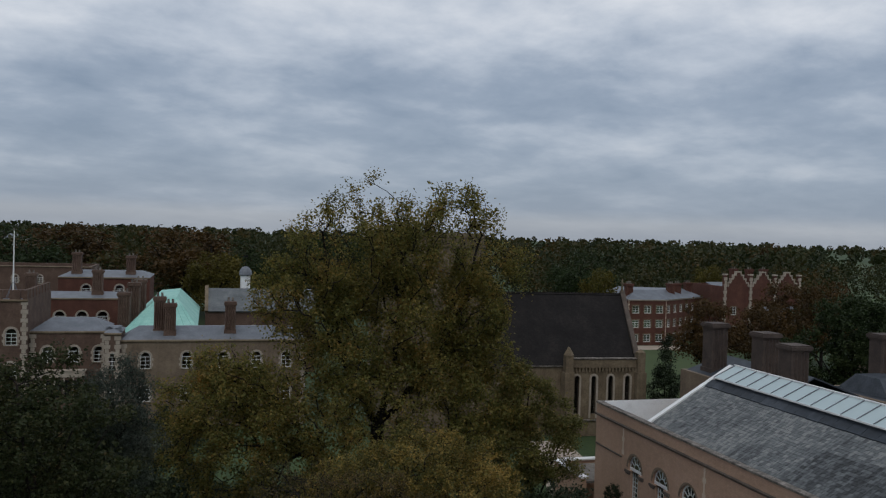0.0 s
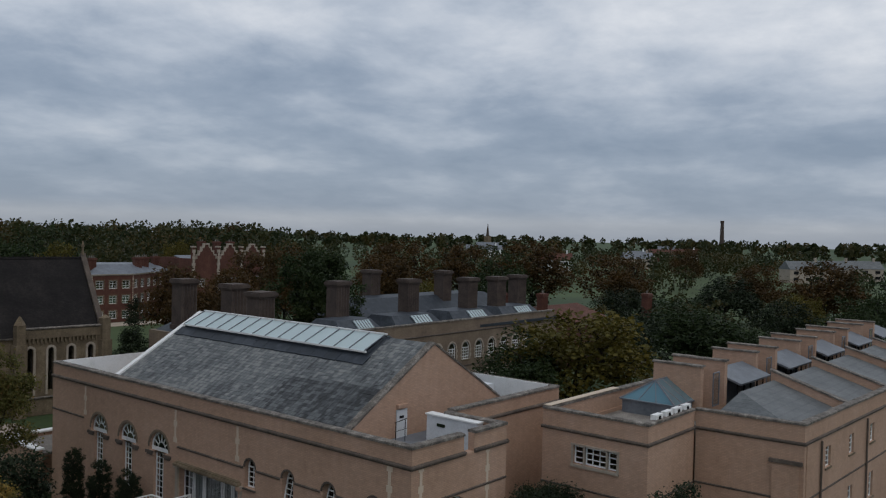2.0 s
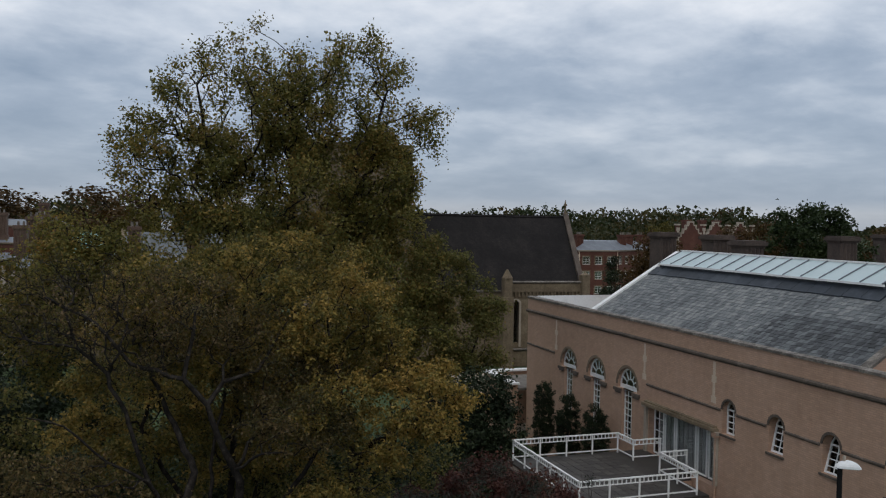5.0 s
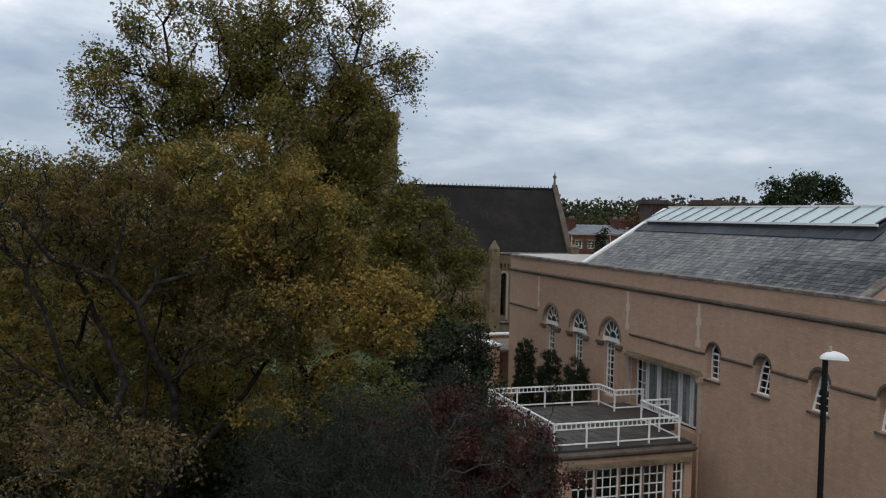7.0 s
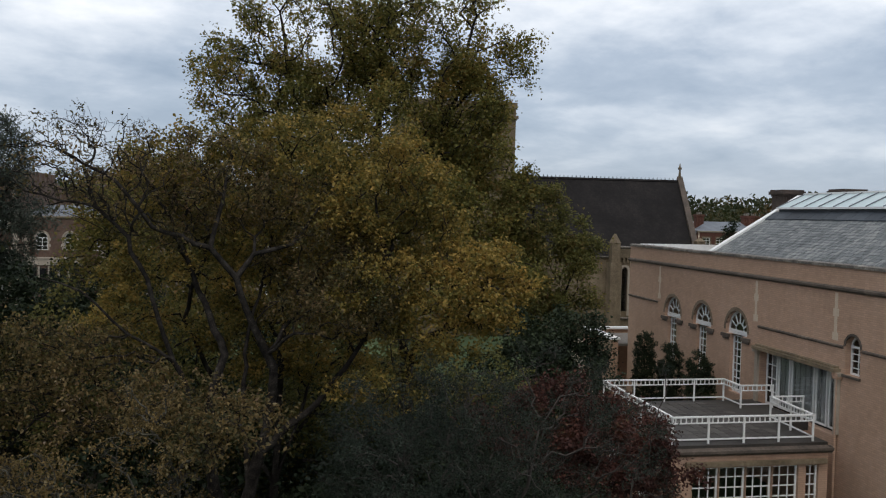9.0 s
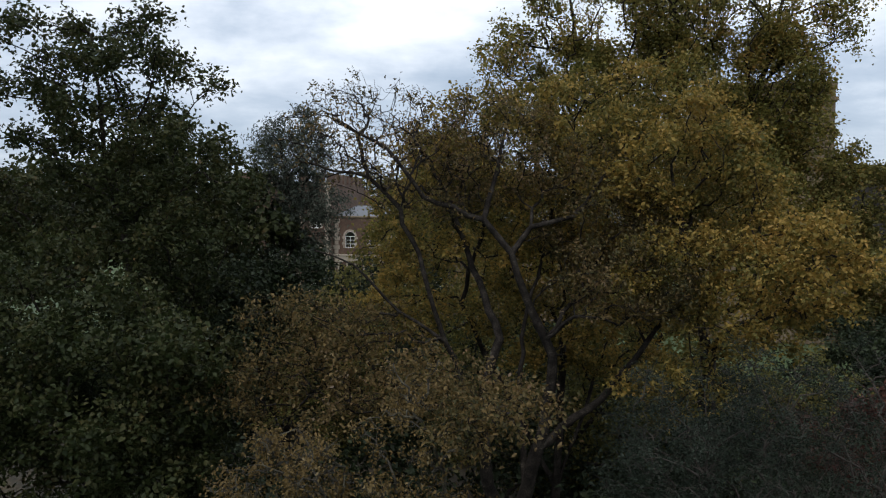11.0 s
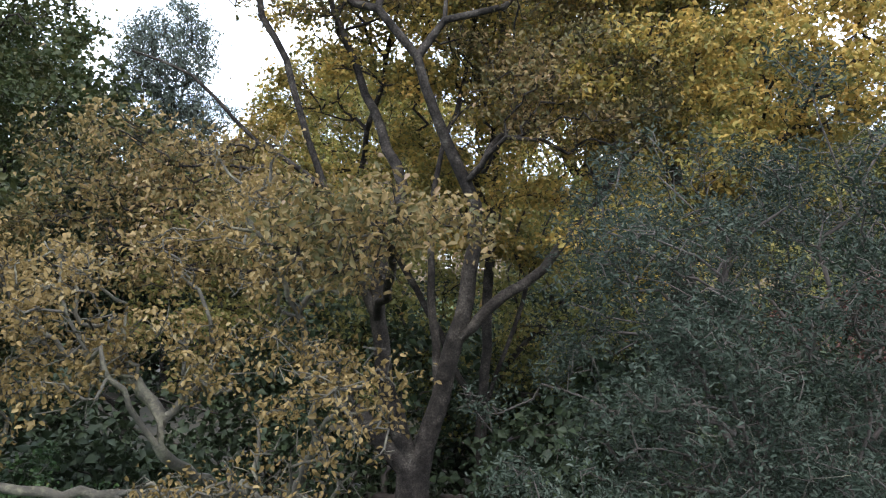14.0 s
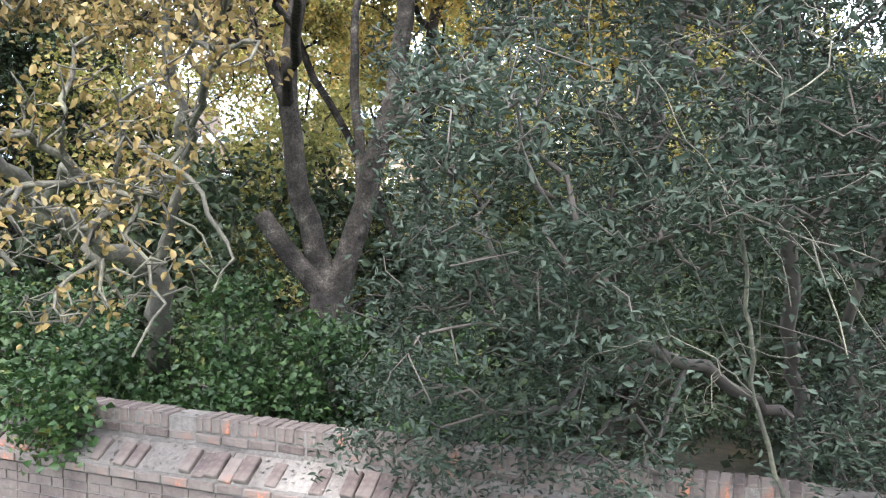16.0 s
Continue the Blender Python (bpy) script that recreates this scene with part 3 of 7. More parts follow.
for f, a, b in ((west, 0, west.length), (south, 0, 3.55), (south, 4.3, 6.85), (inner, 0, inner.length), (wing, 0.4, wing.length), (east, 0, east.length), (north, 0, north.length)):
    bm = bmesh.new()
    f.box(bm, a, b, LEDGE, TOP, 0.002, 0.36)
    part("parapet", bm, PALE, lib)
    coping(lib, f, a - (0.03 if a == 0 else 0), b, TOP, 0.36)
    band(lib, f, a - (0.1 if a == 0 else 0), b + (0.0 if f is inner else 0.08), LEDGE - 0.06, LEDGE + 0.14, 0.11, MOULDING)
for o, c in zip(tall, mids):
    window(lib, west, *o[:4], True, 1, 1, 0.05, 0.1, 0.16, None, fan=True)
    window(lib, west, c - 0.5, c + 0.5, 3.3, 5.95, False, 3, 8, 0.045, 0.08, 0.16, None)
    for u in (o[0] - 0.3, o[1] - 0.42):
        bm = bmesh.new()
        west.box(bm, u, u + 0.72, 5.78, 5.94, -0.1, 0.02)
        west.box(bm, u + 0.1, u + 0.62, 5.68, 5.78, -0.06, 0.02)
        part("impost", bm, MOULDING, lib)
    bm = bmesh.new()
    a, b = arch_line(o[0] - 0.16, o[1] + 0.16, o[3] + 0.16, 14), arch_line(o[0], o[1], o[3], 14)
    for (p, q), (r, s) in zip(zip(a, a[1:]), zip(b, b[1:])):
        hexa(bm, [west.at(*t, -0.02) for t in (p, q, s, r)] + [west.at(*t, 0.05) for t in (p, q, s, r)])
    part("brick_arch", bm, TAN, lib)
for o, lean in zip(small, (0.0, -0.2, -0.26, -0.2)):
    window(lib, west, *o[:4], True, 2, 4, 0.04, 0.07, 0.24, MOULDING, tilt=lean)
    bm = bmesh.new()
    a, b = arch_line(o[0] - 0.1, o[1] + 0.1, o[3] + 0.1, 10), arch_line(o[0], o[1], o[3], 10)
    for (p, q), (r, s) in zip(zip(a, a[1:]), zip(b, b[1:])):
        hexa(bm, [west.at(*t, -0.02) for t in (p, q, s, r)] + [west.at(*t, 0.05) for t in (p, q, s, r)])
    part("brick_arch", bm, MOULDING, lib)
window(lib, south, 1.75, 4.05, 4.2, 6.95, True, 5, 4, 0.05, 0.1, 0.25, STONE, fan=True)
window(lib, wing, 0.5, 1.5, 5.3, 6.6, False, 3, 3, 0.04, 0.07, 0.15, STONE)
# string course, broken by the windows
cuts = [0.0] + [v for o in small[:4] for v in (o[0] - 0.11, o[1] + 0.11)] + [west.length]
band(lib, west, 0.0, Y(48.3), 6.55, 6.68, 0.06, MOULDING)
band(lib, west, Y(38.0), small[0][0] - 0.11, 6.55, 6.68, 0.06, MOULDING)
for a, b in zip(cuts[2::2], cuts[3::2] + [west.length]):
    band(lib, west, a, b, 6.55, 6.68, 0.06, MOULDING)
band(lib, south, 0.0, 6.85, 6.98, 7.10, 0.05, MOULDING)
band(lib, wing, 0.4, 2.2, 6.98, 7.10, 0.05, MOULDING)
# tall bay of glazed doors with a flat hood and side pilasters
bw = bay[1] - bay[0]
for k, (a, b, c) in enumerate(((0.0, 0.16, 2), (0.18, 0.34, 2), (0.36, 0.66, 3), (0.68, 0.82, 2), (0.84, 1.0, 2))):
    window(lib, west, bay[0] + a * bw, bay[0] + b * bw, 3.3, 5.6, False, c if k == 0 else 1, 4 if k == 0 else 1, 0.04, 0.07, 0.3, None)
bm = bmesh.new()
west.box(bm, bay[0] - 0.25, bay[1] + 0.25, 5.64, 5.78, -0.3, 0.05)
west.box(bm, bay[0] - 0.15, bay[1] + 0.15, 5.78, 5.86, -0.2, 0.05)
part("door_hood", bm, STONE, lib)
for u in (bay[0] - 0.28, bay[1] + 0.08):
    bm = bmesh.new()
    west.box(bm, u, u + 0.2, 3.3, 5.5, -0.12, 0.02)
    west.box(bm, u - 0.1, u + 0.3, 5.5, 5.64, -0.2, 0.02)
    part("pilaster", bm, QUOIN, lib)
bm = bmesh.new()
for k in range(26):
    u = bay[0] + 0.3 + k * (bw - 0.6) / 26
    west.box(bm, u, u + (bw - 0.6) / 26, 3.3, 5.55, 0.44 + 0.05 * (k % 2), 0.48 + 0.05 * (k % 2))
part("curtain", bm, CURTAIN, lib)
for y in (48.15, 38.25, 32.7, 22.1):
    toothed_strip(lib, west, Y(y), 3.0 if y == 22.1 else 6.8, 8.62)
for u in (0.62, 5.35):
    toothed_strip(lib, south, u, 4.0, 8.62)
toothed_strip(lib, wing, 2.0, 7.2, 8.6)
rod_bm = bmesh.new()
rod(rod_bm, (23.9, 32.35, 0.2), (23.9, 32.35, 5.4), 0.05)
box(rod_bm, 23.78, 24.0, 32.2, 32.5, 5.4, 5.62)
part("downpipe", rod_bm, PALE, lib)
# floors within, near-black so the dimness of the rooms is in the colour
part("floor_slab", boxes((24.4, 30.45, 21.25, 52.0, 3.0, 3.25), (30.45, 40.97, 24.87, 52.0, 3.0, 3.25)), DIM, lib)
part("flat_roof", boxes((24.4, 30.45, 21.25, 52.0, 7.7, 8.0), (30.45, 40.97, 24.87, 52.0, 7.7, 8.0)), LEAD, lib)
# gable roof
RX, RZ, SL, YS, YN = 32.7, 12.6, 0.6, 27.1, 48.85
roof_z = lambda x: RZ - SL * abs(x - RX)
EW, EE = 26.15, 39.25
bm = bmesh.new()
for y0, y1 in ((YS + 0.36, YN - 0.2),):
    slab(bm, (EW, y0, roof_z(EW)), (RX, y0, RZ), (RX, y1, RZ), (EW, y1, roof_z(EW)), 0.16)
    slab(bm, (EE, y0, roof_z(EE)), (RX, y0, RZ), (RX, y1, RZ), (EE, y1, roof_z(EE)), 0.16)
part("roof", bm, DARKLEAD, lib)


def gable_wall(y0, y1, lift, base=8.0):
    bm = bmesh.new()
    out_l = [(EW, base), (EE, base), (EE, roof_z(EE) + lift), (RX, RZ + lift), (EW, roof_z(EW) + lift)]
    a, b = [bm.verts.new((x, y0, z)) for x, z in out_l], [bm.verts.new((x, y1, z)) for x, z in out_l]
    bm.faces.new(a)
    bm.faces.new(b[::-1])
    for k in range(5):
        bm.faces.new((a[k], b[k], b[(k + 1) % 5], a[(k + 1) % 5]))
    bmesh.ops.recalc_face_normals(bm, faces=bm.faces)
    return bm


part("gable_wall", gable_wall(YS, YS + 0.36, 0.02), PALE, lib)
part("gable_wall", gable_wall(YN - 0.2, YN, -0.05), PALE, lib)
rnd = random.Random(4)
for y0, y1, m, h in ((YS - 0.05, YS + 0.42, COPING, 0.12), (YN - 0.28, YN + 0.1, WHITE, 0.14)):
    for side in (-1, 1):
        reach = RX - EW
        n = 11 if m is COPING else 1
        for k in range(n):
            s0, s1 = reach * k / n + (0.006 if m is COPING else 0), reach * (k + 1) / n
            j = rnd.uniform(-0.015, 0.015) if m is COPING else 0
            z0, z1 = RZ - SL * s0 + 0.02, RZ - SL * s1 + 0.02
            pts = [(RX + side * s0, y0 + j, z0), (RX + side * s1, y0 + j, z1), (RX + side * s1, y1 + j, z1), (RX + side * s0, y1 + j, z0)]
            bm = bmesh.new()
            hexa(bm, pts + [(x, y, z + h) for x, y, z in pts])
            bmesh.ops.recalc_face_normals(bm, faces=bm.faces)
            part("verge" if m is WHITE else "coping_stone", bm, m, lib, "white painted verge" if m is WHITE else "")
# ridge lantern: lead kerb, glazing bars, panes
LY0, LY1, LXW, LXE = 30.75, 48.2, 31.1, 34.3
bm = boxes((LXW, LXE, LY0, LY1, roof_z(LXW) - 0.1, 11.92))
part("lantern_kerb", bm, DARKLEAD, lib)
for k in range(17):
    bm = bmesh.new()
    y = LY0 - 0.4 + k * 1.09
    x0 = LXW - 0.62 + 0.02 * (k % 2)
    hexa(bm, [(x0, y, roof_z(x0) + 0.02), (LXW, y, roof_z(LXW) + 0.02), (LXW, y + 1.07, roof_z(LXW) + 0.02), (x0, y + 1.07, roof_z(x0) + 0.02),
              (x0, y, roof_z(x0) + 0.10), (LXW, y, roof_z(LXW) + 0.14), (LXW, y + 1.07, roof_z(LXW) + 0.14), (x0, y + 1.07, roof_z(x0) + 0.10)])
    part("lead_sheet", bm, DARKLEAD, lib)
LT = 12.80
lant = part("lantern_frame", boxes((LXW - 0.12, LXW - 0.02, LY0 - 0.1, LY1 + 0.1, 11.92, 12.02), (LXE + 0.02, LXE + 0.12, LY0 - 0.1, LY1 + 0.1, 11.92, 12.02), (RX - 0.06, RX + 0.06, LY0 - 0.1, LY1 + 0.1, LT - 0.02, LT + 0.07)), WHITE, lib)
n = 14
for side, ex in ((-1, LXW - 0.08), (1, LXE + 0.08)):
    for k in range(n + 1):
        y = LY0 + (LY1 - LY0) * k / n
        bm = bmesh.new()
        hexa(bm, [(ex, y - 0.025, 12.02), (RX, y - 0.025, LT), (RX, y + 0.025, LT), (ex, y + 0.025, 12.02), (ex, y - 0.025, 12.07), (RX, y - 0.025, LT + 0.05), (RX, y + 0.025, LT + 0.05), (ex, y + 0.025, 12.07)])
        bmesh.ops.recalc_face_normals(bm, faces=bm.faces)
        part("glazing_bar", bm, LEAD, lant)
        if k < n:
            bm = bmesh.new()
            slab(bm, (ex, y + 0.03, 12.02), (RX, y + 0.03, LT - 0.01), (RX, y + (LY1 - LY0) / n - 0.03, LT - 0.01), (ex, y + (LY1 - LY0) / n - 0.03, 12.02), 0.012)
            part("pane", bm, FROSTED, lant)
for y in (LY0 - 0.02, LY1 + 0.02):
    bm = bmesh.new()
    v = [bm.verts.new(p) for p in ((LXW, y, 11.92), (LXE, y, 11.92), (RX, y, LT - 0.05))]
    w = [bm.verts.new(p) for p in ((LXW, y + 0.03, 11.92), (LXE, y + 0.03, 11.92), (RX, y + 0.03, LT - 0.05))]
    bm.faces.new(v)
    bm.faces.new(w[::-1])
    for k in range(3):
        bm.faces.new((v[k], w[k], w[(k + 1) % 3], v[(k + 1) % 3]))
    bmesh.ops.recalc_face_normals(bm, faces=bm.faces)
    part("lantern_end", bm, DARKLEAD, lant)
# roof terrace corner: white membrane box, access door, lamp, rail, sign
part("lift_box", boxes((30.0, 30.44, 22.0, 25.2, 8.0, 9.5)), GREYPAINT, lib)
part("box_coping", boxes((29.94, 30.5, 21.94, 25.26, 9.5, 9.57)), WHITE, lib)
door = part("roof_door", boxes((29.75, 30.55, 27.02, 27.09, 8.0, 9.45)), GREYPAINT, lib)
part("door_sign", boxes((29.95, 30.25, 26.99, 27.019, 9.0, 9.12)), BLACK, door)
part("door_lamp", boxes((29.75, 30.55, 26.9, 27.09, 9.55, 9.72)), PALE, lib)
part("exit_sign", boxes((29.96, 29.998, 24.0, 24.5, 9.0, 9.15)), DARKLEAF, lib)
bm = bmesh.new()
for x in (28.9, 29.6):
    rod(bm, (x, 26.3, 8.0), (x, 26.3, 9.1), 0.02, sides=6)
rod(bm, (28.8, 26.3, 9.05), (29.7, 26.3, 9.15), 0.02, sides=6)
rod(bm, (28.8, 26.3, 8.6), (29.7, 26.3, 8.64), 0.015, sides=6)
part("roof_handrail", bm, BLACK, lib)
# pale inner faces of the north-west and east gutters
part("parapet_lining", boxes((24.41, 24.44, 49.0, 52.0, 8.02, 9.7), (24.44, 31.0, 51.95, 51.99, 8.02, 9.72)), WHITE, lib)
part("parapet_lining", boxes((40.91, 40.96, 25.0, 36.0, 8.02, 9.7),), WHITE, lib)
part("plant_box", boxes((39.4, 40.2, 28.5, 29.6, 8.0, 9.4)), GREYPAINT, lib)

# ---- the terrace before it ----
ter = thing("terrace", "pale brick garden-room terrace with white railings", "terrace")
TX0, TX1, TY0, TY1, TD = 16.75, 22.4, 31.2, 38.2, 3.35
f_s, f_w, f_n, f_e = Face((TX0, TY0), (22.85, TY0)), Face((TX0, TY1), (TX0, TY0)), Face((23.9, TY1), (TX0, TY1)), Face((22.85, TY0), (22.85, 34.1))
lights = [(0.9 + 1.02 * k, 1.9 + 1.02 * k, 0.3, 2.55, False) for k in range(4)] + [(5.25, 5.75, 0.3, 2.55, False)]
part("wall", wall_mesh(f_s, 3.0, 0.35, lights, lead=0.35), PALE, ter)
part("wall", wall_mesh(f_w, 3.0, 0.35, [(1.2, 2.6, 0.5, 2.5, False), (4.2, 5.6, 0.5, 2.5, False)], lead=0.35), PALE, ter)
part("wall", wall_mesh(f_n, 3.0, 0.35, []), PALE, ter)
part("wall", wall_mesh(f_e, 3.0, 0.35, [], lead=0.35), PALE, ter)
part("wall", boxes((22.85, 23.98, 34.1, 34.4, 0, 3.0)), PALE, ter)
for o in lights:
    window(ter, f_s, *o[:4], False, 3 if o[1] - o[0] > 0.6 else 2, 6, 0.04, 0.06, 0.12, None)
for o in ((1.2, 2.6, 0.5, 2.5), (4.2, 5.6, 0.5, 2.5)):
    window(ter, f_w, *o, False, 3, 5, 0.04, 0.07, 0.14, STONE)
bm = bmesh.new()
f_s.box(bm, 0.6, 6.0, 2.62, 2.78, -0.14, 0.02)
part("window_hood", bm, STONE, ter)
for f in (f_s, f_w, f_n, f_e):
    band(ter, f, -0.12, f.length + (0.12 if f is f_s else 0), 3.0, 3.25, 0.16, MOULDING)
part("deck", boxes((TX0 + 0.02, 22.83, TY0 + 0.02, TY1 - 0.02, 3.0, TD), (22.83, 23.98, 34.12, TY1 - 0.02, 3.0, TD)), DECK, ter)
rnd = random.Random(3)
slab_mesh = {}
for i in range(12):
    for j in range(14):
        if 16 < i:
            continue
        x, y = TX0 + 0.55 + i * 0.42, TY0 + 0.75 + j * 0.42
        if x > TX1 - 0.6 or y > TY1 - 0.7:
            continue
        if "tile" not in slab_mesh:
            bm = boxes((-0.2, 0.2, -0.2, 0.2, 0, 0.045))
            me = bpy.data.meshes.new("paving_tile")
            bm.to_mesh(me)
            bm.free()
            me.materials.append(DECK)
            slab_mesh["tile"] = me
        ob = new("paving_tile", slab_mesh["tile"])
        ob.parent = ter
        ob.location = (x, y, TD + rnd.uniform(0.0, 0.008))
        ob.rotation_euler = (rnd.uniform(-0.006, 0.006), rnd.uniform(-0.006, 0.006), rnd.uniform(-0.01, 0.01))


def railing(points, z, h=0.98):
    """A white painted railing: posts, handrail, mid and low rails, short bars under the top."""
    r = thing("terrace_railing", "white painted metal railing round a flat terrace", "railing")
    for leg, (a, b) in enumerate(zip(points, points[1:])):
        a3, b3 = Vector((*a, z)), Vector((*b, z))
        f = Face(a, b, z)
        L = f.length
        bm = bmesh.new()
        f.box(bm, -0.04, L + 0.04, h - 0.05, h, -0.045, 0.045)
        part("handrail", bm, WHITE, r)
        bm = bmesh.new()
        f.box(bm, 0, L, h - 0.26, h - 0.22, -0.02, 0.02)
        part("upper_rail", bm, WHITE, r)
        bm = bmesh.new()
        f.box(bm, 0, L, 0.14, 0.19, -0.02, 0.02)
        part("lower_rail", bm, WHITE, r)
        n = max(1, round(L / 1.45))
        for k in range(1 if leg else 0, n + 1):
            bm = bmesh.new()
            f.box(bm, L * k / n - 0.03, L * k / n + 0.03, 0, h - 0.05, -0.03, 0.03)
            part("post", bm, WHITE, r)
        bars = max(1, round(L / 0.2))
        for k in range(bars):
            bm = bmesh.new()
            f.box(bm, L * (k + 0.5) / bars - 0.02, L * (k + 0.5) / bars + 0.02, h - 0.22, h - 0.05, -0.014, 0.014)
            part("bar", bm, WHITE, r)
    return r


railing([(23.9, 36.55), (22.45, 36.55), (22.45, 38.0), (16.95, 38.0), (16.95, 31.4), (22.35, 31.4), (22.5, 34.4), (23.9, 34.4)], TD)

# low garden room beyond the corner
gr = thing("garden_wall_room", "low pale brick annexe with white coping", "annexe")
part("wall", boxes((23.2, 23.6, 52.9, 58.0, 0, 3.8), (23.6, 27, 57.6, 58.0, 0, 3.8)), PALE, gr)
part("coping", boxes((23.1, 23.7, 52.8, 58.1, 3.8, 3.92), (23.7, 27, 57.5, 58.1, 3.8, 3.92)), WHITE, gr)
part("flat_roof", boxes((23.6, 27, 52.9, 57.6, 3.4, 3.55)), GRAVEL, gr)

# ---- the pale residence with party-wall fins ----
res = thing("residence_building", "pale brick residence with slate roofs and tall party-wall fins", "building")
RT, RL = 9.6, 8.65
rw1 = Face((35.2, 21.6), (35.2, 15.6))
rs1 = Face((35.2, 15.6), (40.6, 15.6))
rw2 = Face((40.8, 15.6), (41.05, 10.1))
rs2 = Face((41.05, 10.1), (82, 8.6))
rn1 = Face((82, 21.6), (35.2, 21.6))
part("wall", wall_mesh(rw1, RL, 0.4, [(1.9, 4.35, 7.05, 8.0, False), (2.3, 4.4, 4.2, 5.2, False)], lead=0.4), PALE, res)
part("wall", wall_mesh(rs1, RL, 0.4, [], lead=0.4), PALE, res)
part("wall", wall_mesh(rw2, RL, 0.4, []), PALE, res)
part("wall", wall_mesh(rn1, RL, 0.4, []), PALE, res)
wins = []
for k in range(9):
    u = 3.2 + 4.0 * k
    wins += [(u, u + 0.85, 6.9, 8.0, False), (u, u + 0.85, 3.6, 5.1, False)]
part("wall", wall_mesh(rs2, RL, 0.4, wins, lead=0.4), PALE, res)
for o in wins:
    window(res, rs2, *o[:4], False, 2, 4, 0.04, 0.07, 0.12, STONE)
for a, b, c in ((1.9, 2.45, 1), (2.55, 3.75, 3), (3.85, 4.35, 1)):
    window(res, rw1, a, b, 7.08, 7.98, False, c, 3, 0.05, 0.07, 0.12, None)
for a, b, c in ((2.3, 2.8, 1), (2.9, 3.8, 3), (3.9, 4.4, 1)):
    window(res, rw1, a, b, 4.23, 5.18, False, c, 3, 0.05, 0.07, 0.12, None)
bm = bmesh.new()
for v0, v1, a, b in ((6.9, 7.04, 1.75, 4.5), (8.02, 8.1, 1.75, 4.5), (4.05, 4.19, 2.15, 4.55)):
    rw1.box(bm, a, b, v0, v1, -0.07, 0.1)
for a, b in ((1.76, 1.89), (2.46, 2.54), (3.76, 3.84), (4.36, 4.49)):
    rw1.box(bm, a, b, 7.05, 8.02, -0.03, 0.1)
part("stone_surround", bm, QUOIN, res)
for f in (rw1, rs1, rw2, rs2, rn1):
    bm = bmesh.new()
    f.box(bm, 0, f.length, RL, RT, 0.002, 0.34)
    part("parapet", bm, PALE, res)
    coping(res, f, -0.02, f.length, RT, 0.34)
    band(res, f, -0.08, f.length + (0.08 if f in (rw1, rw2, rs2) else -0.02), RL - 0.05, RL + 0.13, 0.09, MOULDING)
    band(res, f, -0.03, f.length + (0.03 if f in (rw1, rw2) else -0.02), 5.75, 5.87, 0.045, MOULDING)
bm = bmesh.new()
rw2.box(bm, 4.0, 5.3, 0, 7.6, -0.12, 0.02)
part("pilaster", bm, PALE, res)
bm = bmesh.new()
rw2.box(bm, 3.85, 5.45, 7.6, 7.78, -0.2, 0.02)
part("pilaster_cap", bm, MOULDING, res)
for u in (2.3, 10.3, 18.3, 26.3):
    bm = bmesh.new()
    a = rs2.at(u, 0.2, -0.1)
    rod(bm, a, rs2.at(u, 8.5, -0.1), 0.06)
    part("downpipe", bm, MOULDING, res)
part("flat_roof", boxes((35.54, 82, 15.94, 21.3, 8.2, 8.45), (41.3, 82, 10.6, 15.94, 8.2, 8.45)), GRAVEL, res)
part("gravel_bed", boxes((36.0, 40.6, 16.4, 19.8, 8.45, 8.9)), GRAVEL, res, "bed of loose stones on a flat roof")
part("white_gutter", boxes((35.3, 42.8, 21.22, 21.64, 9.755, 9.79)), PALEQUOIN, res, "pale stone capping")
part("upstand", boxes((40.9, 43.3, 16.9, 20.0, 8.45, 9.57)), LEAD, res)
# hipped glass roof light running into the party wall
lo = [(40.8, 16.8, 9.6), (43.3, 16.8, 9.6), (43.3, 20.1, 9.6), (40.8, 20.1, 9.6)]
ap, ridge_end = (41.8, 18.45, 10.7), (43.3, 18.45, 10.7)
for pts in ((lo[0], lo[1], ridge_end, ap), (lo[2], lo[3], ap, ridge_end), (lo[3], lo[0], ap, ap)):
    bm = bmesh.new()
    corners = [bm.verts.new(p) for p in pts[: 3 if pts[2] == pts[3] else 4]]
    bm.faces.new(corners)
    bmesh.ops.solidify(bm, geom=bm.faces[:], thickness=0.012)
    part("roof_light_pane", bm, BLUEGLASS, res, "blue tinted roof glass")
for a, b, r in ((lo[0], ap, 0.05), (lo[3], ap, 0.05), (ap, ridge_end, 0.05), (lo[0], lo[1], 0.05), (lo[3], lo[0], 0.05), (lo[2], lo[3], 0.05), ((40.8, 17.9, 9.6), ap, 0.03), ((40.8, 19.0, 9.6), ap, 0.03), ((41.8, 16.8, 9.61), ap, 0.03), ((42.6, 16.8, 9.61), (42.6, 18.45, 10.7), 0.03)):
    bm = bmesh.new()
    rod(bm, a, b, r, sides=5)
    part("glazing_bar", bm, LEAD, res)
for k in range(4):
    b = bmesh.new()
    box(b, 36.2 + k * 1.15, 37.0 + k * 1.15, 15.7 + 0.02 * k, 16.0, 9.62, 9.98)
    u = link_mesh("air_conditioner", b, WHITE)
    tagged(u, "small white boxed air unit on the parapet", "air unit", "air units along the parapet")
    b = bmesh.new()
    rod(b, (36.6 + k * 1.15, 15.69 + 0.02 * k, 9.8), (36.6 + k * 1.15, 15.66 + 0.02 * k, 9.8), 0.12, sides=12)
    part("fan_grille", b, BLACK, u)
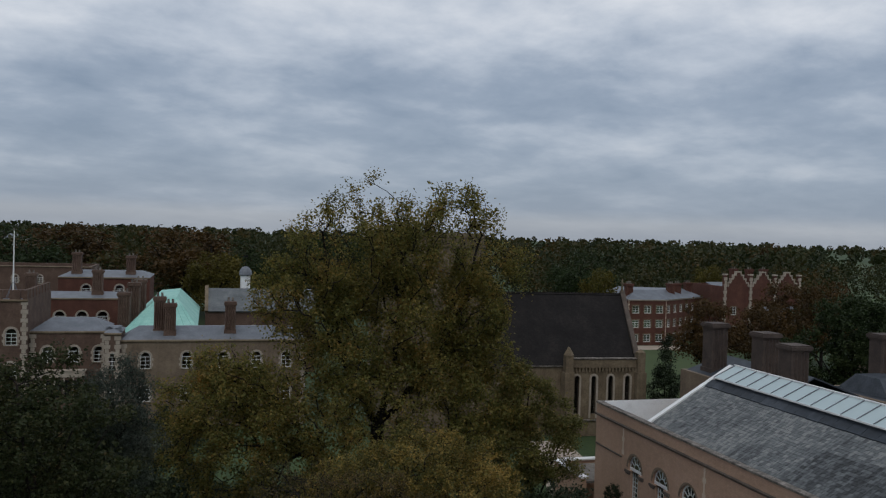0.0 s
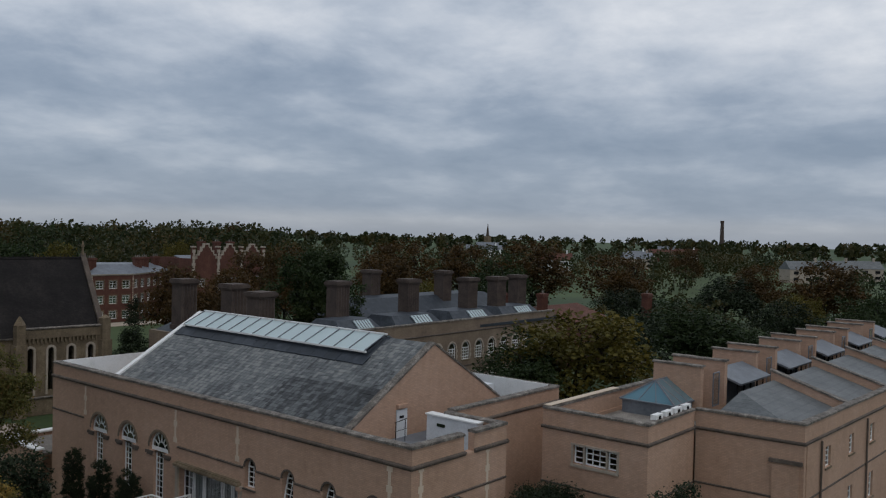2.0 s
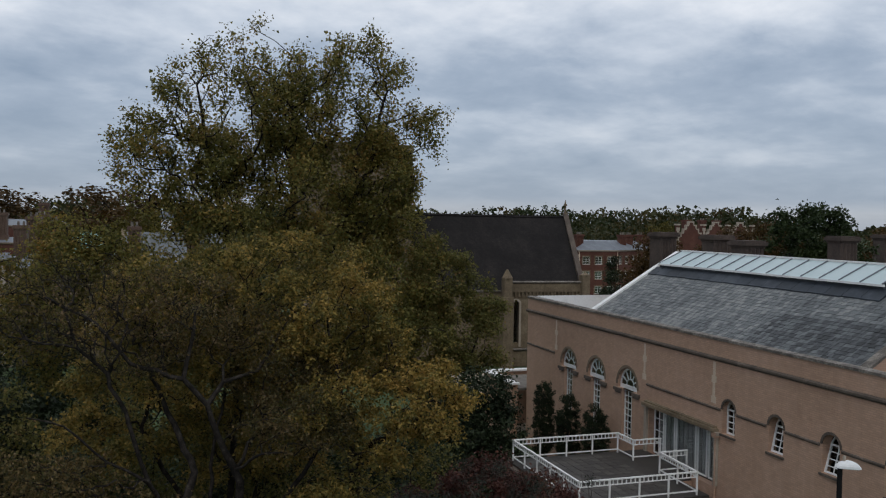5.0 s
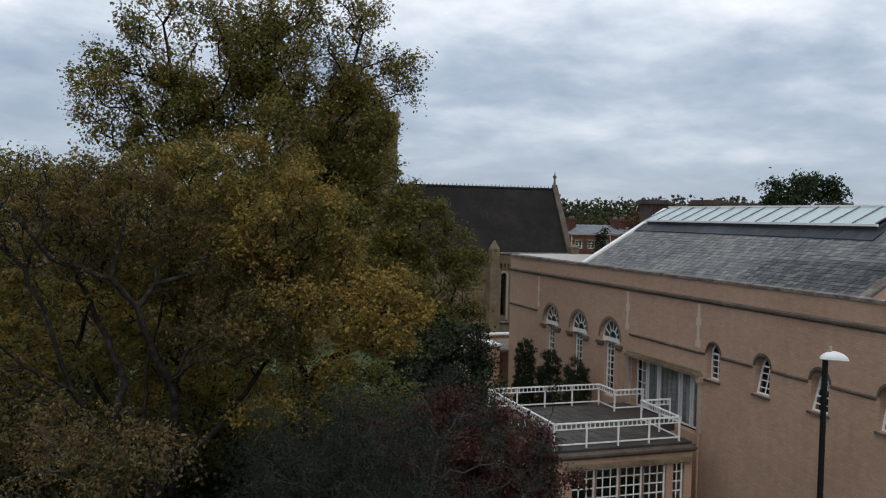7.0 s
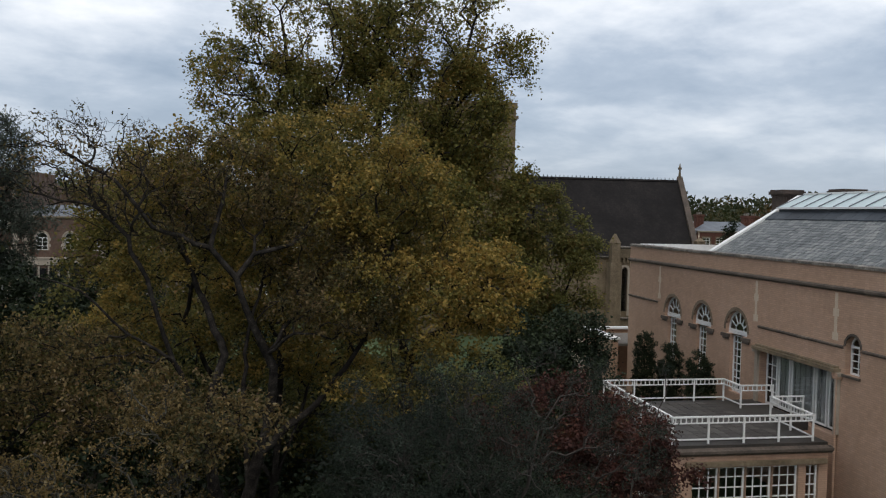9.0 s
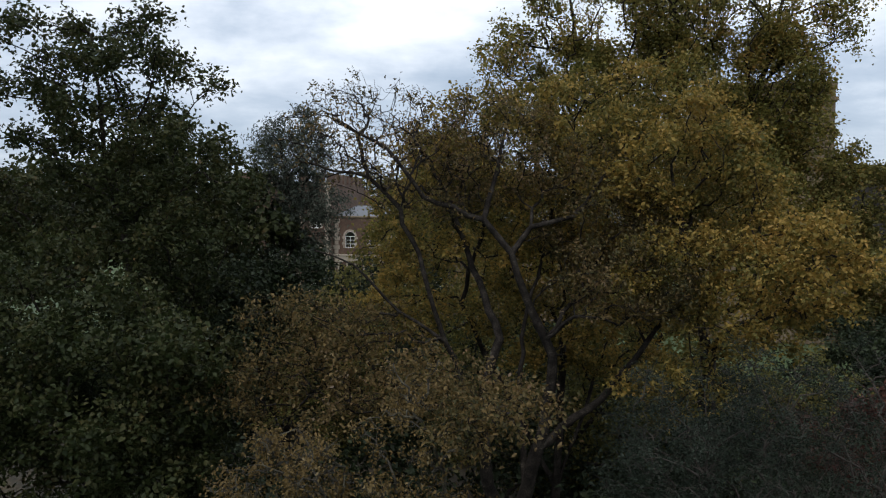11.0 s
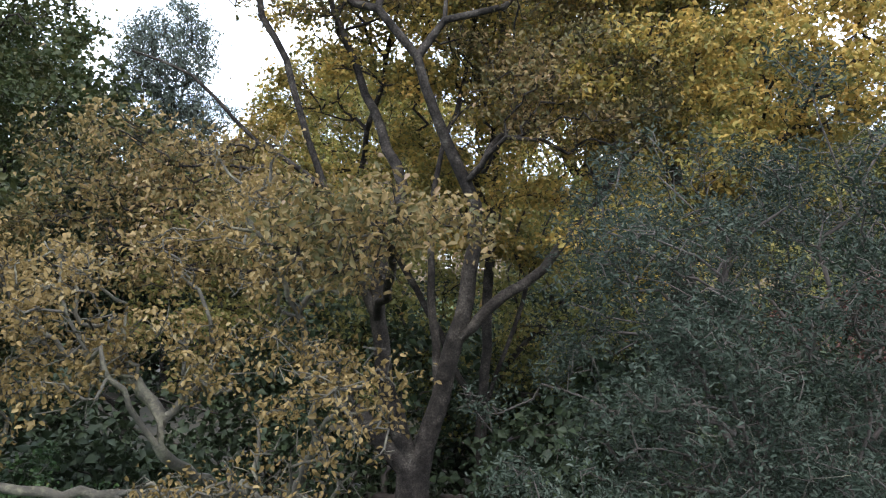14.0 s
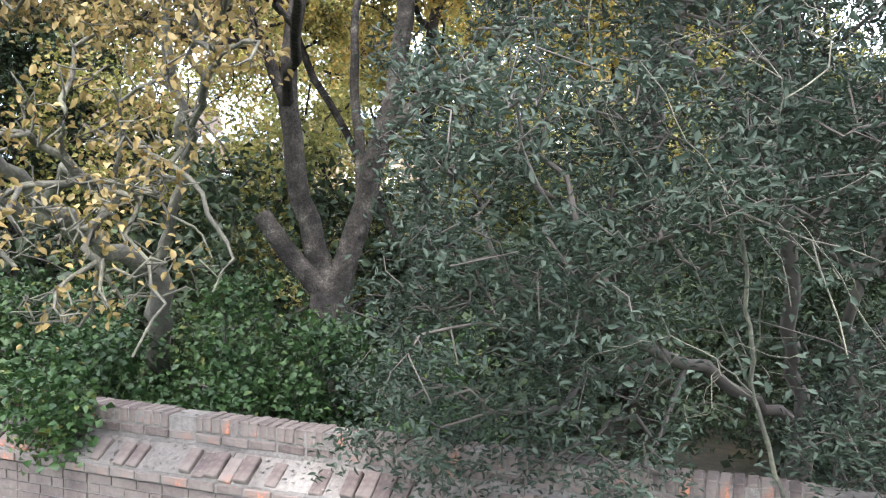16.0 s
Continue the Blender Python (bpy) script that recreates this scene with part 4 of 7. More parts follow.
# fins, dormers and sloped slate bays
for k in range(5):
    x = 43.3 + 8.7 * k
    for dx, y0, y1, zt in ((0.0, 16.45, 19.3, 11.5), (2.6, 16.1, 19.3, 11.6)):
        bm = boxes((x + dx, x + dx + 0.42, y0, y1, 8.45, zt))
        part("party_wall", bm, PALE, res)
        f = Face((x + dx, y1), (x + dx, y0), zt)
        coping(res, f, -0.08, y1 - y0 + 0.08, 0, 0.42, 0.12, 0.07)
    part("dormer_roof", (lambda b: (slab(b, (x + 3.3, 15.35, 10.3), (x + 3.3, 17.2, 10.95), (x + 8.3, 17.2, 10.95), (x + 8.3, 15.35, 10.3), 0.12), b)[1])(bmesh.new()), LEAD, res)
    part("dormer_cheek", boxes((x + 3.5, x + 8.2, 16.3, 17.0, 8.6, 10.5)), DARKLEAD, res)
    g = Face((x + 3.5, 15.65), (x + 7.8, 15.65), 9.05)
    for j in range(4):
        window(res, g, 0.05 + 1.1 * j, 1.1 + 1.1 * j, 0.0, 1.2, False, 1, 1, 0.03, 0.05, 0.0, None, paint=BLACK)
    g = Face((x + 0.5, 15.9), (x + 1.2, 15.9), 8.7)
    window(res, g, 0, 0.9, 0.6, 2.5, False, 1, 1, 0.03, 0.05, 0.0, None, paint=LEAD)
    y0 = 10.0 - 8.2 * k * 0.0366 + 0.55
    bm = bmesh.new()
    a = 41.75 + 8.2 * k + (0.0 if k == 0 else -0.2)
    if k == 0:
        slab(bm, (a, y0, 9.05), (a + 2.2, 14.4, 10.35), (a + 7.6, 14.4, 10.35), (a + 7.6, y0, 9.05), 0.15)
        slab(bm, (a, y0, 9.05), (a, 15.2, 9.05), (a + 2.2, 14.4, 10.35), (a + 2.19, 14.39, 10.34), 0.05)
    else:
        slab(bm, (a, y0, 9.05), (a, 14.4, 10.35), (a + 7.6, 14.4, 10.35), (a + 7.6, y0, 9.05), 0.15)
    part("slate_bay", bm, PLAINSLATE, res)
    bm = bmesh.new()
    fx = a + 7.62
    hexa(bm, [(fx, y0 - 0.2, 8.8), (fx, 14.6, 8.8), (fx + 0.35, 14.6, 8.8), (fx + 0.35, y0 - 0.2, 8.8), (fx, y0 - 0.2, 9.5), (fx, 14.6, 10.85), (fx + 0.35, 14.6, 10.85), (fx + 0.35, y0 - 0.2, 9.5)])
    bmesh.ops.recalc_face_normals(bm, faces=bm.faces)
    part("raking_wall", bm, PALE, res)
    bm = bmesh.new()
    hexa(bm, [(fx - 0.06, y0 - 0.25, 9.52), (fx - 0.06, 14.65, 10.87), (fx + 0.41, 14.65, 10.87), (fx + 0.41, y0 - 0.25, 9.52), (fx - 0.06, y0 - 0.25, 9.62), (fx - 0.06, 14.65, 10.98), (fx + 0.41, 14.65, 10.98), (fx + 0.41, y0 - 0.25, 9.62)])
    bmesh.ops.recalc_face_normals(bm, faces=bm.faces)
    part("raking_coping", bm, COPING, res)

# ---- the long tan range with big stacks ----
ran = thing("long_range_building", "long tan brick range with arched windows and lead roofs", "building")
rg = Face((50, 52.2), (86, 52.9))
wn = [(1.0 + 2.35 * k, 2.3 + 2.35 * k, 5.4, 7.3, True) for k in range(14)] + [(1.0 + 2.35 * k, 2.3 + 2.35 * k, 1.8, 3.9, False) for k in range(14)]
part("wall", wall_mesh(rg, 8.9, 0.4, wn), TAN, ran)
for o in wn:
    window(ran, rg, *o[:4], o[4], 3, 4, 0.06, 0.08, 0.12, STONE, surround=QUOIN)
part("wall", boxes((49.6, 50.0, 52.2, 70, 0, 8.9), (86.0, 86.4, 52.9, 60, 0, 8.9), (50, 86.4, 59.6, 60, 0, 8.9), (42, 49.6, 69.6, 70, 0, 8.9), (41.6, 42, 54.5, 70, 0, 8.9), (42, 49.6, 54.5, 54.9, 0, 8.9)), TAN, ran)
bm = bmesh.new()
rg.box(bm, 0, rg.length, 8.9, 9.6, 0.002, 0.34)
part("parapet", bm, TAN, ran)
coping(ran, rg, 0, rg.length, 9.6, 0.34)
band(ran, rg, 0, rg.length, 8.3, 8.46, 0.08, MOULDING)
band(ran, rg, 0, rg.length, 4.7, 4.84, 0.06, MOULDING)
bm = boxes((50, 86, 52.6, 59.6, 8.6, 8.9), (42, 49.6, 54.9, 69.6, 8.6, 8.9))
part("flat_roof", bm, DARKLEAD, ran)
for k, (a, b) in enumerate(((51, 57), (58.5, 66), (67.5, 75.5), (76.5, 84.5))):
    bm = bmesh.new()
    hexa(bm, [(a, 53.4, 8.9), (b, 53.4, 8.9), (b, 59.2, 8.9), (a, 59.2, 8.9), (a + 0.6, 55.0, 10.3), (b - 0.9, 55.0, 10.3), (b - 0.9, 57.8, 10.3), (a + 0.6, 57.8, 10.3)])
    part("lead_mansard", bm, DARKLEAD, ran)
    sky_l = bmesh.new()
    x0, x1 = a + (b - a) * 0.42, a + (b - a) * 0.78
    slab(sky_l, (x0, 53.65, 9.22), (x1, 53.65, 9.22), (x1, 54.8, 10.23), (x0, 54.8, 10.23), 0.05)
    s = part("skylight", sky_l, FROSTED, ran, "pale sloping rooflight")
    for j in range(7):
        bm = bmesh.new()
        x = x0 + (x1 - x0) * j / 6
        hexa(bm, [(x - 0.03, 53.65, 9.24), (x + 0.03, 53.65, 9.24), (x + 0.03, 54.8, 10.25), (x - 0.03, 54.8, 10.25), (x - 0.03, 53.65, 9.29), (x + 0.03, 53.65, 9.29), (x + 0.03, 54.8, 10.30), (x - 0.03, 54.8, 10.30)])
        bmesh.ops.recalc_face_normals(bm, faces=bm.faces)
        part("glazing_bar", bm, LEAD, s)
bm = bmesh.new()
slab(bm, (42, 54.9, 8.9), (45.8, 56, 10.4), (45.8, 69, 10.4), (42, 69.6, 8.9), 0.12)
slab(bm, (49.6, 54.9, 8.9), (45.8, 56, 10.4), (45.8, 69, 10.4), (49.6, 69.6, 8.9), 0.12)
part("lead_roof", bm, DARKLEAD, ran)


def stack(x, y, z0, z1, w=2.0, d=1.5, mat=CHIMNEY, pots=0, label="broad sooty brick chimney stack with ribbed shaft"):
    """A big ribbed brick chimney with a stepped cap."""
    c = thing("chimney_stack", label, "chimney", "roof chimneys")
    bm = boxes((x - w / 2, x + w / 2, y - d / 2, y + d / 2, z0, z0 + 0.9))
    part("base", bm, mat, c)
    bm = bmesh.new()
    n = 5
    for k in range(n):
        x0, x1 = x - w * 0.44 + w * 0.88 * k / n, x - w * 0.44 + w * 0.88 * (k + 1) / n
        mid = (x0 + x1) / 2
        q = d * 0.44
        prism(bm, [(x0, y - q), (mid, y - q - 0.14), (x1, y - q), (x1, y + q), (mid, y + q + 0.14), (x0, y + q)], z0 + 0.9, z1 - 0.55)
    part("shaft", bm, mat, c)
    bm = boxes((x - w * 0.47, x + w * 0.47, y - d * 0.5, y + d * 0.5, z1 - 0.55, z1 - 0.38), (x - w * 0.53, x + w * 0.53, y - d * 0.58, y + d * 0.58, z1 - 0.38, z1 - 0.12), (x - w * 0.49, x + w * 0.49, y - d * 0.52, y + d * 0.52, z1 - 0.12, z1))
    part("cap", bm, mat, c)
    for k in range(pots):
        bm = bmesh.new()
        px = x - w * 0.35 + w * 0.7 * (k + 0.5) / pots
        rod(bm, (px, y, z1), (px, y, z1 + 0.45), 0.14, 0.11, 10)
        part("chimney_pot", bm, COPING, c)
    return c


for x, y in ((55.0, 58.4), (64.6, 57.7), (73.4, 56.6), (78.4, 56.2), (84.5, 57.5)):
    stack(x, y, 8.9, 13.75, 2.0, 1.6)
for x, y, h in ((43.4, 67.0, 13.8), (44.0, 60.2, 13.7), (42.6, 54.6, 13.4), (74.9, 73.4, 13.8), (83.4, 68.6, 13.8)):
    stack(x, y, 8.6, h, 1.9, 1.8)
back = thing("rear_range_building", "tan brick rear range with pale lead roof", "building")
part("wall", boxes((66, 96, 66, 76, 0, 8.6)), TAN, back)
bm = bmesh.new()
hexa(bm, [(65.7, 65.7, 8.6), (96.3, 65.7, 8.6), (96.3, 76.3, 8.6), (65.7, 76.3, 8.6), (69, 69, 10.6), (93, 69, 10.6), (93, 73, 10.6), (69, 73, 10.6)])
part("roof", bm, DARKLEAD, back)
cot = thing("brick_lodge", "small red brick lodge with tall chimneys", "house")
part("wall", boxes((92, 112, 60, 68, 0, 6.5)), RED, cot)
bm = bmesh.new()
hexa(bm, [(91.6, 59.6, 6.5), (112.4, 59.6, 6.5), (112.4, 68.4, 6.5), (91.6, 68.4, 6.5), (94, 63.9, 8.6), (110, 63.9, 8.6), (110, 64.1, 8.6), (94, 64.1, 8.6)])
part("roof", bm, RED, cot)
for x, y in ((93.5, 66.0), (98.0, 62.5), (112.0, 53.5)):
    stack(x, y, 0.0 if x > 110 else 6.5, 10.6, 1.5, 1.0, RED, 1, "small red brick chimney stack")

# ---- the chapel ----
cha = thing("chapel", "tan stone chapel with steep dark tiled roof", "chapel")
CT = radians(-4)


def cw(x, y):
    """The chapel's own axes, turned a little."""
    dx, dy = x - 42.6, y - 85.0
    return (42.6 + dx * math.cos(CT) - dy * math.sin(CT), 85.0 + dx * math.sin(CT) + dy * math.cos(CT))


def cface(x0, y0, x1, y1):
    return Face(cw(x0, y0), cw(x1, y1))


cs = cface(20, 80.2, 34.2, 80.2)
part("wall", wall_mesh(cs, 7.6, 0.6, []), STONE, cha)
part("wall", wall_mesh(cface(20.5, 89.6, 42.4, 89.6), 7.6, 0.3, []), STONE, cha)
ce = cface(34.2, 79.4, 42.8, 79.4)
lan = [(0.9 + 1.95 * k, 1.45 + 1.95 * k, 2.4, 6.6, True) for k in range(4)]
part("wall", wall_mesh(ce, 7.5, 0.6, lan), STONE, cha)
for o in lan:
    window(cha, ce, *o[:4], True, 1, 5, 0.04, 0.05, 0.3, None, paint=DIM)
    bm = bmesh.new()
    a, b = arch_line(o[0] - 0.22, o[1] + 0.22, o[3] + 0.22, 9), arch_line(o[0], o[1], o[3], 9)
    for (p, q), (r, s) in zip(zip(a, a[1:]), zip(b, b[1:])):
        hexa(bm, [ce.at(*t, -0.1) for t in (p, q, s, r)] + [ce.at(*t, 0.1) for t in (p, q, s, r)])
    ce.box(bm, o[0] - 0.22, o[0] - 0.01, 2.0, o[3] - 0.3, -0.1, 0.1)
    ce.box(bm, o[1] + 0.01, o[1] + 0.22, 2.0, o[3] - 0.3, -0.1, 0.1)
    part("arch_surround", bm, QUOIN, cha)
for k in range(22):
    bm = bmesh.new()
    ce.box(bm, 0.15 + 0.385 * k, 0.33 + 0.385 * k, 7.05, 7.5, -0.2, 0.02)
    part("corbel", bm, STONE, cha)
bm = bmesh.new()
ce.box(bm, -0.1, 8.7, 7.5, 8.35, -0.22, 0.3)
part("parapet", bm, STONE, cha)
band(cha, ce, -0.15, 8.75, 8.35, 8.6, 0.32, COPING)
band(cha, ce, -0.1, 8.7, 1.6, 1.85, 0.15, COPING)
band(cha, cs, 0, 14.2, 7.4, 7.7, 0.2, COPING)
pts = [cw(20, 80.0), cw(42.8, 80.0), cw(42.8, 85), cw(20, 85), cw(42.8, 90), cw(20, 90)]
bm = bmesh.new()
slab(bm, (*pts[0], 7.6), (*pts[1], 7.6), (*pts[2], 15.2), (*pts[3], 15.2), 0.25)
slab(bm, (*pts[5], 7.6), (*pts[4], 7.6), (*pts[2], 15.2), (*pts[3], 15.2), 0.25)
part("roof", bm, DARKSLATE, cha)
bm = bmesh.new()
for x0, x1 in ((42.5, 42.9), (20.0, 20.4)):
    q = [(*cw(x0, 80.0), 0), (*cw(x1, 80.0), 0), (*cw(x1, 90.0), 0), (*cw(x0, 90.0), 0)]
    hexa(bm, q + [(a, b, 7.6) for a, b, _ in q])
    hexa(bm, [(*cw(x0, 80.0), 7.6), (*cw(x1, 80.0), 7.6), (*cw(x1, 90), 7.6), (*cw(x0, 90), 7.6), (*cw(x0, 84.95), 15.15), (*cw(x1, 84.95), 15.15), (*cw(x1, 85.05), 15.15), (*cw(x0, 85.05), 15.15)])
part("gable_end", bm, STONE, cha)
for s in (79.8, 90.2):
    bm = bmesh.new()
    hexa(bm, [(*cw(42.45, s), 7.7), (*cw(43.0, s), 7.7), (*cw(43.0, 85), 15.35), (*cw(42.45, 85), 15.35), (*cw(42.45, s), 7.95), (*cw(43.0, s), 7.95), (*cw(43.0, 85), 15.6), (*cw(42.45, 85), 15.6)])
    bmesh.ops.recalc_face_normals(bm, faces=bm.faces)
    part("gable_coping", bm, MOULDING, cha)
bm = bmesh.new()
for k in range(52):
    x = 20.6 + k * 0.42
    rod(bm, (*cw(x, 85), 15.15), (*cw(x, 85), 15.42), 0.07, 0.02, 4)
hexa(bm, [(*cw(20.4, 84.9), 15.1), (*cw(42.5, 84.9), 15.1), (*cw(42.5, 85.1), 15.1), (*cw(20.4, 85.1), 15.1), (*cw(20.4, 84.9), 15.22), (*cw(42.5, 84.9), 15.22), (*cw(42.5, 85.1), 15.22), (*cw(20.4, 85.1), 15.22)])
part("ridge_cresting", bm, DARKSLATE, cha)
bm = bmesh.new()
rod(bm, (*cw(42.7, 85), 15.4), (*cw(42.7, 85), 16.3), 0.16, 0.09, 8)
rod(bm, (*cw(42.7, 85), 16.3), (*cw(42.7, 85), 16.5), 0.2, 0.2, 8)
rod(bm, (*cw(42.7, 85), 16.5), (*cw(42.7, 85), 16.95), 0.12, 0.02, 8)
part("finial", bm, STONE, cha)
for x in (34.3, 42.6):
    bm = bmesh.new()
    a, b = cw(x, 79.2)
    box(bm, a - 0.55, a + 0.55, b - 0.5, b + 0.6, 0, 7.0)
    box(bm, a - 0.42, a + 0.42, b - 0.38, b + 0.42, 7.0, 8.9 if x < 40 else 9.2)
    rod(bm, (a, b, 8.9 if x < 40 else 9.2), (a, b, 9.75 if x < 40 else 9.5), 0.6, 0.1, 4)
    part("pinnacle_buttress", bm, STONE, cha)
tow = thing("chapel_tower", "square tan stone tower behind the big tree", "tower")
part("wall", boxes((14, 24.3, 81, 91, 0, 21.2)), STONE, tow)
bm = boxes((13.8, 24.5, 80.8, 91.2, 20.2, 20.5), (13.9, 24.4, 80.9, 91.1, 21.2, 21.7))
part("tower_cornice", bm, STONE, tow)

# ---- the red brick house and the gatehouse with stepped gables ----
red = thing("red_brick_house", "dark red brick house with white sashes and grey hipped roof", "house")
rf = Face((78.0, 150), (86.5, 150))
rb = Face((86.5, 150), (100.5, 159))
ow = [(1.0 + 2.7 * k, 2.5 + 2.7 * k, z, z + 1.5, False) for k in range(3) for z in (0.7, 3.6, 6.5)]
part("wall", wall_mesh(rf, 9.2, 0.5, ow), RED, red)
for o in ow:
    window(red, rf, *o[:4], False, 2, 3, 0.06, 0.09, 0.12, QUOIN, surround=STONE)
ow = [(0.8 + 2.7 * k, 2.0 + 2.7 * k, z, z + 1.5, False) for k in range(5) for z in (0.7, 3.6, 6.5)]
part("wall", wall_mesh(rb, 9.2, 0.5, ow), RED, red)
for o in ow:
    window(red, rb, *o[:4], False, 2, 3, 0.06, 0.09, 0.12, QUOIN, surround=STONE)
for f in (rf, rb):
    band(red, f, -0.1, f.length, 9.0, 9.4, 0.2, QUOIN)
    toothed_strip(red, f, 0.2, 0, 9)
bm = bmesh.new()
prism(bm, [(78.2, 150.5), (86.3, 150.5), (100.2, 159.4), (96, 168), (78.2, 168)], 8.8, 9.3)
hexa(bm, [(77.8, 149.8, 9.3), (86.7, 149.8, 9.3), (100.8, 158.8, 9.3), (80, 168, 9.3), (81, 153.5, 11.0), (86, 153.5, 11.0), (96, 160, 11.0), (83, 164, 11.0)])
part("roof", bm, LEAD, red)
for x, y in ((79.6, 153), (90.5, 155.2), (93.0, 156.8), (97.5, 160)):
    stack(x, y, 9.0, 12.3, 1.7, 1.2, RED, 3, "red brick chimney stack with pots")
gate = thing("gatehouse", "dark red brick gatehouse with pale stepped gables", "gatehouse")
gf = Face((101.2, 152), (120.7, 152.6))
go = [(2 + 4.2 * k, 3.3 + 4.2 * k, z, z + 1.7, False) for k in range(4) for z in (2.0, 6.0)]
part("wall", wall_mesh(gf, 12.0, 0.6, go), RED, gate)
for o in go:
    window(gate, gf, *o[:4], False, 2, 3, 0.06, 0.09, 0.12, QUOIN, surround=STONE)
for c in (3.6, 9.8, 16.0):
    bm = bmesh.new()
    steps = ((0.7, 2.5), (1.5, 1.85), (2.3, 1.2), (3.0, 0.6))
    for k, (h, w) in enumerate(steps):
        z0 = 12.0 + (steps[k - 1][0] if k else 0)
        gf.box(bm, c - w, c + w, z0, 12.0 + h, 0, 0.5)
        inner = steps[k + 1][1] if k < 3 else 0.0
        for s in (-1, 1):
            cap = bmesh.new()
            a, b = sorted((c + s * (w + 0.08), c + s * inner))
            gf.box(cap, a, b, 12.0 + h, 12.28 + h, -0.12, 0.56)
            part("coping_stone", cap, QUOIN, gate)
            cap = bmesh.new()
            a, b = sorted((c + s * (w - 0.16), c + s * (w + 0.1)))
            gf.box(cap, a, b, z0 + (0.28 if k else 0), 12.0 + h, -0.08, 0.56)
            part("coping_stone", cap, QUOIN, gate)
    part("stepped_gable", bm, RED, gate)
for u in (0.0, 6.35, 12.55, 18.8):
    bm = bmesh.new()
    gf.box(bm, u, u + 0.7, 12.0, 14.4, -0.15, 0.5)
    part("turret", bm, RED, gate)
    bm = bmesh.new()
    gf.box(bm, u - 0.1, u + 0.8, 14.4, 14.7, -0.25, 0.6)
    part("coping_stone", bm, QUOIN, gate)
    for k in range(20):
        bm = bmesh.new()
        w = 0.38 if k % 2 else 0.24
        gf.box(bm, u + 0.35 - w, u + 0.35 + w, 0.7 * k, 0.7 * k + 0.66, -0.19, -0.04 if k > 16 else 0.05)
        part("quoin", bm, QUOIN, gate)
part("wall", boxes((101.4, 101.9, 152.7, 164, 0, 12), (120.0, 120.5, 153.3, 164, 0, 12), (101.4, 120.5, 164, 164.5, 0, 12)), RED, gate)
for x, y in ((107.5, 158), (111.5, 158), (115.5, 158.5)):
    stack(x, y, 10.0, 15.6, 1.6, 1.2, RED, 2, "red brick chimney stack with pots")
bm = bmesh.new()
slab(bm, (102, 153, 11.0), (120, 153.5, 11.0), (120, 160, 12.5), (102, 160, 12.5), 0.2)
slab(bm, (110, 143, 5.0), (123, 143, 5.0), (123, 151.8, 8.0), (110, 151.8, 8.0), 0.2)
part("roof", bm, LEAD, gate)

# ---- the old college courts to the west ----


def court(name, label, x0, x1, y0, y1, top, mat, wins_u, levels, roof=None, quoin=True, size=(0.95, 1.5)):
    c = thing(name, label, "building")
    f = Face((x0, y0), (x1, y0))
    ops = [(u, u + size[0], z, z + size[1], True) for u in wins_u for z in levels]
    part("wall", wall_mesh(f, top, 0.5, ops), mat, c)
    for o in ops:
        window(c, f, *o[:4], True, 2, 3, 0.045, 0.06, 0.14, STONE, surround=QUOIN)
    part("wall", boxes((x0, x0 + 0.5, y0 + 0.5, y1, 0, top), (x1 - 0.5, x1, y0 + 0.5, y1, 0, top), (x0 + 0.5, x1 - 0.5, y1 - 0.5, y1, 0, top)), mat, c)
    band(c, f, -0.1, f.length + 0.1, top - 0.25, top, 0.14, STONE)
    band(c, f, -0.05, f.length + 0.05, top * 0.5, top * 0.5 + 0.15, 0.08, STONE)
    if quoin:
        for u in (0.25, f.length - 0.25):
            for k in range(int(top / 0.45)):
                bm = bmesh.new()
                w = 0.34 if k % 2 else 0.2
                f.box(bm, u - w, u + w, 0.45 * k, 0.45 * k + 0.42, -0.03, 0.05)
                part("quoin", bm, QUOIN, c)
    if roof:
        h, m = roof
        bm = bmesh.new()
        hexa(bm, [(x0 - 0.1, y0 + 0.2, top), (x1 + 0.1, y0 + 0.2, top), (x1 + 0.1, y1, top), (x0 - 0.1, y1, top), (x0 + 1.5, (y0 + y1) / 2 - 0.3, top + h), (x1 - 1.5, (y0 + y1) / 2 - 0.3, top + h), (x1 - 1.5, (y0 + y1) / 2 + 0.3, top + h), (x0 + 1.5, (y0 + y1) / 2 + 0.3, top + h)])
        part("roof", bm, m, c)
    return c


def merlons(c, x0, x1, y0, y1, z, mat):
    for f in (Face((x0, y0), (x1, y0)), Face((x1, y0), (x1, y1)), Face((x0, y1), (x0, y0))):
        n = max(2, round(f.length / 1.7))
        for k in range(n):
            bm = bmesh.new()
            a = f.length * k / n
            f.box(bm, a, a + f.length / n * 0.6, z, z + 0.95, 0.0, 0.4)
            part("merlon", bm, mat, c)


c = court("gate_tower", "old brick gate tower with battlements and stone quoins", -31.4, -21.5, 90.1, 103.8, 13.6, OLDRED, [1.2, 3.6, 5.6, 7.9], [2.4, 5.4, 8.9], size=(1.1, 1.75))
merlons(c, -31.4, -21.5, 90.1, 103.8, 13.6, OLDRED)
part("roof", boxes((-30.9, -22.0, 90.6, 103.3, 12.3, 12.6)), LEAD, c)
for k in range(14):
    for w, y in (((0.5 if k % 2 else 0.3), 90.12),):
        part("quoin", boxes((-21.52, -21.47, y, y + w, 0.9 * k + 0.4, 0.9 * k + 0.82)), QUOIN, c)
pole = thing("flagpole", "tall white flagpole on the gate tower", "flagpole")
bm = bmesh.new()
rod(bm, (-23.25, 92.2, 12.6), (-23.25, 92.2, 20.6), 0.1, 0.05, 10)
part("pole", bm, WHITE, pole)
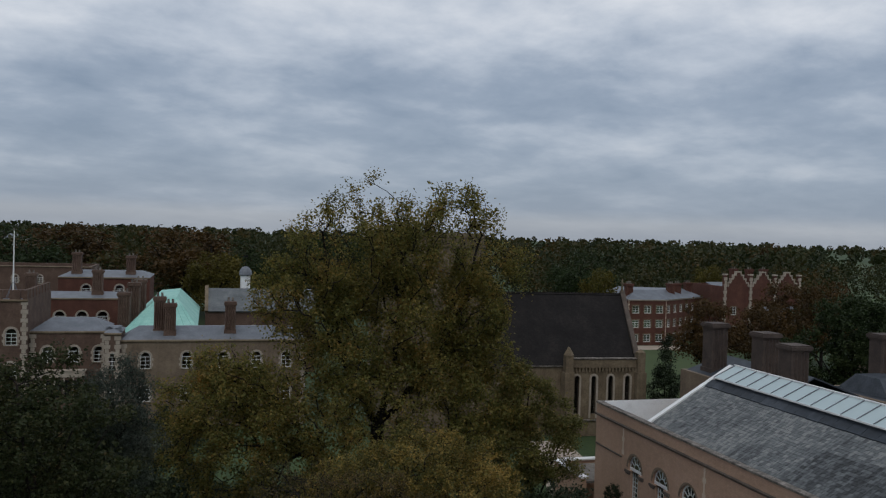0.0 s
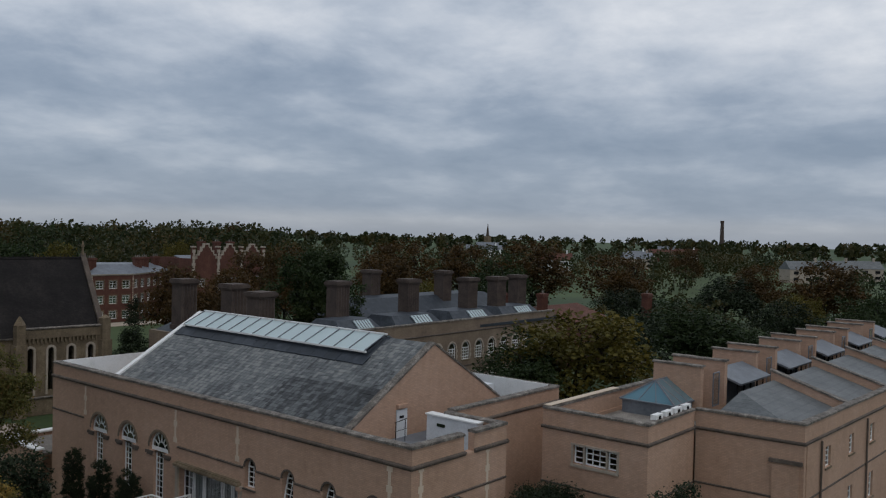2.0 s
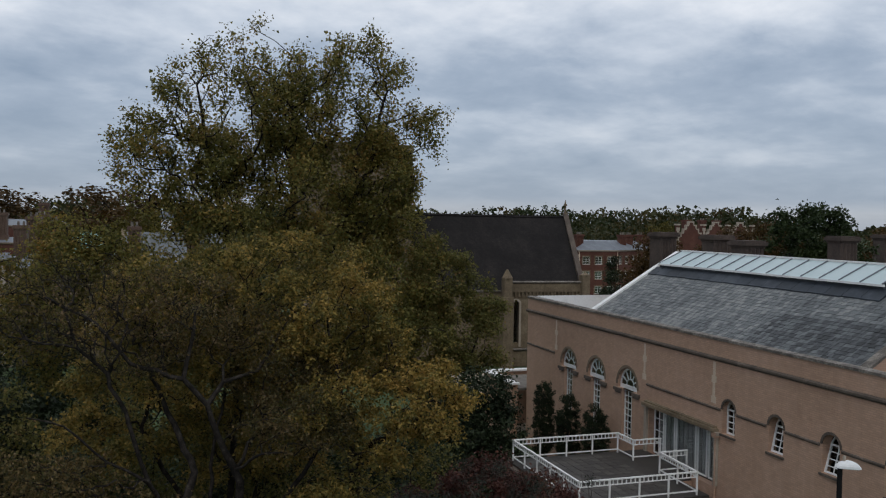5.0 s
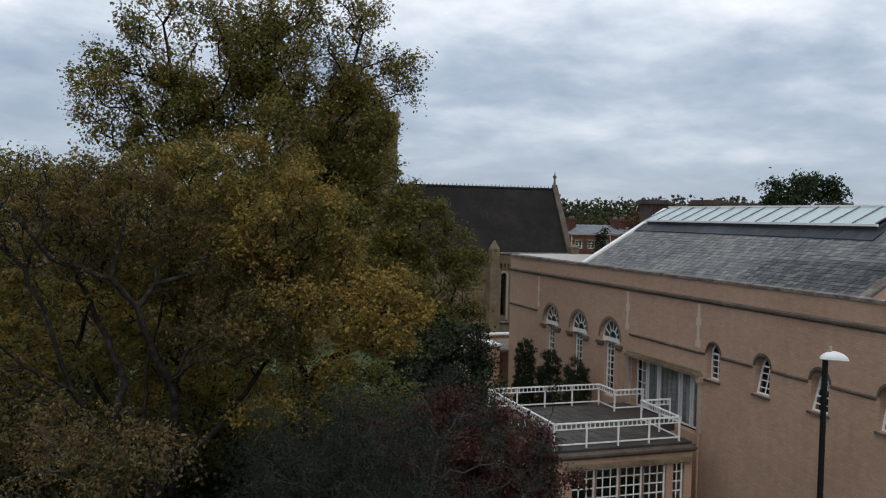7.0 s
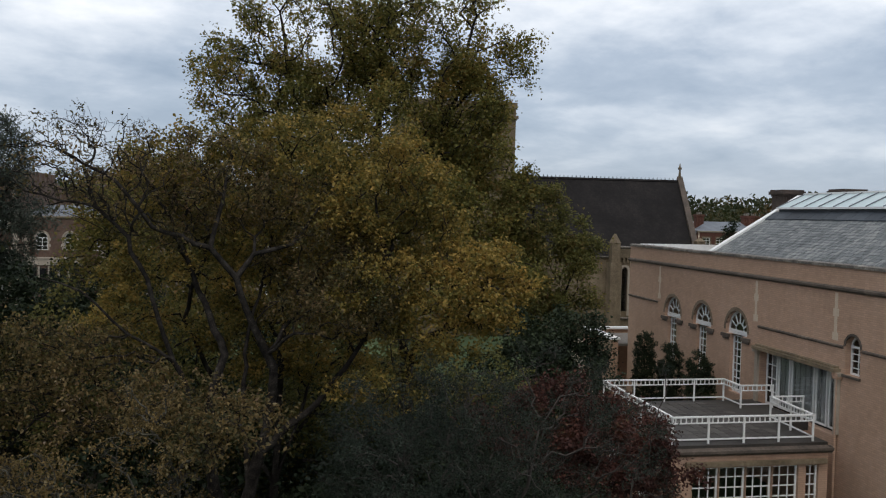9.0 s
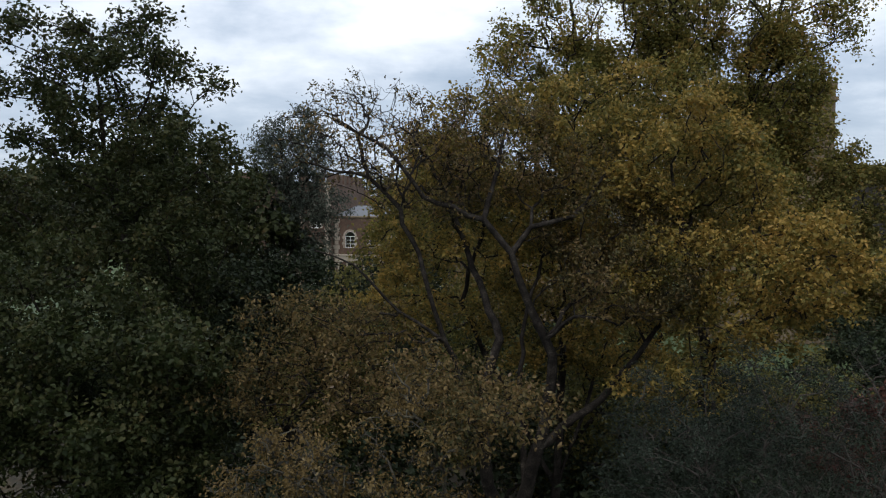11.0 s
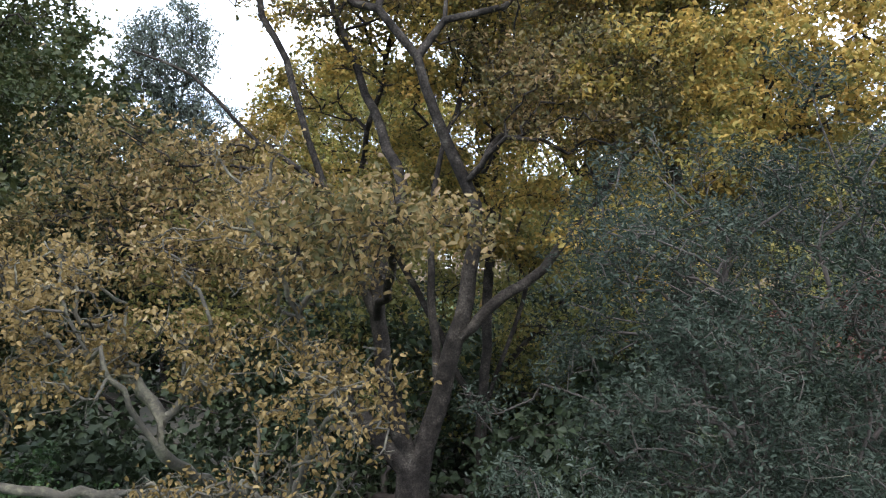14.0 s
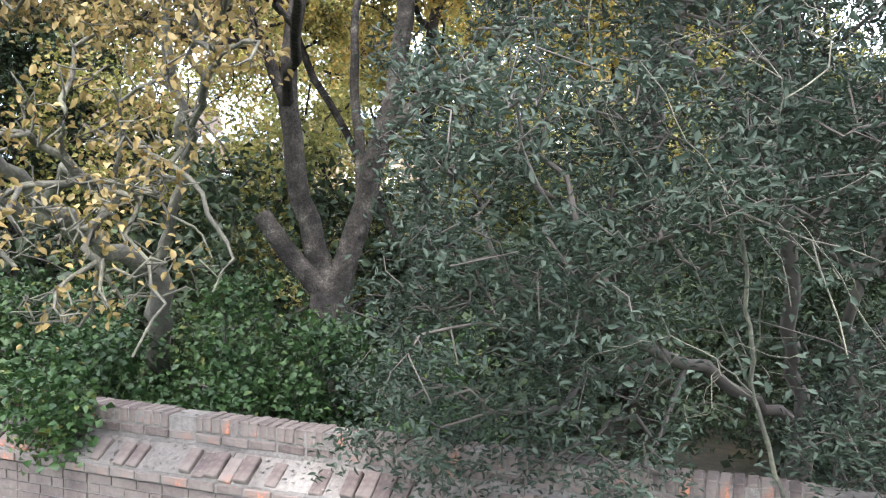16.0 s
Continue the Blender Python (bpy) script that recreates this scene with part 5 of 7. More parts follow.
for dx, dy in ((-0.9, -0.6), (0.9, -0.6), (0.9, 0.6), (-0.9, 0.6)):
    bm = bmesh.new()
    rod(bm, (-23.25 + dx, 92.2 + dy, 12.6), (-23.25, 92.2, 15.4), 0.035, 0.03, 5)
    part("stay", bm, LEAD, pole)
bm = bmesh.new()
rod(bm, (-23.25, 92.2, 20.6), (-23.25, 92.2, 20.8), 0.1, 0.1, 8)
part("finial", bm, COPING, pole)
c = court("middle_range", "old brick range with pale quoined windows and lead roof", -21.4, -14.0, 91.4, 98.5, 10.2, OLDRED, [1.15, 3.7, 6.15], [3.2, 6.9], (1.1, LEAD), size=(1.05, 1.7))
# a shallow stone bay with a crested parapet, and the arched entry beside it
part("bay_front", boxes((-20.9, -16.0, 90.5, 91.39, 0, 5.5)), OLDRED, c)
part("bay_parapet", boxes((-21.05, -15.85, 90.38, 91.38, 5.5, 5.62), (-20.95, -15.95, 90.45, 91.38, 5.62, 6.1), (-21.05, -15.85, 90.38, 91.38, 6.1, 6.22)), QUOIN, c)
f = Face((-20.9, 90.5), (-16.0, 90.5))
for k in range(5):
    bm = bmesh.new()
    f.box(bm, 0.35 + 0.9 * k, 0.95 + 0.9 * k, 3.4, 5.2, -0.02, 0.06)
    part("bay_light", bm, BLACK, c)
    bm = bmesh.new()
    f.box(bm, 0.17 + 0.9 * k, 0.33 + 0.9 * k, 3.2, 5.4, -0.06, 0.06)
    part("mullion", bm, QUOIN, c)
court("corner_bay", "angled brick corner bay with pale stone quoins", -14.0, -12.45, 89.6, 95, 10.2, OLDRED, [0.35], [2.6, 6.3], (0.5, LEAD), size=(0.85, 1.8))
court("river_range", "tan stone range with quoined windows and tall stacks", -12.4, 6.8, 90.1, 96.6, 9.4, TAN, [1.9, 6.1, 9.9, 13.4, 16.6], [2.8, 6.3], (1.15, LEAD), size=(1.05, 1.8))
for x, y, h in ((-8.75, 92.6, 13.8), (-7.6, 91.6, 13.2), (-1.3, 92.0, 13.4), (4.3, 92.4, 13.3)):
    stack(x, y, 9.4, h, 1.3, 1.1, OLDRED, 2, "brown brick chimney stack with pots")
cop = thing("copper_roofed_hall", "long hall with bright green copper roof", "hall")
part("wall", boxes((-13.0, -5.2, 101.6, 129.5, 0, 8.8)), OLDRED, cop)
bm = bmesh.new()
for pts in (((-13.4, 101.2, 8.8), (-4.8, 101.2, 9.3), (-7.6, 112, 12.2), (-10.3, 112, 11.9)), ((-13.4, 101.2, 8.8), (-10.3, 112, 11.9), (-10.3, 128, 11.9), (-13.4, 130, 8.8)), ((-4.8, 101.2, 9.3), (-7.6, 112, 12.2), (-7.6, 128, 12.2), (-4.8, 130, 9.3)), ((-10.3, 112, 11.9), (-7.6, 112, 12.2), (-7.6, 128, 12.2), (-10.3, 128, 11.9))):
    slab(bm, *pts, 0.12)
part("roof", bm, COPPER, cop)
for k in range(9):
    bm = bmesh.new()
    s = (k + 0.5) / 9
    a, b = Vector((-13.4, 101.2, 8.82)).lerp(Vector((-4.8, 101.2, 9.32)), s), Vector((-10.3, 112, 11.92)).lerp(Vector((-7.6, 112, 12.22)), s)
    rod(bm, a, b, 0.05, 0.05, 4)
    part("standing_seam", bm, COPPER, cop)
part("gutter", boxes((-13.6, -4.6, 100.95, 101.2, 8.6, 8.85)), LEAD, cop)
court("second_court", "red brick court with lead roof and white windows", -30, -14.5, 128, 138, 10.6, RED, [1.5, 5.0, 8.0, 10.8], [7.2], (0.6, LEAD), False, size=(1.5, 1.5))
court("third_court", "red brick block with pale hipped roof and stacks", -27, -13.0, 144, 156, 12.7, RED, [3.5, 8.6, 11.0], [10.0], (0.9, LEAD), False, size=(1.4, 1.5))
for x, y, z, h in ((-24.6, 147, 12.7, 16.6), (-16.2, 147, 12.7, 16.2), (-19.5, 131, 10.6, 14.6), (-12.7, 109.3, 0, 14.2), (-13.6, 106.4, 0, 13.2), (-12.2, 112.5, 0, 14.4), (-28.6, 131, 10.5, 14.0)):
    stack(x, y, z, h, 1.6, 1.3, OLDRED, 2, "brown brick chimney stack with pots")
court("far_court", "pale brick block with flat parapet", -48, -24, 160, 172, 13.6, OLDRED, [3, 7, 11, 15, 19], [10.5], None, False)
c = court("east_hall", "brick hall with grey slate roof", -4.0, 12, 124, 134, 9.3, OLDRED, [2.4, 6.4, 10.4], [5.5], None, False)
bm = bmesh.new()
slab(bm, (-3.6, 123.7, 9.2), (12.2, 123.7, 9.2), (12.2, 129, 12.2), (-3.6, 129, 12.2), 0.2)
slab(bm, (-3.6, 134.3, 9.2), (12.2, 134.3, 9.2), (12.2, 129, 12.2), (-3.6, 129, 12.2), 0.2)
part("roof", bm, PLAINSLATE, c)
bm = bmesh.new()
hexa(bm, [(-4.1, 123.6, 9.3), (-3.6, 123.6, 9.3), (-3.6, 134.4, 9.3), (-4.1, 134.4, 9.3), (-4.1, 128.8, 12.6), (-3.6, 128.8, 12.6), (-3.6, 129.2, 12.6), (-4.1, 129.2, 12.6)])
part("gable", bm, STONE, c)
cup = thing("cupola", "small white domed cupola with weather vane", "cupola")
bm = bmesh.new()
rod(bm, (1.9, 131, 11.5), (1.9, 131, 14.2), 0.75, 0.75, 8)
part("drum", bm, WHITE, cup)
bm = bmesh.new()
bmesh.ops.create_uvsphere(bm, u_segments=14, v_segments=8, radius=1.15)
for v in bm.verts:
    v.co = Vector((1.9 + v.co.x * 0.88, 131 + v.co.y * 0.88, 14.2 + max(v.co.z, -0.1) * 1.15))
part("dome", bm, LEAD, cup)
bm = bmesh.new()
rod(bm, (1.9, 131, 15.3), (1.9, 131, 17.5), 0.06, 0.03, 6)
box(bm, 1.6, 2.2, 130.98, 131.02, 16.9, 17.2)
part("weather_vane", bm, BLACK, cup)

# ---- far away: factory stack, spire, houses ----
far = thing("factory_chimney", "tall dark brick factory chimney on the skyline", "chimney")
bm = bmesh.new()
rod(bm, (1122, 441, 0), (1122, 441, 44), 3.4, 2.1, 16)
rod(bm, (1122, 441, 41.5), (1122, 441, 44.6), 2.5, 2.5, 16)
part("shaft", bm, CHIMNEY, far)
sp = thing("church_spire", "far slender church spire above the trees", "church")
bm = bmesh.new()
box(bm, 1022, 1030, 760, 768, 0, 16)
part("tower", bm, STONE, sp)
bm = bmesh.new()
rod(bm, (1026, 764, 16), (1026, 764, 36), 2.6, 0.1, 8)
part("spire", bm, CHIMNEY, sp)
rnd = random.Random(21)


def house(x, y, w, d, h, turn, wall, roof_m):
    c = thing("far_house", "small far house with pitched roof among trees", "house", "far houses beyond the meadow")
    bm = boxes((-w / 2, w / 2, -d / 2, d / 2, 0, h))
    part("wall", bm, wall, c)
    bm = bmesh.new()
    hexa(bm, [(-w / 2 - 0.3, -d / 2 - 0.3, h), (w / 2 + 0.3, -d / 2 - 0.3, h), (w / 2 + 0.3, d / 2 + 0.3, h), (-w / 2 - 0.3, d / 2 + 0.3, h), (-w / 2, -0.05, h + d * 0.42), (w / 2, -0.05, h + d * 0.42), (w / 2, 0.05, h + d * 0.42), (-w / 2, 0.05, h + d * 0.42)])
    part("roof", bm, roof_m, c)
    bm = boxes((w * 0.3, w * 0.3 + 0.9, -0.5, 0.5, h + d * 0.2, h + d * 0.42 + 1.6))
    part("chimney", bm, wall, c)
    for k in range(3):
        for z in (1.2, 4.0):
            bm = boxes((-w / 2 + w * (k + 0.3) / 3, -w / 2 + w * (k + 0.7) / 3, -d / 2 - 0.04, -d / 2 + 0.05, z, z + 1.4))
            part("window", bm, BLACK if wall is not RED else WHITE, c)
    c.location, c.rotation_euler = (x, y, 0), (0, 0, turn)
    return c


for x, y, w, wall, r in ((372, 232, 16, WHITE, RED), (470, 236, 18, QUOIN, LEAD), (520, 262, 14, WHITE, LEAD), (640, 300, 22, RED, RED), (700, 306, 20, WHITE, RED), (400, 118, 18, QUOIN, PLAINSLATE), (428, 112, 18, QUOIN, PLAINSLATE), (452, 106, 18, QUOIN, PLAINSLATE), (560, 420, 30, WHITE, LEAD), (760, 560, 34, WHITE, LEAD), (900, 420, 40, WHITE, LEAD), (-60, 700, 40, WHITE, LEAD), (-150, 760, 40, WHITE, LEAD)):
    house(x, y, w, 9, 6.2, rnd.uniform(-1.2, -0.6), wall, r)

# ---- the street lamp ----
lampo = thing("street_lamp", "black steel street lamp with white hooded head", "street lamp")
LX, LY = 15.1, 16.15
bm = bmesh.new()
rod(bm, (LX, LY, 0), (LX, LY, 1.4), 0.1, 0.1, 12)
rod(bm, (LX, LY, 1.4), (LX, LY, 9.35), 0.062, 0.055, 12)
part("post", bm, BLACK, lampo)
bm = bmesh.new()
bmesh.ops.create_uvsphere(bm, u_segments=20, v_segments=10, radius=0.5)
ax = Vector((0.93, -0.36, 0)).normalized()
sd = Vector((0.36, 0.93, 0))
for v in bm.verts:
    x, y, z = v.co
    z = max(z, -0.04) * 0.30
    x = x * 0.56 + 0.17 - 0.10 * max(z, 0) * 4 * x
    v.co = Vector((LX, LY, 9.36)) + ax * x + sd * (y * 0.3) + Vector((0, 0, z - 0.10 * max(x - 0.15, 0)))
part("hood", bm, SHADE, lampo, "white hood")
bm = bmesh.new()
rod(bm, (LX + 0.08, LY - 0.03, 9.48), (LX + 0.08, LY - 0.03, 9.60), 0.035, 0.03, 10)
part("sensor", bm, QUOIN, lampo)

# ---- trees ----


def mesh_from_arrays(name, verts, tris, mat):
    me = bpy.data.meshes.new(name)
    me.vertices.add(len(verts))
    me.vertices.foreach_set("co", np.asarray(verts, np.float32).ravel())
    me.loops.add(tris.size)
    me.loops.foreach_set("vertex_index", np.asarray(tris, np.int32).ravel())
    me.polygons.add(len(tris))
    me.polygons.foreach_set("loop_start", np.arange(0, tris.size, tris.shape[1], dtype=np.int32))
    me.update(calc_edges=True)
    me.validate()
    me.materials.append(mat)
    return me


def in_clumps(rng, clumps, n, shell=0.55):
    """Points in a set of ellipsoids (x, y, z, rx, ry, rz, weight), thicker towards their skins."""
    w = np.array([c[6] for c in clumps], float)
    pick = rng.choice(len(clumps), n, p=w / w.sum())
    c = np.array([k[:6] for k in clumps], float)[pick]
    d = rng.normal(size=(n, 3))
    d /= np.linalg.norm(d, axis=1)[:, None]
    r = shell + (1 - shell) * rng.random(n) ** 0.7
    r *= 1 + 0.10 * rng.normal(size=n)
    return c[:, :3] + d * c[:, 3:6] * r[:, None]


def in_pads(rng, clumps, count, radius, each, flat=0.6, shell=0.6, gap=0.95, dome=False):
    """Points in many small leaf pads, which are themselves strewn over the skins of the ellipsoids, with air between them. dome: each pad is a hanging cap."""
    tries = in_clumps(rng, clumps, count * 6, shell)
    kept = np.empty((0, 3))
    for p in tries:
        if p[2] < 0.6 or len(kept) >= count:
            continue
        if len(kept) == 0 or np.linalg.norm((kept - p) * np.array([1, 1, 1.4]), axis=1).min() > radius * gap:
            kept = np.vstack([kept, p])
    size = radius * rng.uniform(0.7, 1.3, len(kept))
    d = rng.normal(size=(len(kept), each, 3))
    d /= np.linalg.norm(d, axis=2)[..., None]
    d *= rng.random((len(kept), each, 1)) ** (0.3 if dome else 0.45)
    if dome:
        d[..., 2] = np.abs(d[..., 2]) - 0.3 * (d[..., 0] ** 2 + d[..., 1] ** 2)
    d[..., 2] *= flat
    return (kept[:, None] + d * size[:, None, None]).reshape(-1, 3)


def grow(rng, limbs, targets, step=0.55, wobble=0.12, droop=0.0, tip=0.006, power=2.35, girth=()):
    """A branching skeleton: the given limbs, then a way from the nearest wood to every target. Gives nodes, parents and radii."""
    pos, par, far = [np.array(limbs[0][0], float)], [-1], [0.0]

    def extend(start, line):
        at, sway = start, wobble * 0.4
        for p in line:
            p = np.asarray(p, float)
            a = pos[at]
            n = max(1, int(np.linalg.norm(p - a) / step))
            for k in range(1, n + 1):
                q = a + (p - a) * k / n + rng.normal(size=3) * sway * step * (0.8 if k < n else 0.2)
                pos.append(q)
                par.append(at)
                far.append(far[at] + float(np.linalg.norm(q - pos[at])))
                at = len(pos) - 1
        return at

    stout = {}
    for k, limb in enumerate(limbs):
        first_node = len(pos)
        if k == 0:
            extend(0, limb[1:])
        else:
            d = np.linalg.norm(np.array(pos) - np.array(limb[0]), axis=1)
            extend(int(d.argmin()), limb[1:])
        if k < len(girth):
            count = max(1, len(pos) - first_node)
            for j in range(first_node, len(pos)):
                stout[j] = girth[k][0] + (girth[k][1] - girth[k][0]) * (j - first_node) / count
            if k == 0:
                stout[0] = girth[0][0]
    root = np.array(limbs[0][-1])
    order = np.argsort(np.linalg.norm(targets - root, axis=1))
    tips = []
    cap = len(pos) + len(targets) * 12
    P, F = np.zeros((cap, 3)), np.zeros(cap)
    P[: len(pos)], F[: len(pos)] = pos, far
    used = len(pos)
    for i in order:
        t = targets[i]
        d = np.linalg.norm(P[:used] - t, axis=1)
        at = int((d + 0.28 * F[:used] + 3.0 * (F[:used] < 1.2)).argmin())
        a = P[at].copy()
        gap = float(d[at])
        n = max(2, min(11, int(gap / step)))
        side = rng.normal(size=3) * gap * 0.10
        side[2] += gap * 0.06
        for k in range(1, n + 1):
            s = k / n
            q = a + (t - a) * s + side * 4 * s * (1 - s) * 0.6 + rng.normal(size=3) * wobble * step * 0.7
            q[2] -= droop * s * s * gap
            if used >= cap:
                break
            P[used], F[used] = q, F[at] + np.linalg.norm(q - P[at])
            par.append(at)
            at = used
            used += 1
        tips.append(at)
    P = P[:used]
    load = np.zeros(used)
    for t in tips:
        load[t] += 1
    kids = np.bincount(np.array(par[1:]), minlength=used)
    load[(kids == 0) & (load == 0)] = 1
    for k in range(used - 1, 0, -1):
        load[par[k]] += load[k]
    rad = tip * load ** (1 / power)
    for j, r in stout.items():
        rad[j] = max(rad[j] * 0.75, r)
    return P, np.array(par), rad, np.array(tips)


def wood_mesh(name, P, par, rad, mat, least=0.0, flare=0.0):
    """Tapered tubes along the skeleton."""
    n = len(P)
    kids = [[] for _ in range(n)]
    for k in range(1, n):
        kids[par[k]].append(k)
    chains, todo = [], [(0, None)]
    while todo:
        start, before = todo.pop()
        line = [before, start] if before is not None else [start]
        at = start
        while kids[at]:
            big = max(kids[at], key=lambda c: rad[c])
            for c in kids[at]:
                if c != big:
                    todo.append((c, at))
            line.append(big)
            at = big
        if len(line) > 1:
            chains.append((line, before is not None))
    verts, faces = [], []
    for line, side in chains:
        r0 = rad[line[1]] if side else rad[line[0]]
        if r0 < least:
            continue
        m = 10 if r0 > 0.09 else 6 if r0 > 0.03 else 4 if r0 > 0.012 else 3
        pts = P[line]
        rr = rad[line].copy()
        if side:
            rr[0] = min(rr[0], rr[1] * 1.25)
        elif flare:
            rr[:3] *= np.array([1 + flare, 1 + flare * 0.4, 1 + flare * 0.12])[: len(rr[:3])]
        tan = np.gradient(pts, axis=0)
        tan /= np.linalg.norm(tan, axis=1)[:, None] + 1e-9
        ref = np.array([0.3, 0.9, 0.31]) if abs(tan[0, 2]) > 0.8 else np.array([0.1, 0.1, 1.0])
        u = np.cross(tan, ref)
        u /= np.linalg.norm(u, axis=1)[:, None] + 1e-9
        w = np.cross(tan, u)
        ang = np.arange(m) * math.tau / m
        ring = pts[:, None] + rr[:, None, None] * (np.cos(ang)[None, :, None] * u[:, None] + np.sin(ang)[None, :, None] * w[:, None])
        base = len(verts)
        verts.extend(ring.reshape(-1, 3).tolist())
        L = len(line)
        for i in range(L - 1):
            for k in range(m):
                a, b = base + i * m + k, base + i * m + (k + 1) % m
                faces.append((a, b, b + m, a + m))
    me = mesh_from_arrays(name, np.array(verts), np.array(faces), mat)
    me.polygons.foreach_set("use_smooth", np.ones(len(faces), bool))
    return me


def leaf_mesh(name, rng, centres, per, spread, size, mat, width=0.5, hang=0.3, fold=0.25, fine=False):
    """Single folded leaves, strewn round the twig ends; fine ones have a rounder outline."""
    n = len(centres) * per
    at = np.repeat(centres, per, axis=0) + rng.normal(size=(n, 3)) * np.array(spread)
    d = rng.normal(size=(n, 3))
    d[:, 2] = d[:, 2] * 0.6 - hang
    d /= np.linalg.norm(d, axis=1)[:, None]
    up = rng.normal(size=(n, 3)) * 0.7 + np.array([0, 0, 0.9])
    s = np.cross(d, up)
    s /= np.linalg.norm(s, axis=1)[:, None] + 1e-9
    nrm = np.cross(s, d)
    L = size * (0.55 + 0.9 * rng.random(n))[:, None]
    w, up_by = L * width * 0.5, nrm * L * fold * width
    if fine:
        v = np.empty((n, 6, 3))
        v[:, 0], v[:, 3] = at, at + d * L - nrm * L * 0.15
        for k, along, wide in ((1, 0.28, 0.85), (2, 0.66, 0.9)):
            v[:, k] = at + d * L * along + s * w * wide + up_by
            v[:, 6 - k] = at + d * L * along - s * w * wide + up_by
        shape = np.array([[0, 1, 2, 3], [0, 3, 4, 5]])
    else:
        v = np.empty((n, 4, 3))
        v[:, 0], v[:, 2] = at, at + d * L - nrm * L * 0.12
        v[:, 1], v[:, 3] = at + d * L * 0.45 + s * w + up_by, at + d * L * 0.45 - s * w + up_by
        shape = np.array([[0, 1, 2], [0, 2, 3]])
    i = np.arange(n)[:, None, None] * v.shape[1]
    return mesh_from_arrays(name, v.reshape(-1, 3), (i + shape[None]).reshape(-1, shape.shape[1]), mat)


def tree(name, label, seed, limbs, clumps, pads, leaf_mat, per=40, spread=0.28, size=0.12, bark=BARK, width=0.5, step=0.55, wobble=0.12, shell=0.6, least=0.0, droop=0.0, hang=0.3, tip=0.006, flare=0.5, category="tree", bare=None, extra=None, group="", power=2.35, flat=0.6, gap=0.95, fine=False, girth=(), dome=False):
    """pads: how many leaf pads, their radius, and the twig ends in each. girth: radii at the two ends of the given limbs."""
    rng = np.random.default_rng(seed)
    pts = in_pads(rng, clumps, *pads, flat, shell, gap, dome)
    P, par, rad, tips = grow(rng, limbs, pts, step, wobble, droop, tip, power, girth)
    t = thing(name, label, category, group)
    ob = new("trunk", wood_mesh(name + "_wood", P, par, rad, bark, least, flare))
    ob.parent = t
    ends = P[tips]
    if bare is not None:
        ends = ends[rng.random(len(ends)) > np.array([bare(p) for p in ends])]
    ob = new("crown", leaf_mesh(name + "_leaves", rng, ends, per, spread, size, leaf_mat, width, hang, fine=fine))
    ob.parent = t
    if extra is not None:
        m2, chooser = extra
        more = ends[np.array([chooser(p) for p in ends])]
        ob = new("dry_leaves", leaf_mesh(name + "_dry", rng, more, max(4, per // 2), spread, size * 1.1, m2, width, hang + 0.2, fine=fine))
        ob.parent = t
    return t


# the walled garden lies a little askew to the courts
GARDEN = Matrix.Translation((3.0, 20.0, 0)) @ Matrix.Rotation(0.064, 4, "Z") @ Matrix.Translation((-3.0, -20.0, 0))

# the yellowing oak in front
OAK = [
    [(3.0, 25.2, -0.1), (2.85, 25.0, 1.6), (2.75, 25.0, 3.1)],
    [(2.75, 25.0, 3.1), (2.35, 25.0, 4.4), (2.2, 24.9, 5.6), (2.25, 24.9, 6.6), (2.55, 25.0, 7.7), (1.9, 25.6, 9.2), (1.2, 26.2, 11.0)],
    [(2.75, 25.0, 3.1), (3.2, 25.1, 4.3), (3.4, 25.0, 5.3), (3.6, 25.0, 6.0), (3.7, 24.8, 7.4), (3.1, 24.5, 8.7), (2.8, 24.4, 9.6)],
    [(2.8, 24.4, 9.6), (2.2, 24.4, 10.3), (0.9, 24.4, 10.75), (0.1, 24.6, 11.8), (-1.2, 25.0, 12.5)],
    [(2.8, 24.4, 9.6), (3.2, 24.5, 10.15), (4.1, 24.6, 10.4), (5.0, 25.2, 11.6)],
    [(2.2, 24.4, 10.3), (2.4, 24.7, 11.2), (2.7, 25.4, 12.8)],
    [(3.2, 25.1, 4.3), (3.1, 25.3, 5.2), (3.0, 25.4, 6.6), (3.1, 25.7, 8.0), (3.6, 26.6, 10.0)],
    [(3.4, 25.0, 5.3), (4.2, 25.0, 6.0), (4.8, 25.2, 6.4), (6.2, 25.4, 8.2), (7.0, 25.2, 9.0)],
    [(2.2, 24.9, 5.6), (1.4, 24.7, 7.6), (0.9, 24.5, 9.2), (0.4, 24.5, 10.5), (-0.3, 24.5, 11.2), (-1.8, 24.6, 11.5)],
    [(1.4, 24.7, 7.6), (0.1, 24.4, 8.6), (-0.6, 24.4, 9.3), (-1.4, 24.2, 9.6)],
    [(2.2, 24.9, 5.6), (2.6, 22.6, 6.6), (2.7, 20.6, 7.1), (2.9, 19.6, 7.3)],
    [(2.75, 25.0, 3.1), (2.2, 25.0, 3.7), (1.85, 25.0, 4.2)],
]
OAK_GIRTH = [(0.34, 0.27), (0.16, 0.035), (0.17, 0.065), (0.07, 0.02), (0.065, 0.02), (0.055, 0.02), (0.08, 0.02), (0.10, 0.03), (0.08, 0.02), (0.045, 0.015), (0.07, 0.025), (0.15, 0.11)]
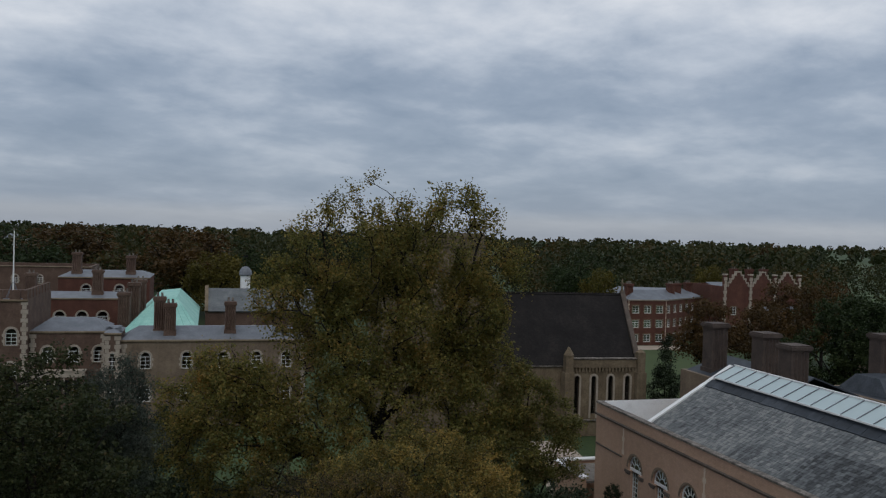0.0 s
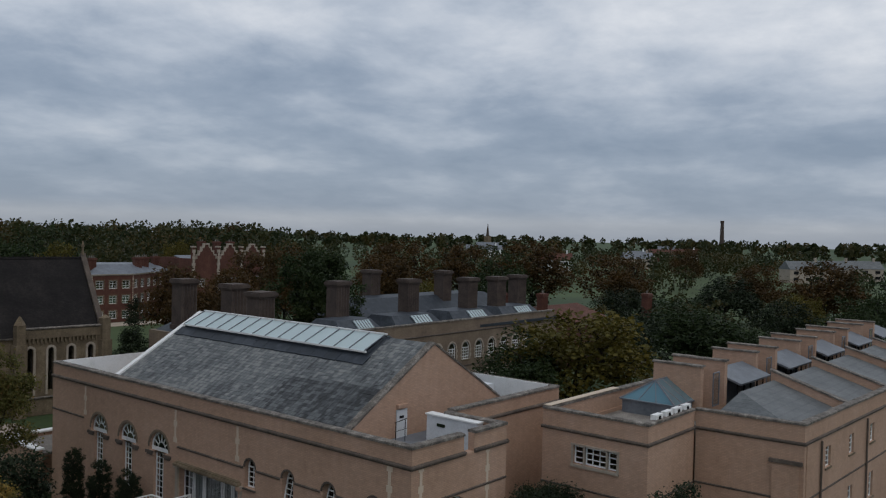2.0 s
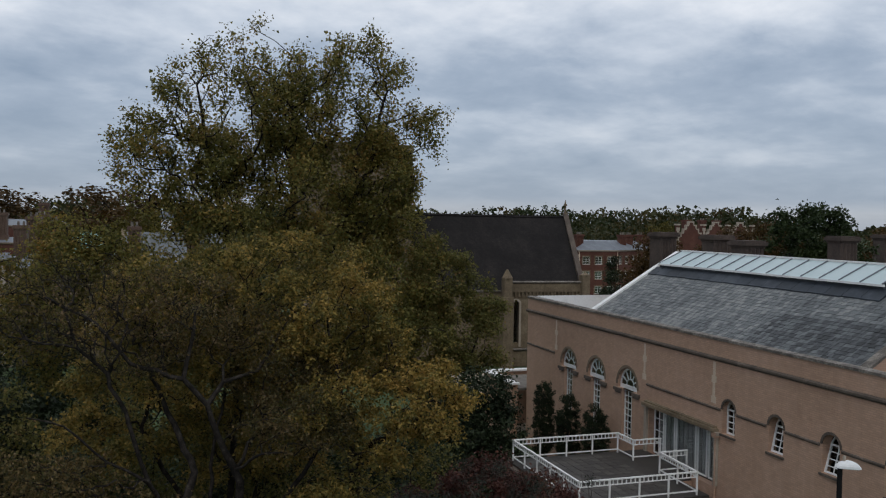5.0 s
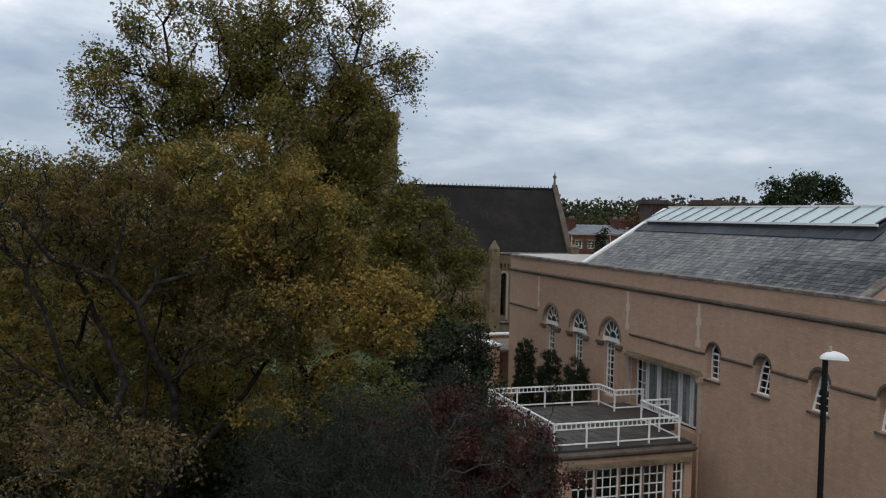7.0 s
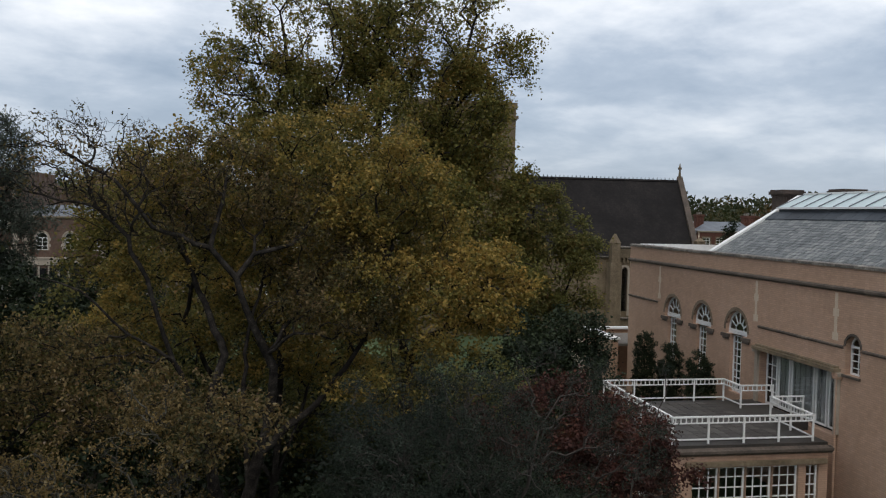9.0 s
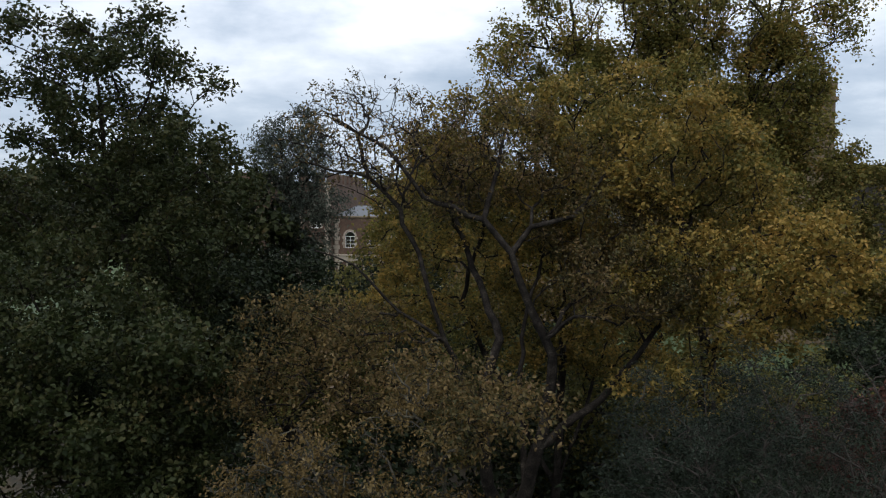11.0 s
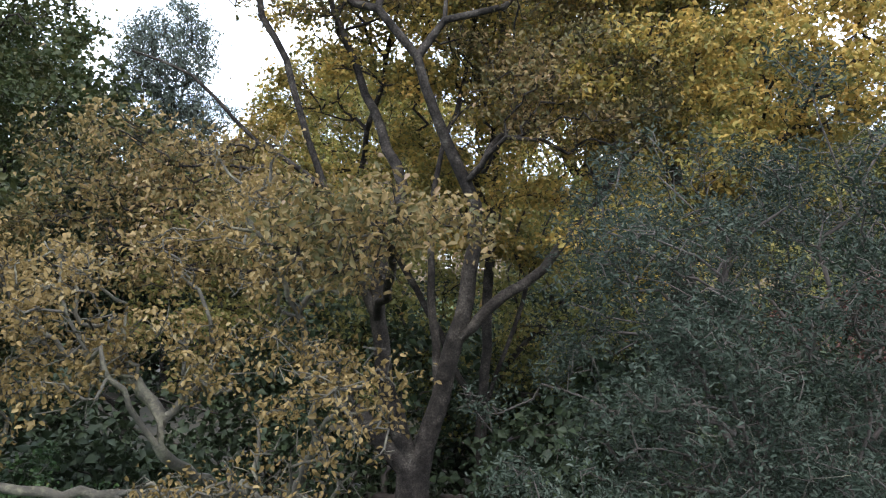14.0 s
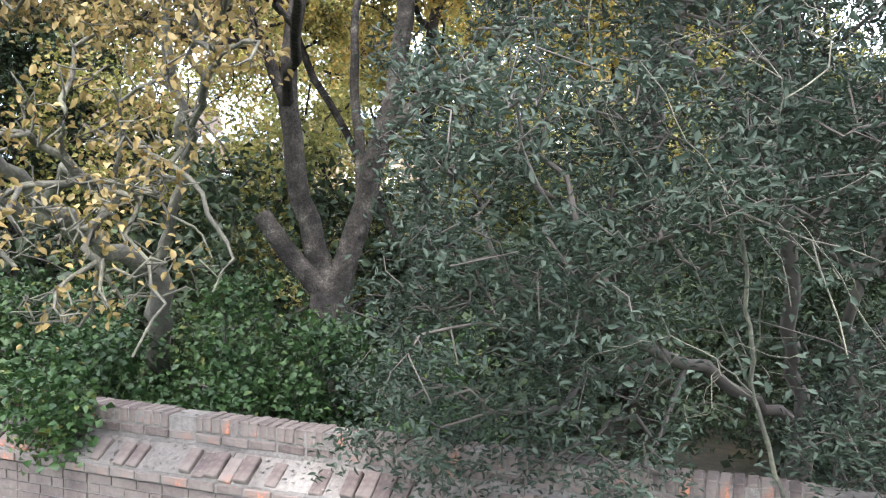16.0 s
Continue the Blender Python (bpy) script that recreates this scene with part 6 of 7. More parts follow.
oak_clumps = [(5.2, 24.4, 9.0, 1.5, 1.1, 0.9, 0.7), (4.6, 25.6, 10.6, 1.6, 1.2, 1.2, 1.2), (2.3, 25.6, 11.8, 1.6, 1.3, 1.2, 1.8), (2.7, 21.4, 7.1, 1.2, 0.8, 0.4, 0.4), (2.3, 19.9, 7.0, 0.8, 0.6, 0.4, 0.5), (-0.3, 25.4, 12.1, 1.8, 1.5, 1.15, 4.6), (0.9, 25.0, 11.2, 1.5, 1.2, 1.0, 1.6), (0.2, 23.6, 6.9, 2.2, 1.6, 0.8, 0.9), (-1.2, 24.0, 7.9, 1.5, 1.3, 0.8, 0.9), (-2.2, 23.6, 6.7, 1.2, 1.0, 0.7, 0.5)]
tree("oak_tree", "large spreading tree with thinning yellow and tan autumn leaves", 11, OAK, oak_clumps, (250, 0.54, 15), OAKLEAF, 15, 0.12, 0.08, width=0.52, gap=1.1, step=0.34, wobble=0.24, shell=0.62, tip=0.004, hang=0.45, power=2.2, flat=0.55, fine=True, girth=OAK_GIRTH, dome=True,
     bare=lambda p: 0.85 if (p[0] < 1.2 and p[2] > 10.6) else 0.6 if (p[0] < 2.9 and p[2] > 10.6) else 0.15 if p[2] > 8.6 else 0.42,
     extra=(RUSTLEAF, lambda p: p[1] < 22.8 or (p[0] < 1.5 and p[2] < 9))).matrix_basis = GARDEN
# a denser golden crown close behind it
tree("field_maple", "dense golden and green tree standing behind the oak", 28, [[(3.4, 29.8, -0.1), (3.4, 29.6, 3.0)], [(3.4, 29.6, 3), (3.6, 28.8, 9), (3.8, 28.0, 12.4)], [(3.4, 29.6, 3), (5.0, 29.0, 8)], [(3.4, 29.6, 3), (0.8, 29.0, 8), (1.8, 27.6, 11.2)]],
     [(4.2, 27.5, 11.3, 3.1, 2.1, 2.4, 3.6), (1.9, 26.9, 11.9, 1.6, 1.5, 1.2, 1.2), (1.2, 27.8, 9.0, 2.6, 1.8, 1.9, 1.8), (3.8, 28.6, 8.4, 2.8, 2.0, 2.2, 1.6)], (84, 0.78, 26), AMBERLEAF, 26, 0.11, 0.1, width=0.62, step=0.5, wobble=0.2, shell=0.9, tip=0.005, hang=0.35, flat=0.72, gap=1.3, dome=True)
tree("golden_maple", "amber-gold maple with rounded leaf clumps above the shrubs", 29, [[(7.0, 26.4, -0.1), (6.9, 26.2, 4.0), (6.8, 26.0, 7.3)], [(6.8, 26.0, 7.3), (6.3, 25.8, 9.3), (5.9, 26.0, 11.6)], [(6.8, 26.0, 7.3), (7.2, 25.6, 8.0), (8.1, 24.8, 8.5), (8.4, 24.2, 9.4)], [(6.9, 26.2, 4.0), (6.2, 25.2, 5.6), (5.9, 24.4, 6.5)]],
     [(5.9, 26.2, 11.7, 1.7, 1.7, 1.6, 2.6), (6.9, 25.6, 10.5, 1.2, 1.4, 1.3, 1.8), (8.25, 24.0, 9.4, 1.05, 1.2, 1.0, 1.9), (7.4, 24.8, 8.2, 1.2, 1.2, 0.9, 1.0), (5.9, 24.9, 9.2, 1.3, 1.0, 1.1, 1.0), (5.9, 24.4, 6.7, 1.0, 0.8, 0.5, 0.5)], (58, 0.62, 24), AMBERLEAF, 24, 0.1, 0.095, width=0.62, step=0.45, wobble=0.2, shell=0.88, tip=0.005, hang=0.4, flat=0.75, gap=1.25, dome=True, girth=[(0.26, 0.17), (0.1, 0.02), (0.09, 0.02), (0.06, 0.02)])
# a small lichened tree close to the eye
tree("medlar_tree", "small crooked tree with tan curling leaves and lichened pale limbs", 12,
     [[(1.0, 23.4, -0.1), (1.1, 23.0, 2.0), (1.4, 21.9, 3.6)], [(1.4, 21.9, 3.6), (1.85, 21.2, 4.7), (1.75, 20.8, 6.0), (1.4, 20.3, 7.0)], [(1.4, 21.9, 3.6), (0.95, 20.6, 4.2), (0.2, 19.6, 4.5), (-0.9, 19.2, 4.65), (-2.2, 19.2, 5.0)], [(0.95, 20.6, 4.2), (0.65, 19.5, 5.0), (0.25, 19.2, 5.8)], [(0.2, 19.6, 4.55), (0.9, 19.0, 4.35), (1.5, 18.8, 3.9)], [(1.85, 21.2, 4.7), (2.4, 19.9, 5.4), (2.6, 19.2, 5.7)], [(-0.9, 19.2, 4.65), (-1.2, 19.2, 5.4), (-1.0, 19.2, 6.1)],
      [(0.95, 20.6, 4.2), (1.35, 19.9, 4.55), (1.8, 19.5, 4.35), (2.1, 19.3, 4.6), (2.5, 19.1, 4.35), (2.7, 19.0, 3.95)], [(1.8, 19.5, 4.35), (1.95, 19.2, 4.9), (2.3, 19.0, 5.05)], [(0.2, 19.6, 4.5), (0.7, 19.2, 4.75), (1.0, 19.0, 4.5), (1.4, 18.9, 4.6)], [(2.1, 19.3, 4.6), (2.05, 19.0, 4.1), (2.35, 18.8, 3.7), (2.2, 18.7, 3.4)]],
     [(-0.3, 19.4, 6.15, 1.7, 1.0, 0.9, 5), (1.2, 18.9, 4.5, 1.0, 0.5, 0.7, 1.2), (2.1, 19.1, 4.7, 0.7, 0.4, 0.5, 2.0), (1.9, 18.9, 3.9, 0.6, 0.3, 0.4, 1.4), (-1.8, 19.5, 5.2, 1.0, 0.8, 1.0, 1.2), (2.4, 19.4, 5.6, 0.7, 0.6, 0.6, 0.8), (1.4, 20.3, 7.0, 1.3, 0.9, 0.9, 1.2)], (110, 0.28, 11), RUSTLEAF, 12, 0.08, 0.056, width=0.6, bark=PALEBARK, step=0.15, wobble=0.5, shell=0.3, tip=0.006, hang=0.6, fine=True, bare=lambda p: 0.8 if p[2] < 4.2 else 0.6 if p[2] < 5.2 else 0.25,
     girth=[(0.14, 0.11), (0.055, 0.015), (0.08, 0.03), (0.045, 0.015), (0.035, 0.012), (0.035, 0.012), (0.035, 0.012), (0.04, 0.012), (0.02, 0.008), (0.025, 0.008), (0.02, 0.006)]).matrix_basis = GARDEN
# the tall plane tree behind
PLANE = [
    [(7.0, 50, -0.1), (7.0, 50, 4), (7.1, 50, 9)],
    [(7.1, 50, 9), (8.2, 50, 13), (8.6, 50, 18), (8.0, 50, 23)],
    [(7.1, 50, 9), (4.8, 49.5, 13), (3.6, 49.5, 18), (3.2, 49.5, 21)],
    [(7.1, 50, 9), (10.5, 48.5, 13), (12.5, 48, 18), (13, 48, 21)],
    [(7.0, 50, 4), (2, 48, 8), (-2, 47.5, 10)],
    [(7.0, 50, 4), (12, 46.5, 7), (16, 45, 9)],
]
plane_clumps = [(8.2, 49.3, 20.4, 2.4, 3.4, 2.6, 2.6), (5.0, 49.5, 20.6, 4.3, 4.2, 4.0, 4), (11.4, 49, 21.3, 3.6, 3.8, 3.6, 3.2), (1.4, 49, 17.6, 2.7, 3.0, 2.2, 1.6), (15.0, 48.5, 19.6, 1.5, 1.6, 1.4, 0.5), (7.5, 49, 15.4, 6.6, 4.6, 3.6, 7), (12.7, 48.4, 16.0, 2.1, 2.8, 4.2, 3.8), (8.0, 46.5, 9.5, 8.6, 5.0, 5.0, 8), (-2.0, 47.5, 9.6, 4.8, 4.6, 4.4, 4), (-3.0, 47.5, 11.2, 3.3, 3.4, 2.9, 2.6), (13.2, 46, 9.6, 3.0, 3.0, 4.6, 2.6)]
tree("plane_tree", "very tall olive-green tree with thinning leafy top", 13, PLANE, plane_clumps, (1050, 0.6, 6), PLANELEAF, 30, 0.26, 0.15, gap=0.85, step=0.8, wobble=0.25, shell=0.5, tip=0.011, hang=0.35, width=0.8, flat=0.9, bare=lambda p: 0.34 if p[2] > 19.5 else 0.1 if p[2] > 16 else 0.0, girth=[(0.6, 0.4), (0.24, 0.06), (0.2, 0.06), (0.2, 0.06), (0.2, 0.06), (0.2, 0.06)])
# grey-green evergreen beside the wall
HOLM = [
    [(7.2, 21.0, -0.1), (7.1, 20.7, 1.5), (7.0, 20.5, 2.6)],
    [(7.0, 20.5, 2.6), (6.4, 19.6, 4.2), (6.0, 19.2, 6.2)],
    [(7.0, 20.5, 2.6), (8.2, 20.0, 4.4), (8.6, 19.8, 6.6)],
    [(7.0, 20.5, 2.6), (5.6, 19.2, 3.3), (4.5, 18.3, 3.8)],
    [(7.0, 20.5, 2.6), (6.6, 18.6, 3.0), (6.0, 17.3, 3.3), (5.4, 16.7, 3.0)],
]
holm_clumps = [(6.6, 19.8, 6.0, 2.5, 2.1, 2.2, 4), (4.5, 18.4, 4.3, 0.9, 0.8, 1.0, 1.6), (9.0, 19.8, 5.8, 2.6, 2.6, 2.9, 2.2), (5.2, 18.0, 4.2, 0.6, 0.5, 0.55, 0.9), (5.9, 18.0, 5.1, 0.7, 0.6, 0.5, 0.9), (6.6, 18.0, 4.5, 0.6, 0.5, 0.4, 0.6), (6.4, 17.7, 3.4, 0.6, 0.5, 0.45, 0.6), (5.6, 18.4, 5.9, 0.9, 0.7, 0.7, 1.0), (4.2, 19.0, 3.3, 0.9, 0.7, 0.8, 1.2), (8.2, 18.2, 3.6, 1.2, 1.0, 1.4, 1.0), (6.9, 18.8, 2.8, 0.9, 0.5, 0.8, 1.0), (4.9, 18.6, 3.1, 0.5, 0.4, 0.4, 0.4)]
tree("holm_oak", "dense grey-green evergreen tree leaning over the brick wall", 14, HOLM, holm_clumps, (380, 0.36, 10), HOLMLEAF, 36, 0.08, 0.05, gap=1.05, bare=lambda p: 0.5 if (p[0] > 6.8 and p[2] > 5.6) else 0.1, bark=TWIG, step=0.25, wobble=0.35, shell=0.45, tip=0.004, hang=-0.25, width=0.36, flat=0.8, fine=True, girth=[(0.10, 0.08), (0.04, 0.012), (0.04, 0.012), (0.03, 0.01), (0.03, 0.01)]).matrix_basis = GARDEN
tree("bare_shrub", "tangle of thin bare arching twigs leaning over the wall", 26, [[(6.9, 18.9, -0.1), (6.2, 18.4, 1.8), (5.5, 17.9, 3.4), (5.22, 17.4, 4.29)], [(5.22, 17.4, 4.29), (5.48, 17.3, 4.18), (5.76, 17.25, 4.1), (5.97, 17.2, 4.25)], [(5.22, 17.4, 4.29), (5.47, 17.3, 4.35), (5.69, 17.25, 4.47), (5.88, 17.2, 4.42)], [(5.48, 17.3, 4.18), (5.54, 17.25, 3.96), (5.6, 17.2, 3.7)], [(5.48, 17.3, 4.18), (5.7, 17.25, 3.85), (5.89, 17.2, 3.59)], [(5.22, 17.4, 4.29), (5.35, 17.3, 4.1), (5.4, 17.3, 3.9)],
      [(5.5, 17.9, 3.4), (5.0, 17.6, 4.2), (4.61, 17.3, 4.68), (4.5, 17.2, 4.82), (4.48, 17.2, 5.06), (4.49, 17.2, 5.31), (4.56, 17.2, 5.45)], [(5.22, 17.4, 4.29), (5.0, 17.3, 4.52), (4.89, 17.2, 4.58), (4.8, 17.2, 4.77), (4.69, 17.2, 4.9)], [(5.5, 17.9, 3.4), (5.4, 17.5, 4.6), (5.32, 17.3, 4.86), (5.15, 17.2, 4.91), (4.93, 17.2, 5.02), (4.77, 17.2, 4.96)], [(5.5, 17.9, 3.4), (5.09, 17.3, 3.67), (4.82, 17.1, 3.8), (4.74, 17.0, 3.96)]],
     [(5.65, 17.3, 4.15, 0.4, 0.2, 0.35, 1.4), (5.0, 17.4, 4.6, 0.6, 0.3, 0.5, 0.8), (5.0, 17.3, 3.6, 0.5, 0.2, 0.25, 0.8), (5.6, 17.5, 5.4, 0.8, 0.3, 0.6, 0.8)], (34, 0.3, 5), HOLMLEAF, 3, 0.07, 0.05, bark=PALEBARK, step=0.1, wobble=0.22, shell=0.3, tip=0.0012, power=3.2, flare=0, category="shrub", droop=0.2, girth=[(0.02, 0.009), (0.006, 0.002), (0.005, 0.002), (0.005, 0.002), (0.005, 0.002), (0.004, 0.002), (0.006, 0.002), (0.005, 0.002), (0.005, 0.002), (0.006, 0.002)]).matrix_basis = GARDEN
# green ivy mound behind the wall
IVY = [[(0.5, 23.0, -0.1), (0.5, 22.8, 1.2), (0.6, 22.6, 1.8)], [(0.6, 22.6, 1.8), (-1.2, 22.4, 2.4)], [(0.6, 22.6, 1.8), (2.2, 21.9, 2.3)]]
tree("ivy_mound", "dense fresh green shrub spilling over the brick wall", 15, IVY, [(-0.2, 22.4, 2.4, 2.6, 1.3, 1.15, 3), (2.2, 21.7, 2.4, 1.5, 1.1, 1.1, 2), (-2.6, 22.6, 2.6, 1.8, 1.3, 1.2, 1.6), (0.45, 20.95, 2.75, 0.45, 0.35, 0.35, 0.35), (1.1, 20.42, 2.70, 0.38, 0.28, 0.32, 0.5), (3.6, 21.2, 2.2, 1.1, 0.8, 0.9, 0.8)], (150, 0.38, 8), IVYLEAF, 50, 0.10, 0.066, bark=TWIG, step=0.3, shell=0.35, tip=0.004, hang=0.3, width=0.75, category="shrub").matrix_basis = GARDEN
# undergrowth that closes the garden behind, its dark leaves painting in the shadow
tree("undergrowth", "undergrowth beneath the trees, shade put into its dark leaves", 16, [[(0, 30, -0.1), (0, 30, 1.0)], [(0, 30, 1), (-6, 30, 1.5)], [(0, 30, 1), (7, 29, 1.5)]], [(-6, 29, 1.8, 5, 2.5, 1.9, 2), (1.0, 31, 2.4, 5, 2.5, 2.6, 2), (8, 28, 2.2, 4.5, 3, 2.4, 2), (12, 34, 2, 3, 4, 2.4, 1), (-3.5, 26.5, 1.6, 3.0, 2.0, 1.6, 1.6), (8.6, 32.5, 2.4, 3.6, 2.0, 2.4, 2.0)], (240, 0.8, 6), DARKLEAF, 26, 0.25, 0.2, width=0.7, bark=TWIG, step=0.6, shell=0.5, tip=0.006, category="shrub")
tree("hazel_tree", "yellow-green leafy tree behind the oak", 27, [[(3.5, 32.5, -0.1), (3.5, 32.5, 2)], [(3.5, 32.5, 2), (1.5, 32, 6)], [(3.5, 32.5, 2), (6.5, 32, 6)]], [(3.4, 32.5, 4.8, 3.2, 1.4, 2.8, 2.6), (0.5, 32, 6.0, 3.4, 2, 2.8, 2.4), (5.5, 32, 5.6, 3.8, 2, 3.0, 2.4), (3, 33.5, 3, 5, 2, 2.4, 2), (-2.8, 32.6, 5.6, 2.2, 2, 3.0, 1.8), (10, 32, 4.2, 3, 2, 3, 1.6)], (160, 0.7, 6), LIMELEAF, 34, 0.2, 0.12, width=0.75, gap=1.25, step=0.6, shell=0.45, tip=0.006).matrix_basis = GARDEN
# dark red shrub tree by the terrace
tree("red_maple", "low dark red leafed tree beside the terrace", 17, [[(12.3, 28.6, -0.1), (12.3, 28.7, 1.5), (12.2, 28.8, 2.4)], [(12.2, 28.8, 2.4), (10.8, 28.4, 4.2)], [(12.2, 28.8, 2.4), (13.6, 29, 4.0)]], [(11.4, 28.4, 4.6, 2.4, 2.0, 1.7, 3), (13.8, 28.8, 4.0, 1.9, 1.8, 1.7, 2), (12.3, 27.0, 3.0, 2.4, 1.5, 1.6, 1.5), (15.2, 29.0, 3.5, 1.2, 1.3, 1.2, 1)], (110, 0.5, 9), REDLEAF, 36, 0.14, 0.11, width=0.65, bark=TWIG, step=0.4, shell=0.5, tip=0.003)
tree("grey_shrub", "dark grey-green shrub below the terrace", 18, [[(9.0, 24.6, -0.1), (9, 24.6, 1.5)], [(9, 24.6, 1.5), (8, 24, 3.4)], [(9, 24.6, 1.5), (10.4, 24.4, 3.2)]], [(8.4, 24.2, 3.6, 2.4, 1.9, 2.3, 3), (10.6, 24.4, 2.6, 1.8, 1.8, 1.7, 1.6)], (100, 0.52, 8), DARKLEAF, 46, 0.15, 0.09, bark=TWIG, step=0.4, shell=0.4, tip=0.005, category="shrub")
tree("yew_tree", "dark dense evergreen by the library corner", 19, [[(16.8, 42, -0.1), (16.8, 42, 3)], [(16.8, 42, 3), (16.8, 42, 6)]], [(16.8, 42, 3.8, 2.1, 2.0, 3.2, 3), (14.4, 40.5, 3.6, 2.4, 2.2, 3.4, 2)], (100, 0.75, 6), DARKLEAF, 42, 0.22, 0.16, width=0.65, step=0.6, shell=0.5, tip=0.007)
# left of the oak
tree("ash_tree", "tall dark green tree with open feathery branches", 20, [[(-9, 31, -0.1), (-8.8, 31, 4), (-8.6, 31, 8)], [(-8.6, 31, 8), (-9.6, 31, 12), (-10, 31, 15.5)], [(-8.6, 31, 8), (-7, 30.5, 11), (-5.9, 30, 12)], [(-8.8, 31, 4), (-6.4, 30, 8)]], [(-10.2, 31, 14.2, 3.4, 2.8, 3.0, 3), (-7.2, 30.3, 11.4, 2.2, 2.2, 2.0, 2), (-9, 30.5, 9.4, 3.6, 2.6, 2.6, 2.2), (-6.4, 30, 9.0, 1.9, 1.8, 1.8, 1.2), (-12.4, 31, 9, 2.6, 2.6, 4, 1.2)], (110, 0.75, 8), GREENLEAF, 40, 0.18, 0.14, width=0.65, flat=0.35, gap=1.3, step=0.6, wobble=0.18, shell=0.3, tip=0.008).matrix_basis = GARDEN
tree("laurel_tree", "dense green and bronze shrub tree in shade", 21, [[(-6.4, 24, -0.1), (-6.3, 24, 2), (-6.2, 24, 4)], [(-6.2, 24, 4), (-4.6, 23.4, 6.6)], [(-6.2, 24, 4), (-7.6, 24, 7)]], [(-6.0, 23.8, 6.2, 2.8, 2.2, 2.7, 3), (-4.2, 22.8, 6.9, 1.3, 1.2, 1.5, 1.2), (-5.0, 22.6, 4.0, 2.2, 1.4, 2.0, 1.4), (-8.4, 24, 6.8, 2, 2, 3, 1)], (130, 0.6, 7), GREENLEAF, 46, 0.16, 0.125, width=0.7, flat=0.35, gap=1.25, step=0.45, shell=0.35, tip=0.006).matrix_basis = GARDEN
tree("bay_tree", "very dark dense evergreen in the middle of the garden", 22, [[(-5.4, 34, -0.1), (-5.4, 34, 2.5)], [(-5.4, 34, 2.5), (-5.4, 34, 6)]], [(-6.0, 34, 6.0, 3.2, 2.3, 3.0, 3), (-3.4, 35, 4.4, 2.2, 2, 2.6, 1.4), (-9.0, 35, 4.6, 3.0, 2, 3.4, 2), (-4.3, 34.5, 7.4, 1.3, 1.5, 1.7, 1.0)], (120, 0.7, 7), DARKLEAF, 46, 0.22, 0.15, width=0.65, step=0.5, shell=0.5, tip=0.006).matrix_basis = GARDEN
tree("eucalyptus_tree", "slender grey-green tree with wispy rounded top", 23, [[(-8.4, 41, -0.1), (-8.3, 41, 6), (-8.0, 41, 11)]], [(-8.0, 41, 13.0, 1.7, 1.5, 1.9, 3), (-9.2, 41, 11.4, 1.4, 1.4, 2.0, 2), (-7.4, 41, 10.4, 1.6, 1.4, 2.0, 1.8), (-8.6, 41, 8.6, 1.8, 1.6, 2.2, 1.2)], (150, 0.45, 7), BLUELEAF, 24, 0.16, 0.15, step=0.6, shell=0.4, tip=0.007, hang=0.7, width=0.3)
tree("garden_tree", "broad dark green tree with russet flecks", 24, [[(-13, 39, -0.1), (-13, 39, 5)], [(-13, 39, 5), (-12, 39, 11)], [(-13, 39, 5), (-15.5, 39, 10)]], [(-12.5, 39, 10.8, 4.5, 4, 3.4, 3), (-17.5, 39, 9.6, 4.4, 4, 3.2, 2.4), (-10, 37, 6, 3.5, 3, 3, 1.4), (-22, 40, 8, 4, 4, 4, 2)], (170, 0.95, 7), GREENLEAF, 24, 0.33, 0.25, width=0.75, step=0.8, shell=0.5, tip=0.009)
tree("lime_tree", "small yellow-green leafy tree near the library corner", 61, [[(16.4, 45.5, -0.1), (16.4, 45.5, 4)], [(16.4, 45.5, 4), (15.6, 45.5, 9), (16.0, 45.5, 12.4)], [(16.4, 45.5, 4), (18.0, 45.3, 8.5)]], [(15.6, 45.5, 11.4, 1.7, 1.7, 2.2, 2), (17.2, 45.3, 8.6, 2.2, 1.8, 2.8, 3), (14.8, 45.2, 8.0, 2.2, 1.8, 3.0, 2)], (110, 0.55, 6), LIMELEAF, 42, 0.20, 0.145, width=0.7, step=0.5, shell=0.5, tip=0.007)
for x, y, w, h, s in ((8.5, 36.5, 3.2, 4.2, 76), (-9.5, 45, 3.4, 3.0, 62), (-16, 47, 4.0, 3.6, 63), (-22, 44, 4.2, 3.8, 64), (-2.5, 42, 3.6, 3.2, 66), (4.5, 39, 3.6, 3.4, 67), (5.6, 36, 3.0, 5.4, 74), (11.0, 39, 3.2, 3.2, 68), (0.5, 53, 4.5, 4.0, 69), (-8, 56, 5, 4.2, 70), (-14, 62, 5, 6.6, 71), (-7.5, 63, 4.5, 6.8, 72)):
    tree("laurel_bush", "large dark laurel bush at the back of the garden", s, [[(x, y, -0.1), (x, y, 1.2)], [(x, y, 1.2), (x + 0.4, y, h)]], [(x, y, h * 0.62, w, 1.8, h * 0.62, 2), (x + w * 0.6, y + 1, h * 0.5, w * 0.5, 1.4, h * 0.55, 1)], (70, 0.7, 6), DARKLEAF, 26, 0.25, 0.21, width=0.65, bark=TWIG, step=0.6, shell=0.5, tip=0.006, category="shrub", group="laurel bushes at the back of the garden")
